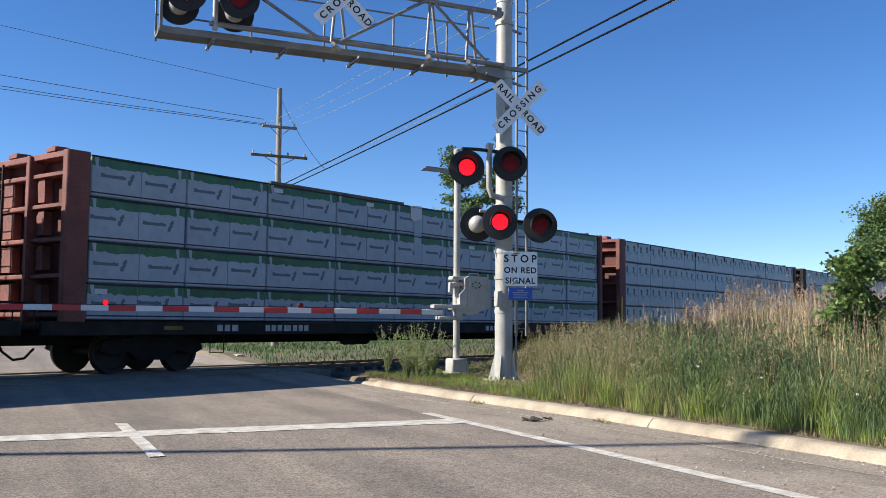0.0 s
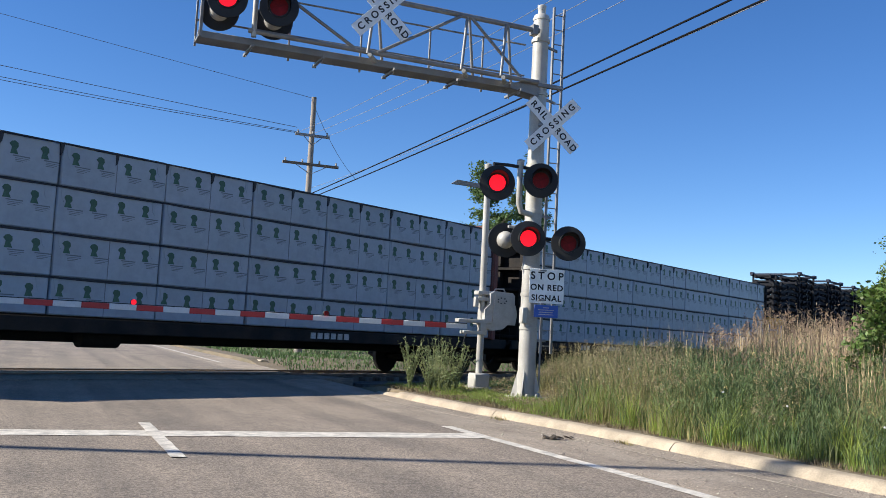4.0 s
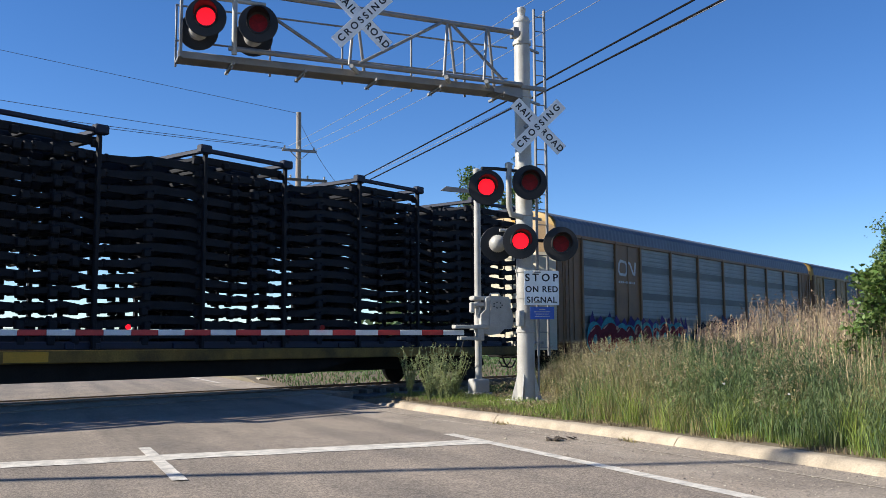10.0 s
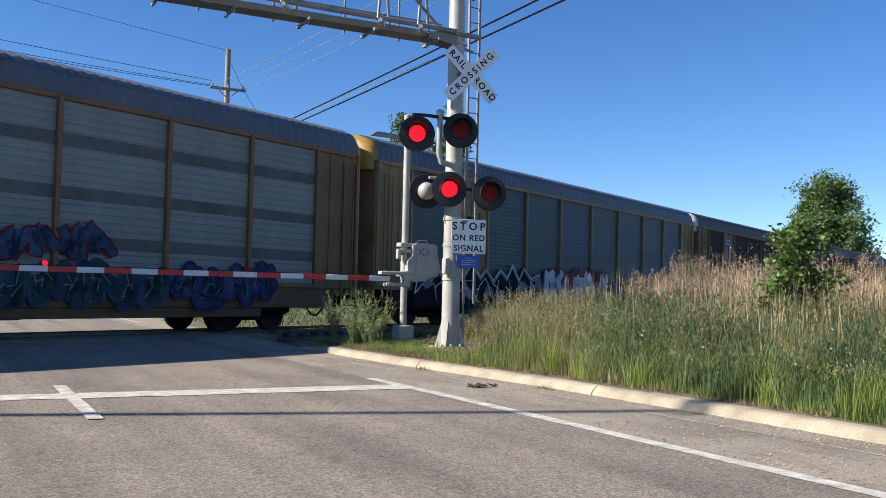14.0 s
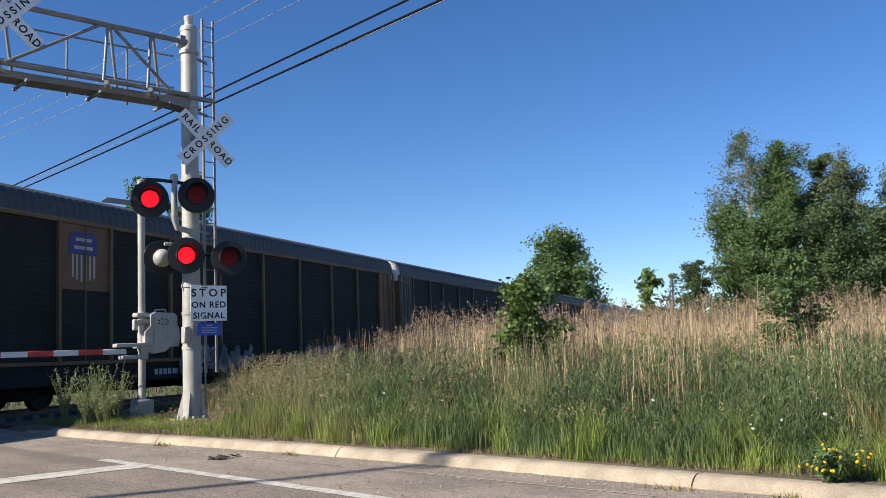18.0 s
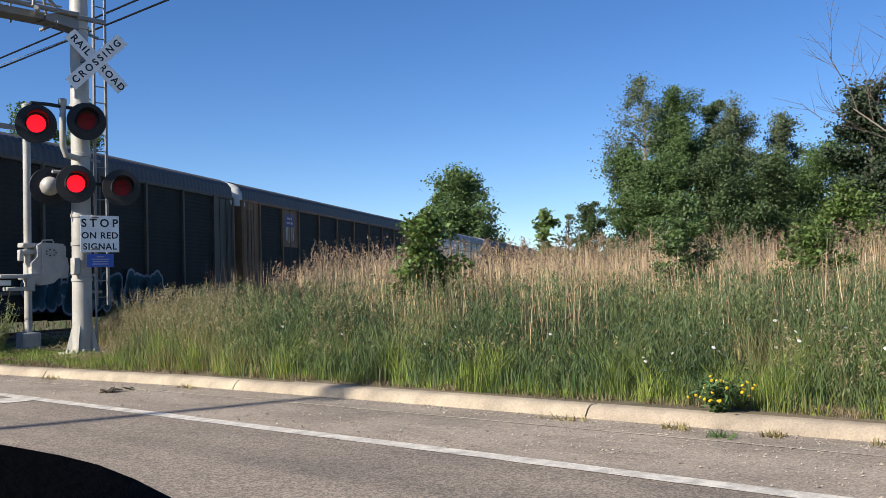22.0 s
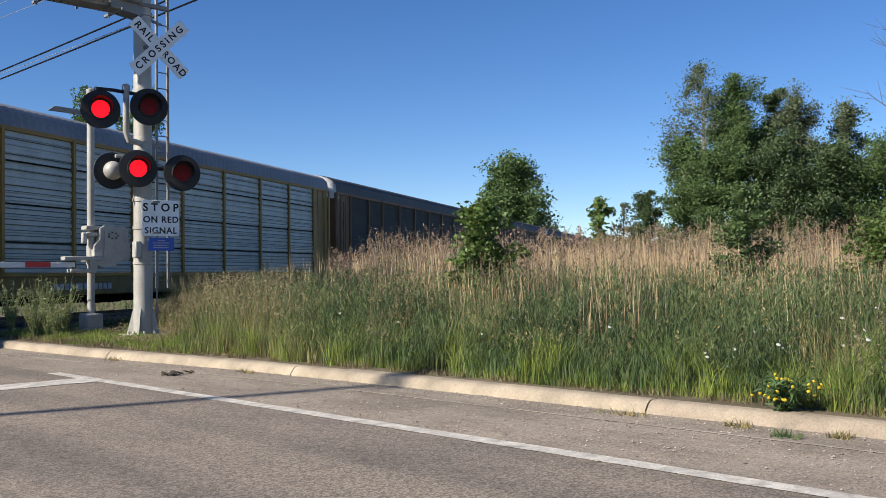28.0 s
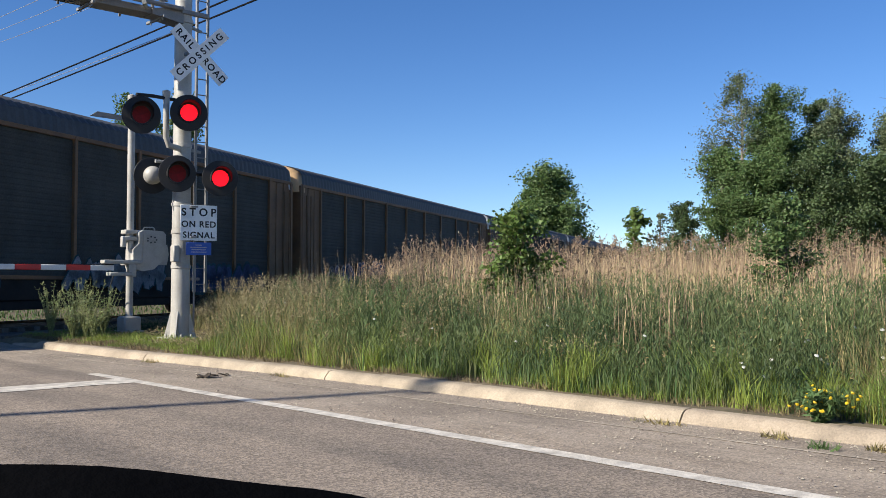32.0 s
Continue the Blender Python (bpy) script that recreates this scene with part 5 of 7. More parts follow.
def graffiti(car, x0, x1, z0, z1, style, seed, cols):
    """Spray paint on the side: abstract made-up strokes with outline, fill, highlights and a haze behind."""
    r = random.Random(seed)
    y = -1.5955
    soft = style != "jag"
    n = max(2, int((x1 - x0) / max(0.6, 0.85 * (z1 - z0))))
    w = (x1 - x0) / n
    h = z1 - z0
    tone = [paint(*c) if c else None for c in cols] + [None] * 4
    if style == "zig":
        top, x = [], x0
        while x < x1:
            top.append((x, z1 - r.uniform(0.0, 0.22) * h if len(top) % 2 else z1 - r.uniform(0.28, 0.48) * h))
            x += r.uniform(0.28, 0.62)
        top.append((x1, z0 + 0.3 * h))
        base = part("spray_letter", Shape().plate([(x1 - 0.3, z0)] + top[::-1] + [(x0, z0)], y - 0.002, y), tone[0], car, "long zigzag spray-painted band")
        for k, ((xa, za), (xb, zb)) in enumerate(zip(top[:-1], top[1:])):
            for drop, wd in ((0.07, 0.030), (0.17, 0.014)):
                g = Shape()
                stroke(g, (xa, za - drop), (xb, zb - drop), wd, wd, y - 0.005 - 0.0004 * (k % 2), y - 0.003, True)
                part("spray_outline", g, tone[1], base, "white spray outline")
        for k in range(9):
            q = [(x0 + (k + 0.3) * (x1 - x0) / 9.2, z0 + r.uniform(0.45, 0.62) * h)]
            for _ in range(4):
                q.append((q[-1][0] + r.uniform(-0.18, 0.42), z0 + h * r.uniform(0.10, 0.66)))
            g = Shape()
            for pa, pb in zip(q[:-1], q[1:]):
                stroke(g, pa, pb, 0.024, 0.020, y - 0.0085 - 0.0005 * (k % 3), y - 0.0065, True)
            part("spray_outline", g, tone[1], base, "white spray outline")
        for k in range(7):
            ax, az = x0 + (k + r.uniform(0.2, 0.8)) * (x1 - x0) / 7, z0 + r.uniform(0.08, 0.5) * h
            sg = 1 if k % 2 else -1
            part("spray_accent", Shape().plate([(ax - 0.1, az), (ax + r.uniform(0.05, 0.2), az - 0.12), (ax + r.uniform(0.5, 0.8), az + r.uniform(-0.02, 0.1)), (ax + 0.3 + 0.12 * sg, az + r.uniform(0.2, 0.3)), (ax + 0.1 * sg, az + r.uniform(0.25, 0.42))], y - 0.005, y - 0.003), tone[2], base)
        return
    if style == "blob":
        spikes, x = [], x0
        while x < x1:
            spikes.append((x, z1 + h * (r.uniform(0.02, 0.20) if len(spikes) % 2 else r.uniform(-0.16, -0.04))))
            x += r.uniform(0.16, 0.42)
        spikes.append((x1, z1 - 0.2 * h))
        part("spray_haze", Shape().plate([(x1 - 0.2, z0 + 0.35 * h)] + spikes[::-1] + [(x0, z0 + 0.4 * h)], y + 0.0005, y + 0.003), tone[3], car, "ragged purple spray haze")
        x, i = x0 + 0.4, 0
        while x < x1 - 0.3:
            rx, rz, cz = r.uniform(0.50, 0.78), h * r.uniform(0.40, 0.50), z0 + h * r.uniform(0.42, 0.52)
            lift = 0.0006 * (i % 4)
            o = part("spray_letter", Shape().plate(blob(r, x, cz, rx, rz, 22, 0.10), y - 0.002 - lift, y), tone[0], car, "rounded spray-painted outline")
            part("spray_fill", Shape().plate(blob(r, x + 0.02, cz - 0.02, rx - 0.12, rz - 0.11, 20, 0.12), y - 0.0055 - lift, y - 0.003 - lift), tone[1], o)
            if i % 3 != 2:
                part("spray_hole", Shape().plate(blob(r, x + r.uniform(-0.05, 0.1), cz + r.uniform(-0.12, 0.1), 0.15, 0.17, 12), y - 0.0085 - lift, y - 0.006 - lift), tone[0], o)
            g = Shape()
            g.plate(blob(r, x + rx * 0.85, cz + r.uniform(-0.4, 0.3) * h, 0.10, 0.09, 9), y - 0.0105 - lift, y - 0.009 - lift)
            stroke(g, (x - rx * 0.5, cz + rz * 0.45), (x - rx * 0.1, cz + rz * 0.68), 0.035, 0.02, y - 0.0105 - lift, y - 0.009 - lift, True)
            part("spray_accent", g, tone[2], o)
            x += rx * r.uniform(1.15, 1.45)
            i += 1
        return
    for i in range(n):
        bx, bz = x0 + w * i, z0 + r.uniform(-0.08, 0.08) * h
        wob = lambda p: (p[0] + r.uniform(-0.14, 0.14), p[1] + r.uniform(-0.12, 0.12))
        lean = r.uniform(-0.35, 0.4)
        P = lambda u, v: (bx + w * (u + lean * (v - 0.5)), bz + h * v)
        j = lambda: r.uniform(-0.09, 0.09)
        high = r.random() < 0.5
        knots = []
        for q in (0.14, 0.36, 0.62, 0.86):
            knots.append((q + j(), r.uniform(0.70, 0.95) if high else r.uniform(0.06, 0.30)))
            high = not high
        bars = list(zip(knots[:-1], knots[1:]))
        bars.append(((r.uniform(0.1, 0.4), r.uniform(0.35, 0.6)), (r.uniform(0.6, 0.9), r.uniform(0.3, 0.65))))
        if r.random() < 0.6:
            bars.append((knots[0], (knots[0][0] + r.uniform(0.2, 0.4), knots[0][1] + j())))
        bars = [(wob(a), wob(b)) for a, b in bars]
        t0 = r.uniform(0.135, 0.165) * min(h, 1.7) * (1.12 if soft else 0.95)
        if tone[3]:
            rag = []
            for k in range(22):
                q = 2 * math.pi * k / 22
                m = (1.0 if k % 2 else 0.80) * r.uniform(0.85, 1.15)
                rag.append((bx + w * 0.5 + w * 0.78 * m * math.cos(q), bz + h * 0.62 + h * 0.55 * m * math.sin(q)))
            part("spray_haze", Shape().plate(rag, y + 0.0008 + 0.0004 * (i % 3), y + 0.003), tone[3], car)
        lift = 0.0006 * (i % 4)
        g, f, hi = Shape(), Shape(), Shape()
        for a, b in bars:
            wa, wb = t0 * r.uniform(0.85, 1.2), t0 * r.uniform(0.85, 1.25)
            stroke(g, P(*a), P(*b), wa + (0.085 if soft else 0.05), wb + (0.085 if soft else 0.05), y - 0.002 - lift, y, soft)
            stroke(f, P(*a), P(*b), wa, wb, y - 0.0055 - lift, y - 0.003 - lift, soft)
            pa, pb = P(*a), P(*b)
            stroke(hi, (pa[0] - 0.02, pa[1] + t0 * 0.45), (pa[0] * 0.45 + pb[0] * 0.55 - 0.02, pa[1] * 0.45 + pb[1] * 0.55 + t0 * 0.45), 0.016, 0.012, y - 0.0075 - lift, y - 0.006 - lift, True)
        o = part("spray_letter", g, tone[0], car, "outlined spray-painted stroke shape")
        part("spray_fill", f, tone[1], o)
        if tone[2]:
            part("spray_accent", hi, tone[2], o)




def paint(name, col):
    return surf("spray_" + name, col, 0.8, spec=0.15, var=0.35, scale=1.6, fine=18, bump=0)


def autorack(label, style, seed):
    """An enclosed auto-carrier railcar, body from x = 0 to 27.4."""
    car = thing("autorack_railcar", label, "railcar")
    r = random.Random(seed)
    post_m, panel_m, roof_m, sill_m = style["post"], style["panel"], style["roof"], style["sill"]
    key = panel_m.name
    part("side_sill", Shape().box((13.7, -1.42, 0.92), (25.6, 0.16, 0.62), 0.03), sill_m, car, "riveted side sill")
    part("side_sill", Shape().box((13.7, 1.42, 0.92), (25.6, 0.16, 0.62), 0.03), sill_m, car)
    if style.get("skirt"):
        part("sill_skirt", Shape().box((13.7, -1.40, 0.50), (20.0, 0.10, 0.24), 0.02), sill_m, car, "deep dark skirt below the sill")
    part("underframe", Shape().box((13.7, 0, 0.80), (26.6, 2.4, 0.36), 0.03), under_mat, car)
    part("center_sill", Shape().box((13.7, 0, 0.50), (17.6, 0.6, 0.30), 0.03), under_mat, car, "grimy centre sill with brake gear")
    for gx, gw in ((8.2, 0.9), (11.0, 1.6), (16.4, 1.1)):
        part("brake_gear", Shape().tube([(gx, -0.62, 0.50), (gx + gw, -0.62, 0.50)], 0.17, 12), under_mat, car)
    part("lower_rail", Shape().box((13.7, -1.515, 1.20), (27.3, 0.09, 0.10), 0.01), post_m, car)
    part("upper_rail", Shape().box((13.7, -1.515, 4.98), (27.3, 0.10, 0.12), 0.01), post_m, car, "painted top rail below the roof")
    rise = 0.70 + style.get("lift", 0.15)
    part("roof", shared(("roof", roof_m.name, rise), lambda: roof_mesh(roof_m, rise)), None, car, "ribbed galvanised arched roof", pose(0.1, 0, 0))
    part("side_wall", Shape().box((13.7, 1.50, 3.1), (27.2, 0.05, 3.9), 0.01), panel_m, car)
    for i, (a, b) in enumerate(zip(POSTS[:-1], POSTS[1:])):
        part("post", shared(("post", post_m.name), lambda: Shape().box((0, 0, 3.1), (0.12, 0.12, 3.8), 0.012).mesh("post", post_m)), None, car, "painted side post" if i == 0 else "", pose(a, -1.53, 0))
        solid = i in (0, 10) or (style.get("logo") and i == 2)
        if solid:
            g = Shape().box(((a + b) / 2, -1.50, 3.08), (b - a, 0.03, 3.76), 0.005)
            for q in range(1, 3 if i in (0, 10) else 2):
                part("panel_rib", Shape().box((a + (b - a) * q / (3 if i in (0, 10) else 2), -1.5285, 3.08), (0.05, 0.024, 3.7), 0.006), post_m, car)
            part("door_panel" if i in (0, 10) else "emblem_panel", g, post_m, car, "painted steel panel")
        else:
            ribs = style.get("ribs", 26)
            wd = b - a - 0.10
            part("side_panel", shared(("panel", key, round(wd, 2), ribs), lambda: panel_mesh(wd, ribs, panel_m, 0.008 if panel_m in (DARKP, SLATEP) else 0.006 if panel_m is GREYP else 0.012 if panel_m is SILVER else 0.030)), None, car, "ribbed metal side panel", pose(a + 0.05, -1.49, 0))
            for z in (2.05, 3.04, 4.15) if style.get("bands") else ():
                part("panel_rail", Shape().box((a + (b - a) / 2, -1.53, z), (wd, 0.03, 0.045), 0.004), under_mat, car)
            for z in SLOTS if style.get("bands") else ():
                part("panel_slot", shared(("slot", round(wd, 2)), lambda: Shape().box((0, 0, 0), (wd * 0.96, 0.012, 0.024), 0.003).mesh("panel_slot", SILVERD)), None, car, "", pose(a + (b - a) / 2, -1.519, z))
            for z in (2.05, 3.04, 4.15) if style.get("bands") else ():
                part("post_bracket", shared("post_bracket", lambda: Shape().lathe([(0.0, 0.02), (0.11, 0.02), (0.12, 0.0), (0.12, -0.02)], pose(0, 0, 0, 90), 14, close=False).mesh("post_bracket", SILLY)), None, car, "dark round bracket on the post", pose(a, -1.545, z))
            for z in (2.0, 3.01, 4.11) if panel_m is SILVER else ():
                part("panel_band", Shape().box((a + (b - a) / 2, -1.505, z), (wd, 0.012, 0.27), 0.003), SILVERD, car, "darker band across the panel")
    part("post", shared(("post", post_m.name), lambda: None), None, car, at=pose(POSTS[-1], -1.53, 0))
    # ends: leaf doors under a domed cap
    for x, way in ((0.0, -1), (27.4, 1)):
        if style.get("split"):
            # flat leaves between two slanting corner leaves, chamfered at the top
            tops = lambda yy: 5.72 - max(0, abs(yy) - 0.7) * 0.62
            for y0, y1 in ((-1.0, -0.36), (-0.335, 0.40), (0.425, 1.0)):
                for z0, z1, m, nm in ((0.92, 4.33, style["door"], "end_door"), (4.335, None, CAPT, "door_top")):
                    part(nm, Shape().plate([(y0, z0), (y1, z0), (y1, z1 or tops(y1)), (y0, z1 or tops(y0))], -0.05, 0.05), m, car, "cream end door leaf" if z1 else "tan painted top of the end door", pose(x + way * 0.27, 0, 0, 0, 0, 90))
            part("door_strip", Shape().plate([(-0.32, 4.32), (0.06, 4.32), (0.06, 5.63), (-0.32, 5.63)], -0.012, 0.012), crate_yellow, car, "bright yellow strip", pose(x + way * 0.325, 0, 0, 0, 0, 90))
            for yy, zt in ((-0.348, 5.6), (0.412, 5.6), (0.06, 4.3)):
                part("door_seam", Shape().box((x + way * 0.28, yy, (0.92 + zt) / 2), (0.11, 0.03, zt - 0.92), 0.004), car_black, car, "dark rubber seam")
            for sy in (-1, 1):
                g = math.degrees(math.atan2(0.32, 0.55))
                for z0, z1, m, nm in ((0.92, 4.33, style["door"], "end_door"), (4.335, None, CAPT, "door_top")):
                    turn = 90 + (g if sy * way > 0 else -g)
                    part(nm, Shape().plate([(-0.31, z0), (0.31, z0), (0.31, z1 or tops(1.0 if sy < 0 else 1.55)), (-0.31, z1 or tops(1.55 if sy < 0 else 1.0))], -0.03, 0.03), m, car, "slanting corner leaf" if z1 else "tan painted top of the corner leaf", pose(x + way * 0.14, sy * 1.275, 0, 0, 0, turn))
            part("end_floor", Shape().box((x + way * 0.12, 0, 0.90), (0.26, 2.2, 0.06), 0.01), car_black, car)
        else:
            for k, yy in enumerate((-1.06, 0.0, 1.06)):
                part("end_door", Shape().box((x + way * (0.06 if k == 1 else 0.0), yy, 2.95), (0.10, 1.02, 4.1), 0.03), style["door"], car, "tall folding end door")
        cap = Shape()
        n = 12
        for dx, sc in ((0.25, 1.0), (0.02, 0.99), (0.0, 0.93), (-0.01, 0.80)) if style.get("split") else ((0.3, 1.0), (0.05, 0.99), (-0.12, 0.93), (-0.20, 0.82)):
            for k in range(n + 1):
                a = math.pi * k / n
                cap.v.append((x - way * dx, -1.56 * math.cos(a) * sc, 4.72 + ((rise + 0.32) * math.sin(a) ** 0.5) * (1.0 if dx > 0 else 0.985 - (1 - sc) * 0.6)))
        m = n + 1
        for i in range(3):
            for k in range(n):
                q = (i * m + k, i * m + k + 1, (i + 1) * m + k + 1, (i + 1) * m + k)
                cap.f.append(q)
        cap.f.append(tuple(3 * m + k for k in range(m)))
        part("end_cap", cap, style["cap"], car, "domed steel end cap")
        coupler(car, x + way * 0.0, way)
        ladder(car, x + way * -0.55, -1.62, 0.7, 4.6, "x", post_m, 0.4)
        part("end_sill", Shape().box((x + way * 0.02, 0, 0.82), (0.16, 2.7, 0.3), 0.03), under_mat, car)
        part("foot_stirrup", Shape().tube([(x - way * 0.4, -1.45, 0.7), (x - way * 0.4, -1.45, 0.35), (x - way * 0.8, -1.45, 0.35), (x - way * 0.8, -1.45, 0.7)], 0.016, 6), under_mat, car)
    bogie(car, 3.6)
    bogie(car, 23.8)
    if panel_m is SILVER:
        part("number_board", Shape().box((8.6, -1.606, 0.90), (2.45, 0.012, 0.46), 0.004), sign_black, car, "black board with pale marks")
        number_bars(car, 7.55, -1.614, 0.88, (0.2,) * 4 + (0.25,) + (0.2,) * 6, 0.17, print_pale)
    else:
        number_bars(car, 8.4, -1.505, 0.86, (0.22,) * 4 + (0.4,) + (0.22,) * 6, 0.17, print_pale)
    for x in (4.0, 7.2, 10.3, 13.4, 16.5, 19.6) if style.get("marks") else ():
        part("yellow_mark", Shape().box((x, -1.610, 0.67), (0.40, 0.006, 0.10)), crate_yellow, car)
    lg = style.get("logo")
    if lg == "pale":
        g = Shape()
        ring = [(5.18, 4.28), (4.78, 4.32), (4.66, 4.20), (4.62, 3.92), (4.72, 3.80), (5.18, 3.78), (5.26, 3.90), (5.26, 4.18), (5.18, 4.28)]
        wave = [(5.46, 4.28), (5.58, 4.22), (5.82, 3.86), (5.94, 3.84), (6.0, 4.28)]
        for chain in (ring, wave):
            for pa, pb in zip(chain[:-1], chain[1:]):
                stroke(g, pa, pb, 0.05, 0.05, -1.526, -1.519, True)
        for k in range(9):
            g.box((4.66 + k * 0.155, -1.522, 3.50), (0.10, 0.006, 0.085 if k % 4 != 3 else 0.03))
        part("emblem", g, surf("emblem_pale", (0.5, 0.5, 0.48), 0.6, var=0.2, bump=0), car, "pale painted emblem strokes")
    elif lg == "dark":
        g = Shape().box((5.35, -1.522, 3.55), (0.8, 0.006, 0.34))
        for x in (4.82, 5.9):
            g.box((x, -1.522, 3.5), (0.05, 0.006, 0.7))
            g.box((x + (0.06 if x < 5 else -0.06), -1.522, 3.85), (0.14, 0.006, 0.05)).box((x + (0.06 if x < 5 else -0.06), -1.522, 3.15), (0.14, 0.006, 0.05))
        part("emblem", g, under_mat, car, "dark painted emblem bars")
    elif lg == "shield":
        for k in range(6):
            part("emblem_stripe", Shape().box((4.88 + k * 0.17, -1.522, 3.80 - 0.06 * (2.5 - abs(k - 2.5)) / 2), (0.075, 0.006, 0.62 + 0.12 * (2.5 - abs(k - 2.5)) / 2)), surf("emblem_cream", (0.50, 0.42, 0.36), 0.6, var=0.2, bump=0), car)
        part("emblem", Shape().plate([(4.74, 4.12), (5.86, 4.12), (5.90, 4.45), (5.80, 4.66), (5.55, 4.74), (5.30, 4.70), (5.05, 4.74), (4.80, 4.66), (4.70, 4.45)], -1.526, -1.518), surf("emblem_blue", (0.06, 0.055, 0.20), 0.6, var=0.2, bump=0), car)
        for z, wd2 in ((4.52, 0.62), (4.30, 0.74)):
            part("emblem_bar", Shape().box((5.30, -1.529, z), (wd2, 0.004, 0.09)), surf("emblem_cream", (0.50, 0.42, 0.36), 0.6, var=0.2, bump=0), car)
        part("lower_panel", Shape().box((5.375, -1.519, 2.2), (1.9, 0.012, 1.9), 0.003), panel_m, car, "darker lower panel below the emblem")
    for (x0, x1, z0, z1, st, cols) in style.get("tags", ()):
        graffiti(car, x0, x1, z0, z1, st, seed + int(x0 * 10), cols)
    return car


SILVER = surf("panel_silver", (0.225, 0.25, 0.24), 0.6, 0.1, var=0.18, scale=0.7, fine=20, bump=0.05)
SILVERD = surf("panel_band", (0.095, 0.105, 0.10), 0.6, 0.1, var=0.3, scale=0.9, fine=20, bump=0.05)
GREYP = surf("panel_slate", (0.055, 0.078, 0.086), 0.55, 0.1, var=0.25, scale=0.7, fine=20, bump=0.05)
SLATEP = surf("panel_grey", (0.066, 0.067, 0.060), 0.75, 0.0, spec=0.15, var=0.3, scale=0.7, fine=20, bump=0.05)
DARKP = surf("panel_dark", (0.030, 0.0295, 0.0255), 0.75, 0.0, spec=0.15, var=0.3, scale=0.7, fine=20, bump=0.05)
SILVERB = surf("panel_bright", (0.46, 0.50, 0.47), 0.5, 0.15, var=0.2, scale=0.8, fine=20, bump=0.05)
BROWN = surf("post_brown", (0.196, 0.104, 0.0435), 0.6, var=0.25, scale=1.0)
TAN = surf("post_ochre", (0.25, 0.16, 0.06), 0.6, var=0.25, scale=1.0)
OCHRE = surf("post_yellow", (0.29, 0.165, 0.03), 0.55, var=0.2, scale=1.0)
DULL = surf("post_dull", (0.085, 0.068, 0.047), 0.65, var=0.3, scale=1.0)
RUST = surf("door_rust", (0.185, 0.10, 0.046), 0.7, var=0.3, scale=1.0)
ROOFG = surf("roof_galvanised", (0.105, 0.122, 0.152), 0.6, 0.15, var=0.2, scale=0.5, fine=12, bump=0.05)
ROOFB = surf("roof_bright", (0.20, 0.215, 0.24), 0.6, 0.15, var=0.2, scale=0.5, fine=12, bump=0.05)
ROOFD = surf("roof_dull", (0.062, 0.066, 0.072), 0.65, 0.1, var=0.25, scale=0.5, fine=12, bump=0.05)
CAPW = surf("cap_white", (0.585, 0.57, 0.525), 0.5, var=0.12, scale=1.5)
CAPT = surf("cap_tan", (0.56, 0.36, 0.18), 0.55, var=0.15, scale=1.5)
CAPO = surf("cap_orange", (0.39, 0.232, 0.045), 0.55, var=0.15, scale=1.5)
SILLD = surf("sill_dark", (0.028, 0.024, 0.021), 0.8, spec=0.2, var=0.3)
SILLB = surf("sill_brown", (0.132, 0.078, 0.036), 0.7, var=0.3)
SILLY = surf("sill_yellow", (0.20, 0.13, 0.03), 0.65, var=0.3)
DOORW = surf("door_white", (0.55, 0.485, 0.355), 0.5, var=0.12, scale=1.5)
RED, CYAN, PURPLE = ("red", (0.15, 0.018, 0.025)), ("cyan", (0.045, 0.22, 0.24)), ("purple", (0.05, 0.035, 0.13))
PEACH, BLACK, WHITE = ("peach", (0.45, 0.25, 0.18)), ("black", (0.012, 0.013, 0.018)), ("white", (0.55, 0.57, 0.60))
PALE, BLUE, TEAL, PINK, LIME = ("pale", (0.20, 0.22, 0.24)), ("blue", (0.05, 0.075, 0.14)), ("teal", (0.035, 0.075, 0.085)), ("pink", (0.20, 0.05, 0.07)), ("lime", (0.15, 0.14, 0.06))
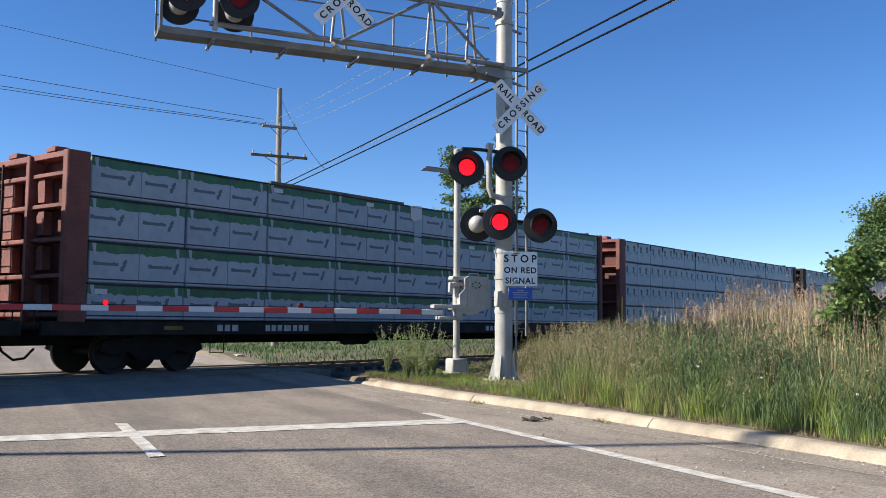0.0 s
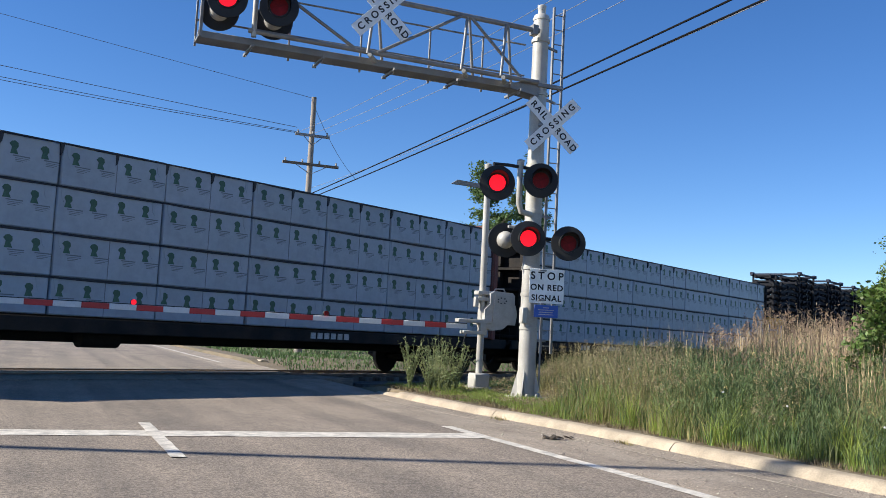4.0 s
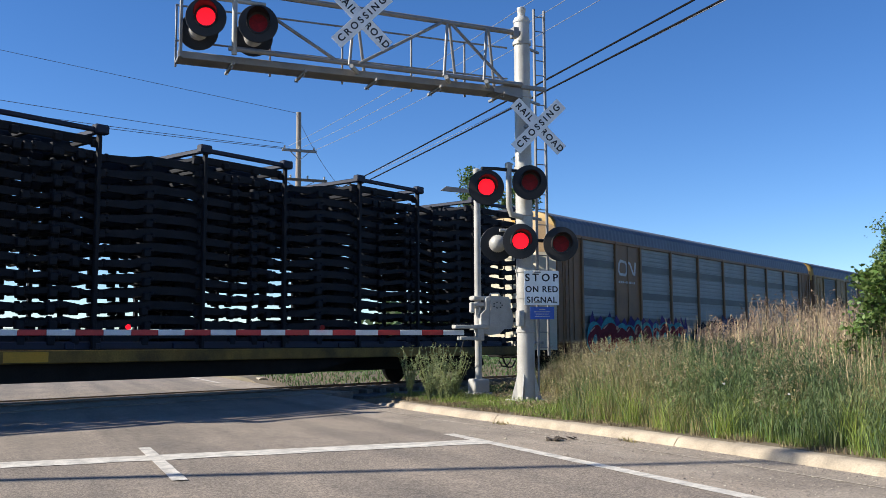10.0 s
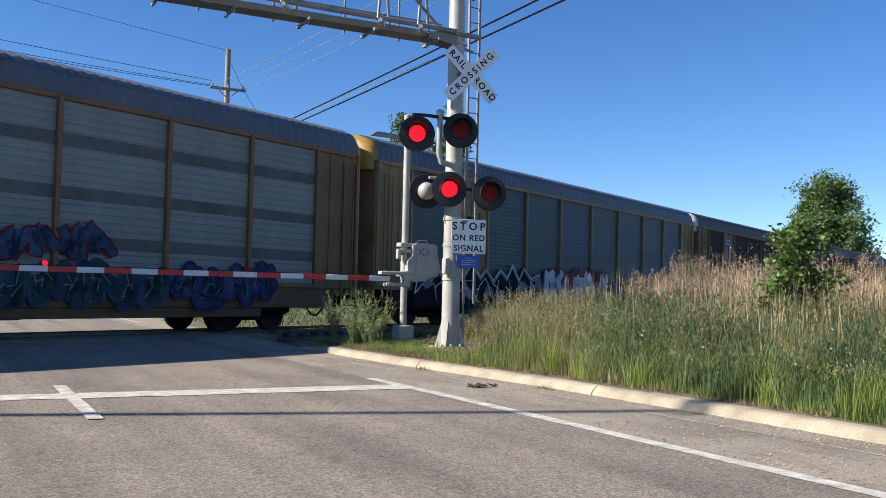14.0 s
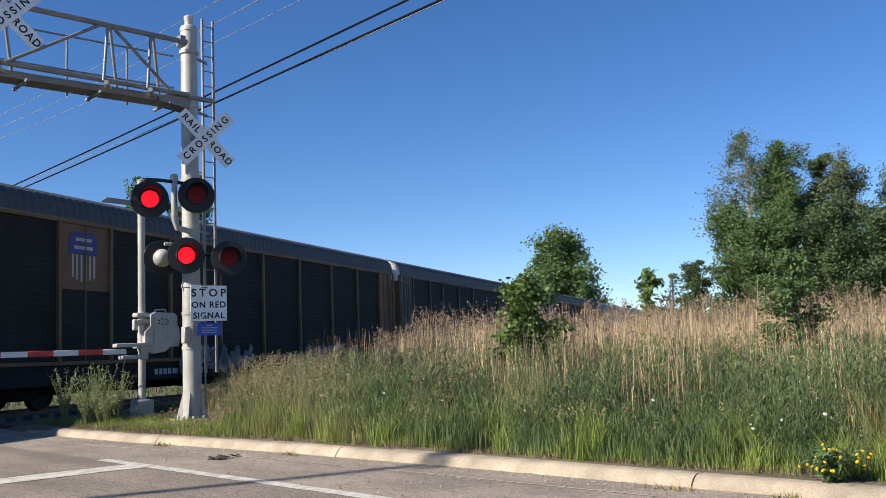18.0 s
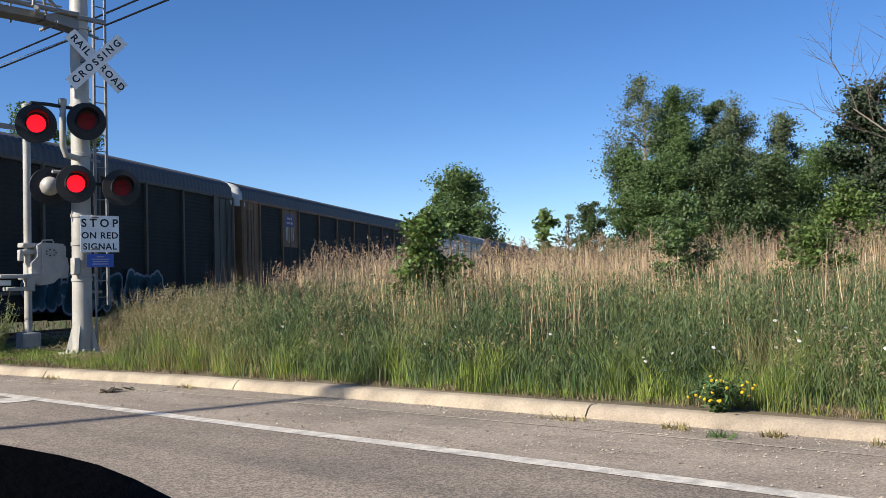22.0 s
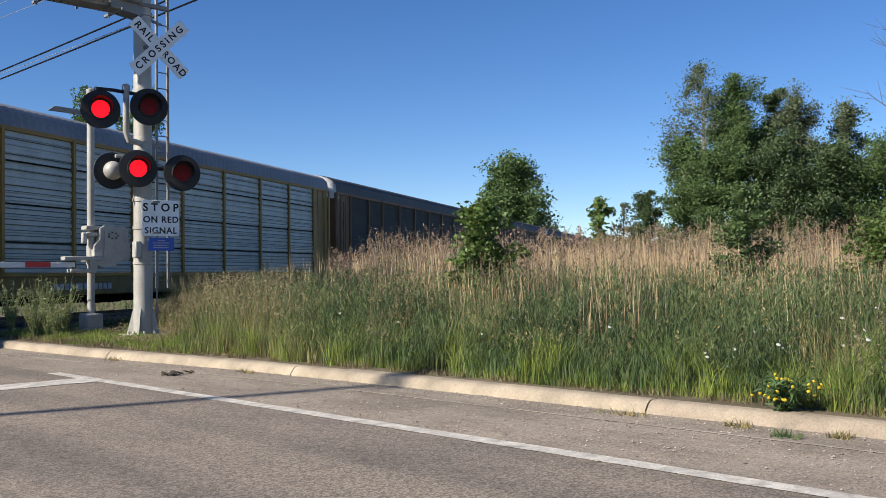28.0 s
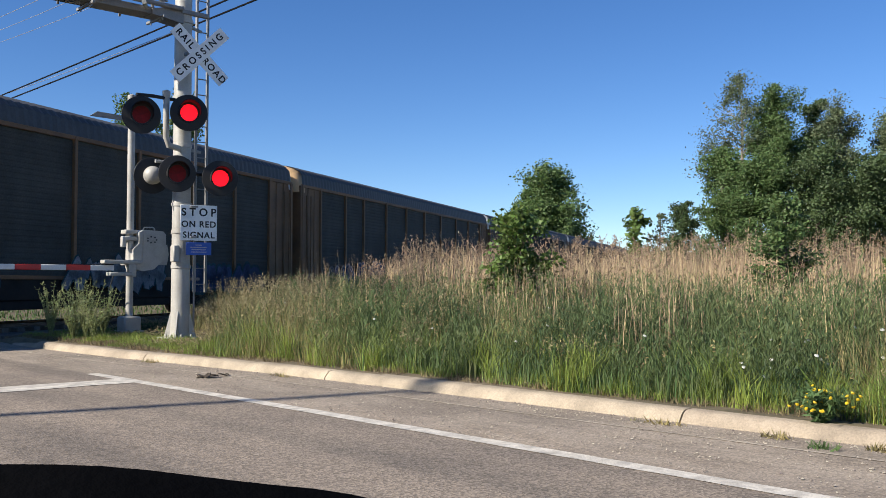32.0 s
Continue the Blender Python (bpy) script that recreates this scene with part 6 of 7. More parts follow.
STYLES = [
    ("brown autorack railcar with silver panels and red graffiti", dict(post=BROWN, panel=SILVER, roof=ROOFG, sill=SILLB, door=DOORW, cap=CAPO, split=True, logo="pale", ribs=22, skirt=True,
     tags=[(2.2, 10.6, 0.66, 2.05, "blob", (CYAN, RED, PEACH, PURPLE)), (11.4, 14.2, 0.72, 1.9, "bub", (BLACK, PEACH, PALE, BLACK)), (14.4, 19.0, 1.58, 2.32, "jag", (RED, BLUE, None)), (14.4, 20.5, 0.72, 1.45, "bub", (BLUE, TEAL, PALE, None)), (20.8, 24.0, 0.8, 1.6, "bub", (PURPLE, BLUE, CYAN, None))])),
    ("ochre autorack railcar with slate panels and black-and-white graffiti", dict(post=TAN, panel=GREYP, roof=ROOFG, sill=SILLD, door=RUST, cap=CAPO, logo="dark", marks=True, skirt=True,
     tags=[(1.9, 10.3, 0.62, 2.25, "zig", (BLACK, WHITE, PALE)), (10.6, 16.4, 0.75, 2.0, "jag", (BLACK, WHITE, None, PINK)), (17.0, 22.5, 0.75, 1.75, "jag", (BLACK, PALE, PURPLE))])),
    ("dull brown autorack railcar with dark panels and a white end cap", dict(post=RUST, panel=DARKP, roof=ROOFD, sill=SILLD, door=RUST, cap=CAPW, logo="shield",
     tags=[(9.5, 14.0, 0.8, 1.6, "jag", (TEAL, PALE, None)), (18.0, 23.0, 0.8, 1.5, "bub", (TEAL, PALE, None, None))])),
    ("dark grimy autorack railcar with a white end cap", dict(post=DULL, panel=DARKP, roof=ROOFD, sill=SILLD, door=RUST, cap=CAPW,
     tags=[(6.8, 12.5, 0.8, 1.8, "bub", (PALE, TEAL, None, None)), (14.0, 21.5, 0.8, 1.75, "bub", (PALE, TEAL, None, None))])),
    ("rust-brown autorack railcar with dark panels and faded emblem", dict(post=RUST, panel=DARKP, roof=ROOFD, sill=SILLD, door=RUST, cap=CAPW, logo="shield",
     tags=[(7.5, 12.0, 0.8, 1.6, "bub", (TEAL, PALE, None, None))])),
    ("bright silver autorack railcar with yellow posts", dict(post=OCHRE, panel=SILVERB, roof=ROOFB, sill=SILLY, door=OCHRE, cap=CAPW, logo="shield", ribs=18, bands=True, lift=0.06)),
    ("slate-grey autorack railcar with pale graffiti along the sill", dict(post=RUST, panel=SLATEP, skirt=True, roof=ROOFD, sill=SILLD, door=RUST, cap=CAPW,
     tags=[(7.0, 12.0, 1.1, 1.95, "bub", (TEAL, LIME, None, None)), (14.5, 19.0, 0.8, 1.7, "jag", (TEAL, PALE, None)), (20.0, 25.0, 0.8, 1.6, "bub", (TEAL, BLUE, None, None))])),
    ("dark autorack railcar with a tan end cap", dict(post=RUST, panel=SLATEP, roof=ROOFD, sill=SILLD, door=RUST, cap=CAPT,
     tags=[(2.5, 9.0, 0.8, 1.8, "bub", (PALE, BLUE, WHITE, None)), (10.0, 18.0, 0.8, 1.7, "jag", (TEAL, PALE, None))])),
    ("dark autorack railcar with a white end cap", dict(post=DULL, panel=DARKP, roof=ROOFD, sill=SILLD, door=RUST, cap=CAPW)),
]
TRAIN = []                                    # (railcar, place in the train)
for label, off, steel, wrap, sd, lead in (
        # Leading car: a copy out of view, added for its shadow on the road.
        ("unseen oxide-red centre-beam railcar added for its shadow", -125.4, box_red, "green", 3, None),
        ("oxide-red centre-beam railcar loaded with green-banded lumber bundles", -101.0, box_red, "green", 4, "flap"),
        ("oxide-red centre-beam railcar loaded with white-wrapped lumber bundles", -76.63, box_red, "white", 5, True),
        ("black centre-beam railcar loaded with white-wrapped lumber bundles", -52.3, car_black, "white", 6, None)):
    TRAIN.append((centerbeam(label, off, steel, wrap, sd, lead), off))
TRAIN.append((flatcar(-28.9), -28.9))
for k in range(12):
    lab, st = STYLES[min(k, 8)]
    TRAIN.append((autorack(lab, st, 40 + k), k * 28.2))
for car, off in TRAIN:
    tagged(car, group="cars of the freight train")

# ---- utility poles and wires ----


def utility_pole(x, y, h, arms, label, thick=1.0):
    p = thing("utility_pole", label, "utility pole")
    part("pole", Shape().tube([(x, y, -0.3), (x, y, h * 0.5), (x, y, h)], [0.17 * thick, 0.145 * thick, 0.11 * thick], 14), pole_timber, p, "weathered timber pole")
    for z, w, dark in arms:
        a = part("crossarm", Shape().box((x, y - 0.14, z), (w, 0.10, 0.12), 0.01), timber if dark else galv, p, "dark timber crossarm" if dark else "pale crossarm")
        for k in (-1, 1):
            part("arm_brace", Shape().tube([(x, y - 0.16, z - 0.45), (x + k * w * 0.28, y - 0.2, z - 0.05)], 0.018, 6), galv, a)
        n = 4 if dark else 3
        for i in range(n):
            ix = x - w / 2 + 0.12 + i * (w - 0.24) / (n - 1)
            part("insulator", Shape().lathe([(0.03, 0.0), (0.055, 0.05), (0.03, 0.08), (0.05, 0.12), (0.0, 0.16)], Matrix.Translation((ix, y - 0.14, z + 0.06)), 10), alu, a)
    return p


def span(name, a, b, sag, r, material, label):
    g = Shape()
    a, b = Vector(a), Vector(b)
    pts = [a.lerp(b, k / 24) - Vector((0, 0, 4 * sag * (k / 24) * (1 - k / 24))) for k in range(25)]
    g.tube(pts, r, 6)
    return tagged(part(name, g, material), label, "overhead wire")


utility_pole(10.72, 42.0, 11.75, ((9.95, 1.6, False), (8.62, 2.6, True)), "weathered timber utility pole with two crossarms")
utility_pole(10.72, -14.0, 11.5, ((9.9, 1.6, False), (8.6, 2.6, True)), "timber utility pole carrying two crossarms")
# Out of view: added to cast the shadow band across the road.
utility_pole(-16.0, 13.55, 15.5, ((14.9, 1.4, True),), "unseen timber pole added to cast the shadow across the road", 0.75)
span("cable", (10.72, 42, 7.05), (10.72, -14, 7.55), 0.22, 0.021, cable_mat, "heavy black overhead cable")
span("cable", (10.72, 42, 7.25), (10.72, -14, 7.85), 0.2, 0.021, cable_mat, "heavy black overhead cable")
span("wire", (10.9, 42, 7.6), (10.9, -14, 7.8), 0.55, 0.008, wire_mat, "thin bright overhead wire")
for dx, z in ((-0.65, 10.05), (0.1, 10.1), (0.75, 10.05)):
    span("wire", (10.72 + dx, 42, z), (10.72 + dx + 0.4, -14, z - 0.1), 1.0, 0.008, wire_mat, "thin bright overhead wire")
for z0, z1, sag in ((10.25, 12.5, 0.1), (10.05, 12.05, 0.25), (10.0, 11.9, 0.28)):
    span("wire", (10.0, 41.9, z0), (-16, 42.4, z1), sag, 0.013, thin_wire_mat, "thin dark overhead wire")
span("wire", (10.7, 42, 11.7), (-16, 42.4, 15.1), 0.02, 0.010, thin_wire_mat, "thin dark overhead wire")
span("guy_wire", (10.72, 42, 11.4), (13.2, 43, 8.4), 0.3, 0.010, thin_wire_mat, "slack dark drop wire at the pole")

# ---- plants ----
leaf_mid = surf("leaf_mid", (0.108, 0.172, 0.054), 0.6, var=0.3, scale=1.0, fine=8, bump=0, island=0.25, trans=0.33)
leaf_dark = surf("leaf_dark", (0.0749, 0.116, 0.0416), 0.6, var=0.3, scale=1.0, fine=8, bump=0, island=0.2, trans=0.25)
leaf_light = surf("leaf_light", (0.148, 0.217, 0.0557), 0.6, var=0.3, scale=1.0, fine=8, bump=0, island=0.35, trans=0.4)
leaf_sap = surf("leaf_sap", (0.122, 0.185, 0.042), 0.55, var=0.3, scale=1.0, fine=8, bump=0, island=0.3, trans=0.35)
leaf_grey = surf("leaf_grey", (0.133, 0.166, 0.0832), 0.6, var=0.3, scale=1.0, fine=8, bump=0, island=0.25, trans=0.3)
needle = surf("needles", (0.0405, 0.0626, 0.0294), 0.7, var=0.3, scale=1.0, bump=0, island=0.4, trans=0.15)
bark = surf("bark", (0.12, 0.0975, 0.075), 0.9, var=0.35, scale=4, fine=25, stretch=(3, 3, 0.6), bump=0.6)
pale_bark = surf("pale_bark", (0.255, 0.217, 0.173), 0.9, var=0.3, scale=4, fine=25, stretch=(3, 3, 0.6), bump=0.4)
grass_bright = surf("grass_bright", (0.231, 0.28, 0.0492), 0.6, var=0.25, tint=(0.118, 0.178, 0.0393), scale=1.6, fine=5, bump=0, island=0.3, trans=0.3)
grass_tall = surf("grass_tall", (0.150, 0.168, 0.070), 0.6, var=0.3, tint=(0.0562, 0.0963, 0.0401), scale=1.1, fine=4, bump=0, island=0.22, trans=0.22, spec=0.3)
grass_dry = surf("grass_dry", (0.353, 0.277, 0.125), 0.7, var=0.25, scale=0.5, fine=5, bump=0, island=0.35, trans=0.3)
weed_green = surf("weed_green", (0.0989, 0.157, 0.0535), 0.6, var=0.3, tint=(0.0577, 0.107, 0.0371), scale=0.8, fine=6, bump=0, island=0.22, trans=0.22, spec=0.3)
reed_tan = surf("reed_tan", (0.437, 0.319, 0.194), 0.7, var=0.25, scale=0.6, fine=5, bump=0, island=0.4, trans=0.12)
plume_mat = surf("reed_plume", (0.331, 0.236, 0.158), 0.8, var=0.3, scale=0.6, fine=10, bump=0, island=0.2, trans=0.3)
feather_green = surf("feather_green", (0.145, 0.182, 0.072), 0.6, var=0.3, tint=(0.0394, 0.0753, 0.0323), scale=0.9, fine=6, bump=0, island=0.22, trans=0.28, spec=0.3)
olive_grass = surf("olive_grass", (0.315, 0.255, 0.115), 0.6, var=0.3, tint=(0.165, 0.15, 0.07), scale=1.5, fine=6, bump=0, island=0.35, trans=0.25, spec=0.3)
thatch_mat = surf("thatch", (0.195, 0.15, 0.0825), 0.9, var=0.35, scale=2, bump=0, island=0.4, trans=0.15)
head_mat = surf("seed_head", (0.315, 0.255, 0.15), 0.8, var=0.3, tint=(0.195, 0.173, 0.0825), scale=1.2, bump=0, island=0.35, trans=0.25)
wisp_green = surf("wisp_green", (0.259, 0.273, 0.115), 0.6, var=0.3, tint=(0.144, 0.192, 0.0768), scale=2, bump=0, island=0.35, trans=0.3)
petal_white = surf("petal_white", (0.562, 0.562, 0.51), 0.6, var=0.1, bump=0)
petal_yellow = surf("petal_yellow", (0.6, 0.413, 0.015), 0.5, var=0.15, bump=0)


def leaves(centres, size, rng, spread=0.0, aspect=0.6, droop=0.0):
    """Pointed leaves, four corners each, turned at random."""
    n = len(centres)
    c = np.asarray(centres) + rng.normal(0, spread, (n, 3)) if spread else np.asarray(centres)
    d = rng.normal(0, 1, (n, 3))
    d[:, 2] = d[:, 2] * 0.6 - droop
    d /= np.linalg.norm(d, axis=1, keepdims=True)
    u = np.cross(d, rng.normal(0, 1, (n, 3)))
    u /= np.linalg.norm(u, axis=1, keepdims=True) + 1e-9
    s = size * rng.uniform(0.6, 1.35, (n, 1))
    return np.stack([c - d * s * 0.5, c + u * s * aspect * 0.5, c + d * s * 0.5, c - u * s * aspect * 0.5], 1)


def tree(label, x, y, height, width, leaf, seed, trunk=bark, leaf_size=0.22, count=6000, low=0.2, gaps=0.5, lean=0.0, trunk_r=None, limbs=26, fill=0.5):
    """A tapered trunk with limbs, and leaves in clumps about the limb ends."""
    rng = np.random.RandomState(seed)
    z0 = ground_z(x, y) - 0.1
    t = thing("tree", label, "tree", pose(x, y, z0))
    r0 = trunk_r or height * 0.017
    pts, rad = [], []
    for k in range(9):
        f = k / 8
        pts.append((lean * f * f * height + rng.normal(0, 0.06) * height * 0.1, rng.normal(0, 0.06) * height * 0.1, height * 0.92 * f))
        rad.append(max(0.015, r0 * (1 - f) ** 0.8 + 0.012))
    pts[0] = (0, 0, 0)
    g = Shape().tube(pts, rad, 9)
    P = np.array(pts)
    tips, wts = [], []
    for i in range(limbs):
        f = low + (0.97 - low) * (i + rng.uniform(0, 1)) / limbs
        base = np.array([np.interp(f, np.linspace(0, 1, 9), P[:, a]) for a in range(3)])
        a = i * 2.4 + rng.normal(0, 0.5)
        prof = math.sin(math.pi * min(1, (0.12 + 0.88 * (f - low) / (1 - low)) ** 0.75)) ** 0.6
        reach = width / 2 * prof * rng.uniform(0.55, 1.15)
        rise = height * rng.uniform(0.03, 0.13)
        end = base + np.array([math.cos(a) * reach, math.sin(a) * reach, rise])
        mid = (base + end) / 2 + np.array([0, 0, -0.02 * height * rng.uniform(-1, 1)])
        rr = max(0.012, r0 * 0.42 * (1 - f) + 0.012)
        g.tube([base, mid, end], [rr, rr * 0.7, rr * 0.3], 5)
        for q, w in ((end, 1.0), (mid, 0.7), (base * 0.3 + end * 0.7, 0.8)):
            tips.append(q)
            wts.append(w)
        for _ in range(4):
            e2 = mid + (end - mid) * rng.uniform(0.1, 1.05) + rng.normal(0, 0.13, 3) * width * 0.5
            g.tube([mid, e2], [rr * 0.45, rr * 0.15], 4)
            tips.append(e2)
            wts.append(0.9)
    part("trunk", g, trunk, t, "tapered trunk with limbs")
    if leaf is not None:
        tips, wts = np.array(tips), np.array(wts)
        keep = rng.uniform(0, 1, len(tips)) > gaps * 0.35
        tips, wts = tips[keep], wts[keep]
        ids = rng.choice(len(tips), count, p=wts / wts.sum())
        cl = width * 0.057 * rng.uniform(0.45, 1.7, len(tips))
        off = np.clip(rng.normal(0, 1, (count, 3)), -1.8, 1.8) * cl[ids][:, None] * np.array([1, 1, 0.75])
        c = tips[ids] + off
        c[:, 2] = np.maximum(c[:, 2], height * 0.04)
        if fill:
            ids = rng.choice(len(tips), int(count * fill))
            axis = np.array([np.interp(tips[ids][:, 2], P[:, 2], P[:, a]) for a in range(3)]).T
            k = rng.uniform(0.15, 0.92, (len(ids), 1))
            inner = axis * (1 - k) + tips[ids] * k + rng.normal(0, width * 0.035, (len(ids), 3))
            inner[:, 2] = np.maximum(inner[:, 2], height * 0.02)
            c = np.concatenate([c, inner])
        part("crown", quads("crown", leaves(c, leaf_size, rng, droop=0.2), leaf), leaf, t, "uneven leafy crown with gaps")
    return t


def wood(label, bearing_deg, away, height, width, *rest, **more):
    """A tree placed to fit the camera's view, by bearing and distance from the origin."""
    return tree(label, away * math.sin(radians(bearing_deg)), away * math.cos(radians(bearing_deg)), height, width, *rest, **more)


wood("tall thin cottonwood with sparse grey-green crown", 60.45, 41.8, 9.3, 3.5, leaf_grey, 11, pale_bark, 0.09, 12500, 0.48, 1.5, limbs=30, fill=0.12)
wood("full green cottonwood among other trees", 62.3, 41.5, 8.85, 3.2, leaf_mid, 12, bark, 0.088, 46000, 0.03, 0.25, limbs=44)
wood("full green cottonwood with a broken top", 64.3, 43.4, 8.9, 2.5, leaf_dark, 33, pale_bark, 0.088, 27000, 0.05, 0.4, limbs=32)
wood("green tree with pale limbs showing", 65.7, 42.0, 8.6, 3.0, leaf_grey, 13, pale_bark, 0.088, 22000, 0.10, 0.8, limbs=34)
wood("slender tree with feathery crown", 68.2, 43.0, 8.0, 3.0, leaf_grey, 14, bark, 0.10, 12000, 0.20, 0.7, limbs=26)
wood("low dense bushy tree at the edge of the wood", 59.3, 40.6, 6.6, 2.5, leaf_mid, 15, bark, 0.098, 24000, 0.03, 0.2, limbs=34)
wood("dark low tree at the edge of the wood", 57.1, 43.9, 4.6, 1.7, leaf_dark, 16, bark, 0.094, 13300, 0.03, 0.3, limbs=24)
wood("dense green understorey tree", 61.4, 39.6, 5.9, 3.4, leaf_mid, 17, bark, 0.098, 28000, 0.02, 0.2, limbs=34)
wood("dense dark understorey tree", 64.4, 39.8, 6.2, 3.8, leaf_dark, 18, bark, 0.098, 30000, 0.02, 0.2, limbs=34)
wood("dense olive understorey tree", 67.2, 39.9, 6.0, 3.8, leaf_dark, 34, bark, 0.098, 28000, 0.02, 0.2, limbs=34)
wood("willowy olive-green tree at the wood", 70.0, 40.2, 6.0, 4.4, leaf_mid, 19, bark, 0.094, 30000, 0.02, 0.25, limbs=34)
wood("dark evergreen tree in the wood", 72.6, 39.2, 8.2, 3.4, needle, 20, bark, 0.140, 30000, 0.03, 0.2, limbs=46)
wood("dark evergreen tree at the back of the wood", 75.6, 39.2, 9.8, 4.0, needle, 38, bark, 0.140, 30000, 0.03, 0.2, limbs=46)
wood("dark tree at the end of the wood", 79.5, 37.5, 9.6, 6.0, leaf_dark, 21, bark, 0.101, 33600, 0.03, 0.3, limbs=34)
wood("green bushy tree standing among the reeds", 62.7, 15.6, 2.35, 1.15, leaf_mid, 36, bark, 0.06, 6500, 0.05, 0.3, limbs=30)
wood("light green shrub before the wood", 69.6, 14.6, 1.75, 1.2, leaf_sap, 22, bark, 0.06, 7000, 0.02, 0.3, limbs=24)
wood("light green shrub among the reeds", 71.2, 23.2, 2.9, 2.2, leaf_sap, 23, bark, 0.085, 9000, 0.02, 0.2, limbs=22)
wood("round green tree beyond the track", 49.35, 128.5, 16.1, 10.6, leaf_mid, 25, bark, 0.40, 26000, 0.06, 0.3, limbs=48, fill=0.9)
wood("young tree behind the reeds", 54.35, 50.0, 4.6, 1.9, leaf_light, 26, bark, 0.26, 900, 0.25, 0.6, limbs=14)
wood("wispy young tree behind the reeds", 55.8, 50.3, 4.6, 1.9, leaf_grey, 27, bark, 0.16, 700, 0.25, 0.6, limbs=14)
tree("leafy green tree beyond the track", 19.0, 40.6, 9.2, 2.8, leaf_mid, 28, bark, 0.13, 12000, 0.2, 0.5, limbs=26)
tree("leafy green tree beyond the track", 21.2, 40.4, 10.0, 2.4, leaf_mid, 29, bark, 0.13, 11000, 0.2, 0.5, limbs=26)
tree("leafy sapling standing in the weeds", 11.0, 10.1, 2.4, 1.3, leaf_sap, 30, bark, 0.085, 4600, 0.04, 0.6, trunk_r=0.03, limbs=30, fill=0.3)


def dead_tree(x, y, h, seed):
    """A bare tree: the trunk forks low into rising limbs that split again and again."""
    rg = np.random.RandomState(seed)
    t = thing("tree", "bare dead tree with pale forking branches", "tree", pose(x, y, ground_z(x, y) - 0.1))
    trunk, twigs = Shape(), Shape()

    def bough(g, a, d, ln, r0, level):
        pts, q = [a], np.array(a)
        v = np.array(d, float)
        for _ in range(4):
            v += rg.normal(0, 0.07, 3)
            v[2] += 0.05
            v /= np.linalg.norm(v)
            q = q + v * ln / 4
            pts.append(tuple(q))
        g.tube(pts, [r0, r0 * 0.88, r0 * 0.75, r0 * 0.6, r0 * (0.45 if level < 4 else 0.2)], 8 if level < 2 else 5)
        if level < 4:
            for k in range((3, 4, 4, 4)[level]):
                f = (0.95, 0.75, 0.55, 0.4)[k]
                i = min(3, int(f * 4))
                b = np.array(pts[i]) * (1 - (f * 4 - i)) + np.array(pts[i + 1]) * (f * 4 - i)
                w = v * 0.9 + rg.normal(0, 0.55, 3)
                w[2] = abs(w[2]) * 0.8 + 0.15
                w /= np.linalg.norm(w)
                bough(trunk if level == 0 else twigs, tuple(b), w, ln * rg.uniform(0.5, 0.75), max(0.006, r0 * 0.48), level + 1)

    bough(trunk, (0, 0, 0), (0.03, 0, 1), h * 0.5, 0.07, 0)
    part("trunk", trunk, pale_bark, t, "pale forking trunk")
    part("branch", twigs, bark, t, "bare thin branches")


dead_tree(25.1, 6.85, 9.0, 24)

# far woods along the horizon
rng = np.random.RandomState(31)
pts = []
for k in range(420):
    a = radians(rng.uniform(20, 100))
    d = rng.uniform(170, 260)
    hgt = rng.uniform(4.0, 8.5)
    q = rng.normal(0, 1, (70, 3)) * np.array([3.5, 3.5, hgt * 0.28])
    pts.append(q + np.array([d * math.sin(a), d * math.cos(a), hgt * 0.55]))
tagged(part("far_woods", quads("far_woods", leaves(np.concatenate(pts), 2.0, rng, aspect=0.8), leaf_dark), leaf_dark), "distant dark green woods along the horizon", "woods", kind="stuff")


def blades(px, py, h, w, bend, rng, n_seg=2):
    """Grass blades: five corners each, rooted on the ground and bent over."""
    n = len(px)
    z = np.array([ground_z(a, b) for a, b in zip(px, py)])
    a = rng.uniform(0, 2 * math.pi, n)
    side = np.stack([np.cos(a), np.sin(a), np.zeros(n)], 1) * (w / 2)[:, None]
    b = rng.uniform(0, 2 * math.pi, n)
    lean = np.stack([np.cos(b), np.sin(b), np.zeros(n)], 1) * (bend * h)[:, None]
    base = np.stack([px, py, z], 1)
    up = np.stack([np.zeros(n), np.zeros(n), h], 1)
    mid = base + up * 0.55 + lean * 0.3
    tip = base + up + lean
    return np.stack([base - side, base + side, mid + side * 0.8, mid - side * 0.8, tip], 1)


BLADE = [(0, 1, 2, 3), (3, 2, 4)]


def scatter(n, xr, yr, rng, keep):
    px, py = rng.uniform(xr[0], xr[1], n * 3), rng.uniform(yr[0], yr[1], n * 3)
    ok = keep(px, py)
    return px[ok][:n], py[ok][:n]


KX = np.vectorize(kerb_x)


def lead(px, py):
    """The uneven width of bare litter behind the kerb."""
    return 0.02 + np.where(py < 8, 0.06, 0.12) * (1 + np.sin(py * 1.9 + 0.6 * np.sin(py * 4.3)))


def field(px, py):
    """Open ground to the right of the kerb, clear of the track and within sight."""
    d = -(px * TN.x + py * TN.y)
    return (px > KX(np.minimum(py, 19)) + 0.27 + lead(px, py)) & (d < TRACK - np.where(px < 12, 5.4, 2.8)) & (py > px * 0.16 - 1.5) & ((px - 8.43) ** 2 + (py - 16) ** 2 > 0.12) & ((px - 8.62) ** 2 + (py - 18.5) ** 2 > 0.1)


def clumpy(px, py, s, seed):
    q = np.array([noise.noise(Vector((a * s, b * s, seed))) for a, b in zip(px, py)])
    return q


def bearing(px, py):
    return np.degrees(np.arctan2(px, py))


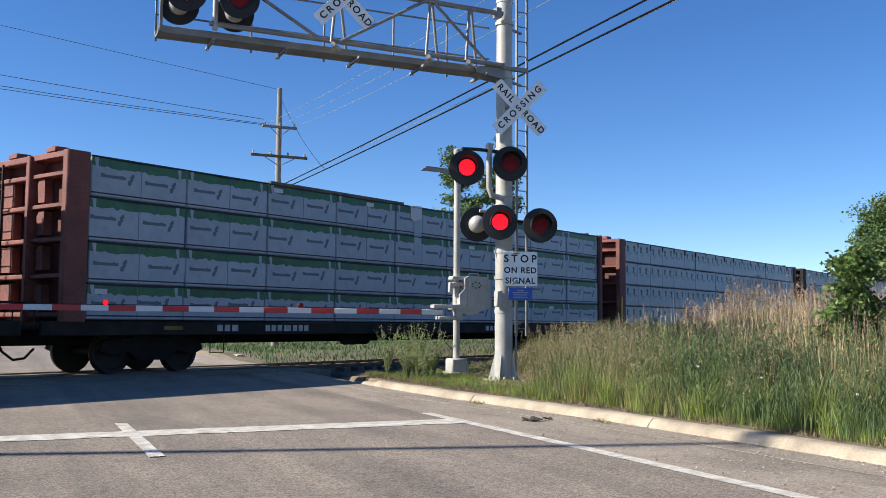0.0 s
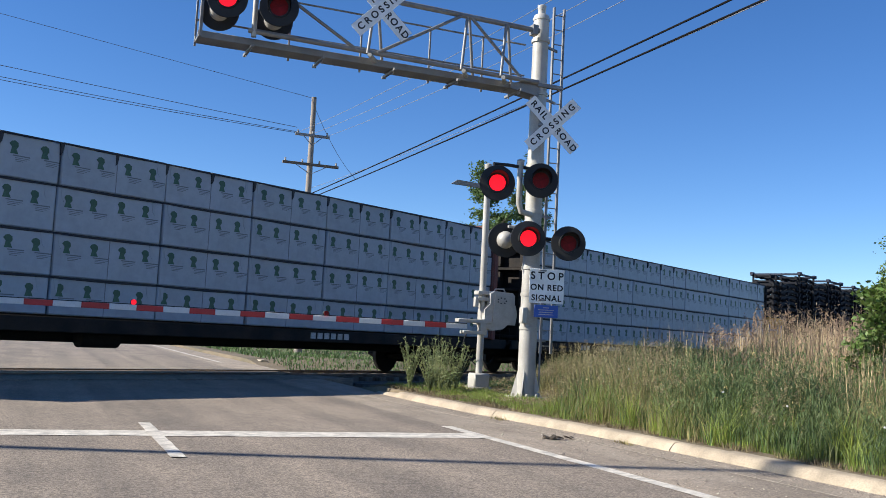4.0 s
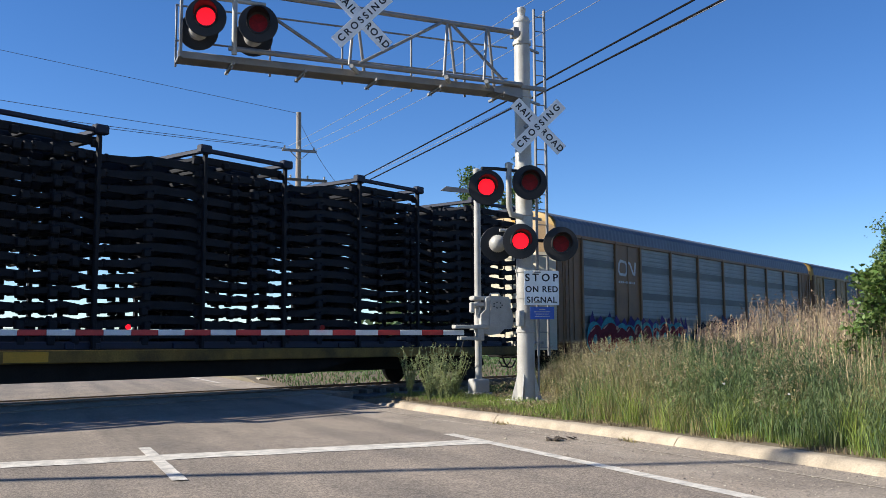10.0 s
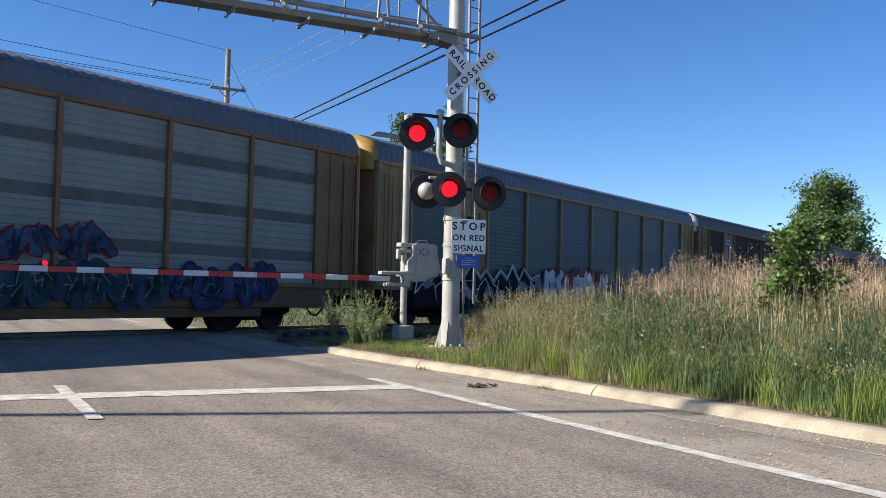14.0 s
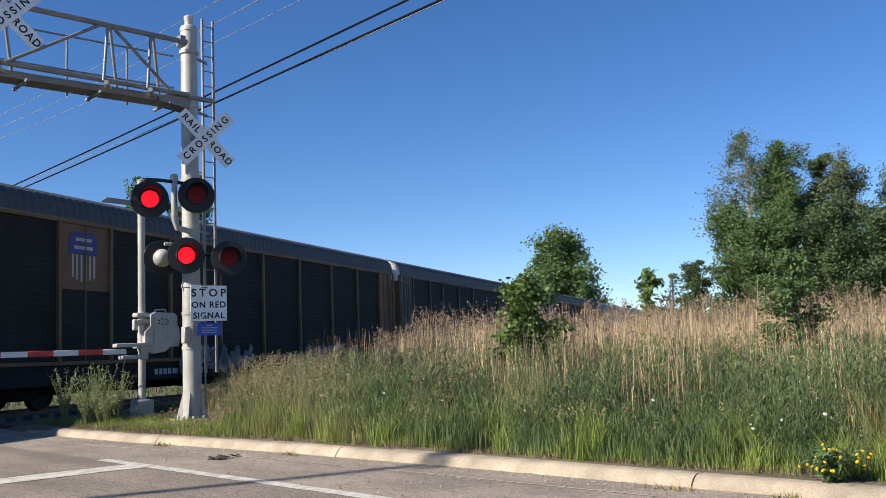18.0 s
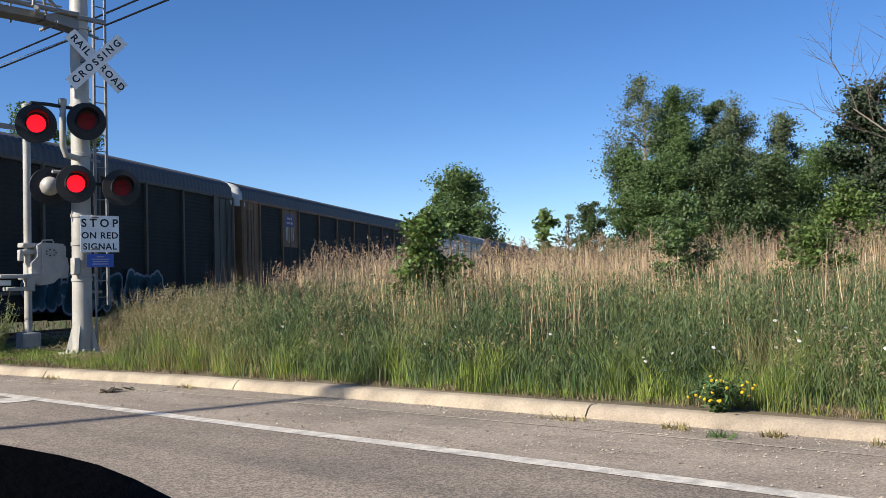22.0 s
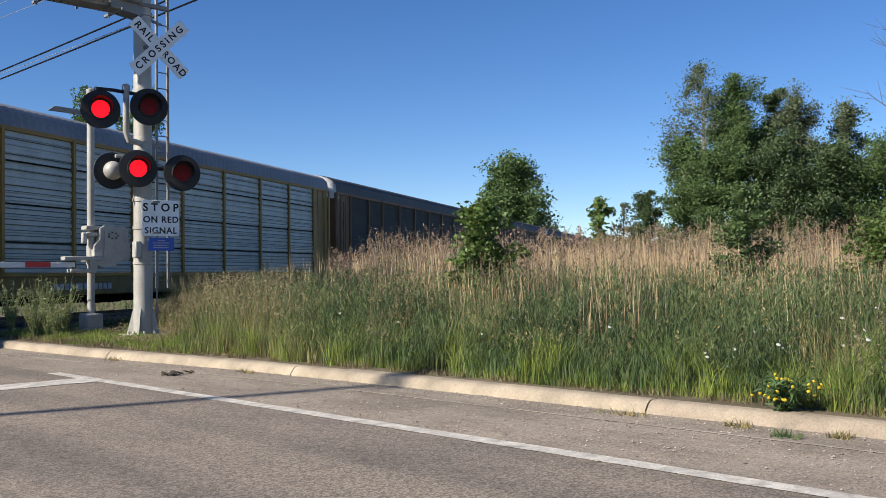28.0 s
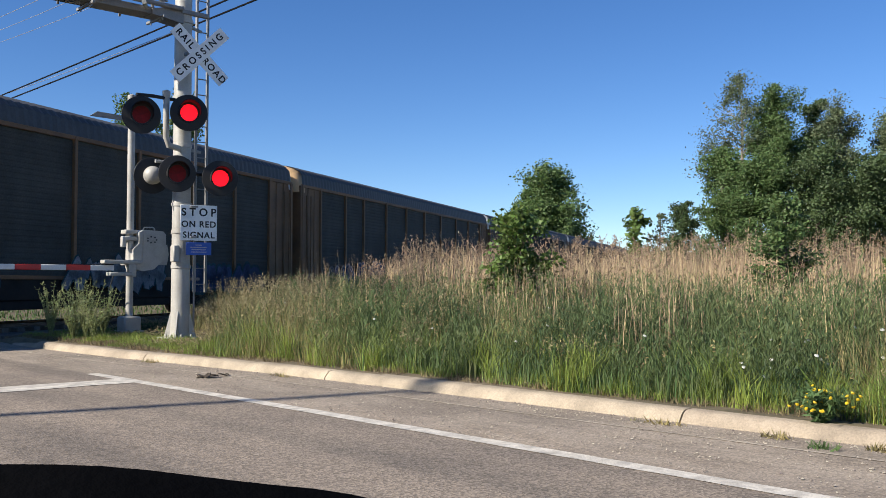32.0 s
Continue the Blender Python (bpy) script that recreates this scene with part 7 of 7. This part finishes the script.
def grow(name, n, xr, yr, hr, wr, bend, material, label, seed, keep, taper=None):
    r = np.random.RandomState(seed)
    px, py = scatter(n, xr, yr, r, keep)
    h = r.uniform(hr[0], hr[1], len(px)) * (1 + 0.35 * clumpy(px, py, 0.9, seed))
    if taper is not None:
        h *= taper(px, py)
    w = r.uniform(wr[0], wr[1], len(px))
    v = blades(px, py, h, w, r.uniform(0.05, bend, len(px)), r)
    return tagged(part(name, quads(name, v, material, 5, BLADE), material), label, "grass", kind="stuff")


def sightline_low(px, py):
    """Low plants between the kerb and the signals, by bearing, to fit the camera's view."""
    b = np.degrees(np.arctan2(px, py))
    return np.where(py < 17.2, np.clip((b - 28.6) / 2.4, 0.13, 1), np.clip((b - 26.2) / 3.5, 0.25, 1))


def verge_taper(px, py):
    """Short by the kerb, taller away from it, lower round the signals."""
    e = np.clip((px - KX(np.minimum(py, 19)) - 0.3) / 1.5, 0.0, 1)
    m = np.clip((np.hypot(px - 8.4, py - 16.0) - 0.55) / 1.5, 0.10, 1)
    low = np.where((px < 9.4) & (py > 15.4), 0.5, 1.0) * np.where((px < 11.5) & (py > 17.0), 0.45, 1.0)
    return (0.30 + 0.70 * e) * m * low * sightline_low(px, py)


def r_u(px):
    return np.random.RandomState(3).uniform(0, 1, len(px))


near = lambda px, py: field(px, py) & (px > KX(np.minimum(py, 19)) + np.where(py < 8, 0.30, 0.36) + 0.2 * clumpy(px, py, 1.1, 44)) & (px < KX(np.minimum(py, 19)) + 2.2) & (clumpy(px, py, 1.7, 8) > -0.22)
grow("verge_grass", 52000, (6.5, 9.0), (0.4, 19.6), (0.05, 0.29), (0.004, 0.008), 0.75, grass_bright, "short bright green verge grass", 50, near, lambda px, py: (0.45 + 1.3 * np.clip(clumpy(px, py, 2.3, 4) + 0.25, 0, 1)) * np.maximum(0.4, sightline_low(px, py)))
grow("verge_thatch", 16000, (6.5, 7.9), (0.4, 19.6), (0.02, 0.08), (0.004, 0.008), 1.3, thatch_mat, "brown dead thatch along the kerb", 49, lambda px, py: (px > KX(np.minimum(py, 19)) + 0.27) & (px < KX(np.minimum(py, 19)) + 0.9) & (clumpy(px, py, 2.5, 61) > -0.15))
grow("grass_clumps", 24000, (6.9, 9.5), (0.5, 18), (0.22, 0.50), (0.005, 0.010), 0.85, grass_bright, "taller clumps of bright grass", 48, lambda px, py: field(px, py) & (px < KX(np.minimum(py, 19)) + 1.7) & (clumpy(px, py, 2.1, 21) > 0.16), lambda px, py: np.clip((np.hypot(px - 8.4, py - 16.2) - 0.6) / 2, 0.15, 1) * (0.7 + 0.6 * r_u(px)) * np.maximum(0.3, sightline_low(px, py)))
grow("tall_grass", 42000, (7.0, 15.5), (0.5, 24), (0.38, 0.9), (0.004, 0.009), 0.34, grass_tall, "tall grey-green meadow grass", 51, lambda px, py: field(px, py) & (clumpy(px, py, 1.9, 17) > -0.16), verge_taper)
grow("fresh_grass", 22000, (6.9, 12.5), (0.5, 22), (0.4, 0.85), (0.005, 0.012), 0.45, weed_green, "tall fresh green grass", 52, lambda px, py: field(px, py) & (clumpy(px, py, 1.2, 27) > -0.05), verge_taper)
grow("dry_grass", 40000, (6.9, 13), (0.5, 24), (0.35, 0.88), (0.003, 0.007), 0.40, olive_grass, "dry olive grass by the signals", 53, lambda px, py: field(px, py) & (clumpy(px, py, 0.55, 3) < np.where(bearing(px, py) < 36, 0.5, np.where(bearing(px, py) < 39, 0.05, -0.26))), verge_taper)
grow("thin_stalks", 3000, (7.6, 16), (0.5, 24), (0.65, 1.1), (0.003, 0.005), 0.22, grass_dry, "thin dry stalks", 54, field, verge_taper)
far_side = lambda px, py: (px > 7.2) & (-(px * TN.x + py * TN.y) > TRACK + 2.6) & (py < px * 2.6 + 30)
grow("grass_beyond_track", 30000, (7.0, 40), (26, 60), (0.05, 0.17), (0.02, 0.05), 0.4, weed_green, "green grass beyond the track", 55, far_side)


def reed_zone(px, py):
    d = np.hypot(px, py)
    b = bearing(px, py)
    return field(px, py) & (b > 38.2) & (d > 14.2 + 1.2 * np.sin(b * 0.35)) & (d < 34)


grow("reed_stems", 34000, (8, 34), (0, 26), (1.0, 1.65), (0.008, 0.017), 0.10, reed_tan, "dense stand of dry tan reeds", 56, reed_zone, lambda px, py: np.clip((bearing(px, py) - 35) / 6, 0.7, 1) * np.clip(0.75 + (np.hypot(px, py) - 14) * 0.06, 0.75, 1.08))
grow("reed_edge", 260, (8, 20), (8, 24), (1.25, 1.75), (0.008, 0.014), 0.10, reed_tan, "tall single reeds at the edge of the stand", 67, lambda px, py: field(px, py) & (bearing(px, py) > 34.5) & (bearing(px, py) < 40) & (np.hypot(px, py) > 15))
grow("reed_outliers", 8000, (8, 26), (0, 20), (0.8, 1.35), (0.007, 0.013), 0.12, reed_tan, "scattered dry reed stems in the grass", 66, lambda px, py: field(px, py) & (bearing(px, py) > 45) & (np.hypot(px, py) > np.where(bearing(px, py) > 53, 9.8, 12.2)) & (np.hypot(px, py) < 15) & (clumpy(px, py, 0.9, 9) > -0.05))
grow("reed_leaves", 9000, (8, 30), (0, 26), (0.6, 1.15), (0.012, 0.026), 0.45, weed_green, "green reed leaves", 57, lambda px, py: reed_zone(px, py) | (field(px, py) & (bearing(px, py) > 33) & (np.hypot(px, py) > 12.6)))
r = np.random.RandomState(58)
px, py = scatter(1700, (8, 30), (0, 26), r, reed_zone)
hh = r.uniform(1.2, 1.7, len(px)) * np.clip((bearing(px, py) - 35) / 6, 0.75, 1) * np.clip(0.75 + (np.hypot(px, py) - 14) * 0.06, 0.75, 1.08)
base = np.stack([px, py, np.array([ground_z(a, b) for a, b in zip(px, py)]) + hh], 1)
pl = np.repeat(base, 18, 0)
kk = np.tile(np.arange(18) * 0.67, len(px))
dirs = r.uniform(0, 6.28, len(px)).repeat(18)
pl += np.stack([np.cos(dirs) * kk * 0.011, np.sin(dirs) * kk * 0.011, 0.15 - kk * 0.02 + kk * 0.001], 1) + r.normal(0, 0.018, pl.shape)
tagged(part("reed_plumes", quads("reed_plumes", leaves(pl, 0.062, r, aspect=0.28, droop=-0.9), plume_mat), plume_mat), "feathery brown reed plumes", "reeds", kind="stuff")

# leafy weeds: upright stems with narrow rising leaves, in drifts
r = np.random.RandomState(60)
px, py = scatter(8200, (7.3, 15.0), (0.6, 21), r, lambda a, b: field(a, b) & (a > KX(np.minimum(b, 19)) + 0.6) & (clumpy(a, b, 0.55, 3) > np.where(bearing(a, b) < 35.5, 0.28, -0.22)))
hh = r.uniform(0.55, 1.08, len(px)) * verge_taper(px, py) * (1 + 0.5 * clumpy(px, py, 0.9, 5))
rows, size = [], []
for a, b, h in zip(px, py, hh):
    m = 62
    f = r.uniform(0.12, 1, m)
    lean = r.normal(0, 0.08, 2)
    wide = 0.075 * (1.2 - f)
    rows.append(np.stack([a + lean[0] * f + r.normal(0, 1, m) * wide, b + lean[1] * f + r.normal(0, 1, m) * wide, ground_z(a, b) + f * h], 1))
tagged(part("leafy_weeds", quads("leafy_weeds", leaves(np.concatenate(rows), 0.062, r, aspect=0.15, droop=-2.1), feather_green), feather_green), "leafy grey-green weeds", "weeds", kind="stuff")
r2 = np.random.RandomState(61)
tops = np.repeat(np.stack([px, py, np.array([ground_z(a, b) for a, b in zip(px, py)]) + hh], 1)[::5], 7, 0)
tops += r2.normal(0, 1, tops.shape) * np.array([0.012, 0.012, 0.05])
tagged(part("seed_heads", quads("seed_heads", leaves(tops, 0.035, r2, aspect=0.35, droop=-0.8), grass_dry), grass_dry), "small dry seed heads on the weeds", "seed heads", kind="stuff")


# seeding grasses: a thin stalk under a drooping feathery head
r = np.random.RandomState(63)
px, py = scatter(5200, (7.2, 13.5), (0.5, 21), r, lambda a, b: field(a, b) & (a > KX(np.minimum(b, 19)) + 0.5) & (clumpy(a, b, 0.6, 71) > np.where(bearing(a, b) < 37, -0.6, 0.2)))
hh = r.uniform(0.6, 1.15, len(px)) * np.minimum(1, verge_taper(px, py) * np.where(bearing(px, py) < 37, 1.25, 1))
zz = np.array([ground_z(a, b) for a, b in zip(px, py)])
tilt = r.normal(0, 0.10, (len(px), 2))
foot, tip = np.stack([px, py, zz], 1), np.stack([px + tilt[:, 0], py + tilt[:, 1], zz + hh], 1)
side = np.stack([r.normal(0, 0.0018, len(px)), r.normal(0, 0.0018, len(px)), np.zeros(len(px))], 1)
tagged(part("grass_stalks", quads("grass_stalks", np.stack([foot - side, foot + side, tip], 1), olive_grass, 3), olive_grass), "thin stalks of seeding grass", "grass", kind="stuff")
k = np.tile(np.arange(11), len(px))
head = np.repeat(tip, 11, 0) - (np.repeat(tip - foot, 11, 0) * (k * 0.016)[:, None]) + r.normal(0, 0.010, (len(k), 3))
tagged(part("grass_heads", quads("grass_heads", leaves(head, 0.034, r, aspect=0.28, droop=-0.5), head_mat), head_mat), "buff seed heads of the grasses", "grass", kind="stuff")


def weed_bush(x, y, h, w, seed, label, leaf=weed_green, n=900, flowers=None):
    rg = np.random.RandomState(seed)
    b = thing("weed", label, "weed", pose(x, y, ground_z(x, y)))
    c = []
    for k in range(22):
        a = rg.uniform(0, 6.28)
        tip = np.array([math.cos(a) * w / 2 * rg.uniform(0.2, 1), math.sin(a) * w / 2 * rg.uniform(0.2, 1), h * rg.uniform(0.55, 1)])
        part("stem", Shape().tube([(0, 0, 0), tuple(tip * np.array([0.4, 0.4, 0.5])), tuple(tip)], [0.008, 0.006, 0.002], 4), leaf, b)
        f = rg.uniform(0.2, 1, n // 22)[:, None]
        c.append(tip * f * np.array([1, 1, 1]) * np.concatenate([0.35 + 0.65 * f, 0.35 + 0.65 * f, np.ones_like(f)], 1) + rg.normal(0, 0.022, (n // 22, 3)))
    part("leaves", quads("leaves", leaves(np.concatenate(c), 0.07, rg, aspect=0.22, droop=-0.5), leaf), leaf, b, "narrow leaves")
    if flowers:
        col, m = flowers
        for _ in range(m):
            a, q = rg.uniform(0, 6.28), rg.uniform(0.1, 0.62) * w
            fl = Shape().lathe([(0.0, 0.007), (0.012, 0.009), (0.015, 0.002), (0.006, -0.007), (0.0, -0.009)], pose(q * math.cos(a), q * math.sin(a), h * rg.uniform(0.3, 0.95), rg.uniform(20, 70), 0, rg.uniform(0, 360)), 8, close=False)
            part("blossom", fl, col, b, "small bright blossom")
    return b


for k, (x, y, h, w) in enumerate(((6.85, 16.9, 0.75, 0.8), (7.25, 17.3, 0.95, 0.9), (7.7, 17.6, 0.85, 0.8), (6.75, 17.7, 0.9, 0.8), (7.05, 16.5, 0.5, 0.6), (7.4, 18.0, 0.9, 0.8))):
    weed_bush(x, y, h * 1.2, w * 0.85, 70 + k, "tall wispy weed at the crossing", wisp_green, 560)
weed_bush(6.99, 3.35, 0.26, 0.44, 80, "yellow-flowered weed at the kerb", weed_green, 1600, (petal_yellow, 44))
weed_bush(7.25, 1.75, 0.4, 0.4, 81, "yellow-flowered weed in the verge", weed_green, 900, (petal_yellow, 30))

# daisies
r = np.random.RandomState(90)
for k in range(40):
    x, y = r.uniform(7.4, 9.6), r.uniform(1.2, 13)
    if k % 2 == 0:
        y = r.uniform(1.6, 5.5)
    h = r.uniform(0.35, 0.75) * min(1, 0.55 + (x - 7.2) * 0.35)
    d = thing("daisy", "white daisy on a thin stem", "flower", pose(x, y, ground_z(x, y)), "daisies in the verge")
    part("stem", Shape().tube([(0, 0, 0), (r.normal(0, 0.03), r.normal(0, 0.03), h * 0.6), (0, 0, h)], 0.003, 4), weed_green, d)
    part("bloom", Shape().lathe([(0.0, 0.005), (0.008, 0.008), (0.018, 0.004), (0.019, 0.0), (0.0, -0.004)], pose(0, -0.005, h, r.uniform(20, 60), 0, r.uniform(-60, 20)), 10, close=False), petal_white, d, "white petals")

# grit and tufts on the shoulder, debris
r = np.random.RandomState(95)
g = Shape()
for k in range(5200):
    y = r.uniform(1.2, 15)
    x = r.uniform(5.12, kerb_x(y) - 0.02) if k % 3 else kerb_x(y) - abs(r.normal(0, 0.2))
    q = abs(r.normal(0, 0.005)) + 0.003
    vs = [(x + q * r.uniform(0.7, 1.3), y, 0.005), (x, y + q * r.uniform(0.7, 1.3), 0.005), (x - q, y, 0.005), (x, y - q, 0.005), (x + q * r.uniform(-0.4, 0.4), y + q * r.uniform(-0.4, 0.4), 0.005 + q * r.uniform(0.5, 1.0))]
    g.add(vs, [(0, 1, 4), (1, 2, 4), (2, 3, 4), (3, 0, 4)])
tagged(part("gravel", g, stone_mat), "loose gravel on the shoulder", "gravel", kind="stuff")
for k, (x, y, w) in enumerate(((6.70, 4.55, 0.5), (6.72, 3.55, 0.22), (6.55, 3.1, 0.2), (6.75, 2.8, 0.15), (6.6, 9.9, 0.4), (6.35, 12.8, 0.35), (6.76, 2.0, 0.25))):
    rg = np.random.RandomState(100 + k)
    n = 90
    v = np.stack([rg.normal(0, 0.04, n), rg.uniform(-w / 2, w / 2, n), np.zeros(n)], 1)
    top = v + np.stack([rg.normal(0, 0.03, n), rg.normal(0, 0.03, n), rg.uniform(0.015, 0.065, n)], 1)
    sd = np.stack([rg.normal(0, 0.004, n), rg.normal(0, 0.004, n), np.zeros(n)], 1)
    tf = thing("grass_tuft", "small dry tuft growing at the kerb", "grass tuft", pose(x - 0.05, y, 0.004))
    part("tuft", quads("tuft", np.stack([v - sd, v + sd, top], 1), weed_green if k == 2 else olive_grass, 3), grass_dry, tf)
deb = thing("debris", "flattened dark scrap of debris on the shoulder", "debris", pose(5.86, 10.36, 0.004))
rg = np.random.RandomState(120)
for k in range(14):
    s = rg.uniform(0.03, 0.085)
    part("scrap", Shape().box((0, 0, 0), (s * 1.4, s, 0.012), 0.004), surf("scrap_dark", (0.075, 0.058, 0.042), 0.9, var=0.4), deb, at=pose(rg.normal(0, 0.08), rg.normal(0, 0.07), 0.012 + rg.uniform(0, 0.022), rg.uniform(-35, 35), rg.uniform(-20, 20), rg.uniform(0, 360)))

# ---- the viewer's car: the dark instrument cowl ----
dash = thing("car_dashboard", "black vinyl dashboard with a rounded cowl", "dashboard", pose(0.0, 0.0, 0.0, 0, 0, -20))
rim = ([-0.17, -0.12, -0.079, -0.056, -0.03, 0.0, 0.025, 0.045, 0.06, 0.075, 0.09, 0.10, 0.115, 0.125, 0.135, 0.145, 0.155, 0.17], [1.07, 1.098, 1.109, 1.1125, 1.1125, 1.1115, 1.112, 1.110, 1.107, 1.104, 1.1015, 1.0985, 1.094, 1.0895, 1.083, 1.076, 1.068, 1.053])
prof = [(-0.17 + 0.34 * k / 40, sum(float(np.interp(-0.17 + 0.34 * k / 40 + d, *rim)) for d in (-0.005, 0, 0.005)) / 3) for k in range(41)]
low = [(0.17, 0.82), (-0.17, 0.82)]
cw = Shape()
pts = prof + low
for yy, dz in ((0.215, -0.03), (0.232, -0.008), (0.25, 0.0), (0.275, -0.008), (0.56, -0.14)):
    cw.v += [(u, yy, z + (dz if z > 0.83 else 0)) for u, z in pts]
n = len(pts)
for i in range(4):
    for k in range(n):
        cw.f.append((i * n + k, i * n + (k + 1) % n, (i + 1) * n + (k + 1) % n, (i + 1) * n + k))
cw.f += [tuple(range(n))[::-1], tuple(4 * n + k for k in range(n))]
part("cowl", cw, dash_mat, dash, "rounded black cowl")
part("fascia", Shape().box((0.0, 0.75, 0.62), (1.3, 0.4, 0.42), 0.05), dash_mat, dash)
part("firewall", Shape().box((0.0, 0.92, 0.32), (1.3, 0.06, 0.66), 0.02), dash_mat, dash)

# ---- what moves ----
DRIFT = ([0, 3, 6, 9, 12, 16, 19, 22, 32], [0.05, -0.15, 0.0, 0.3, 0.25, 0.4, 0.1, 0.15, 0.15])
ROLL = [(t, sum(c * (t / 10) ** k for k, c in enumerate((112.106, -81.135, -4.23, 1.632, -0.243))) + float(np.interp(t, *DRIFT))) for t in range(0, 33)]


def motions():
    for i, (car, off) in enumerate(TRAIN):
        walk(car, [(t, on_track(s + off)) for t, s in ROLL])
        if i > 7:
            continue
        for w, wx, y, r in WHEELS[car.name]:             # rolling without slip, radius 0.46
            walk(w, [(k / 15, pose(wx, y, 0.46, 0, math.degrees((np.interp(k / 15, *zip(*ROLL)) - ROLL[0][1]) / 0.46)) @ pose(0, 0, 0, 0, 0, r)) for k in range(481)])
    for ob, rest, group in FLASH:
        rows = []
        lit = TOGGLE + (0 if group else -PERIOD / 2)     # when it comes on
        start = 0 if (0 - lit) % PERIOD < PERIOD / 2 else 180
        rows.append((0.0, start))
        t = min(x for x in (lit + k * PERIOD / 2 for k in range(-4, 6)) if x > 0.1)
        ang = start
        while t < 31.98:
            f = round(t * FPS)                           # the added disc flips over within three 1/30 s steps
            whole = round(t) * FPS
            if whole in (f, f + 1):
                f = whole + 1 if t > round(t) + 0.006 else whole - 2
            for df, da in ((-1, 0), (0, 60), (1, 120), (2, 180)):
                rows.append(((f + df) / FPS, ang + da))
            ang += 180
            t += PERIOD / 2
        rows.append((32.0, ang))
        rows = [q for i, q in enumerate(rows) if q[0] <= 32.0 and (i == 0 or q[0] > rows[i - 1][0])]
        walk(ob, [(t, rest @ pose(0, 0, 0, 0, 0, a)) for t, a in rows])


motions()
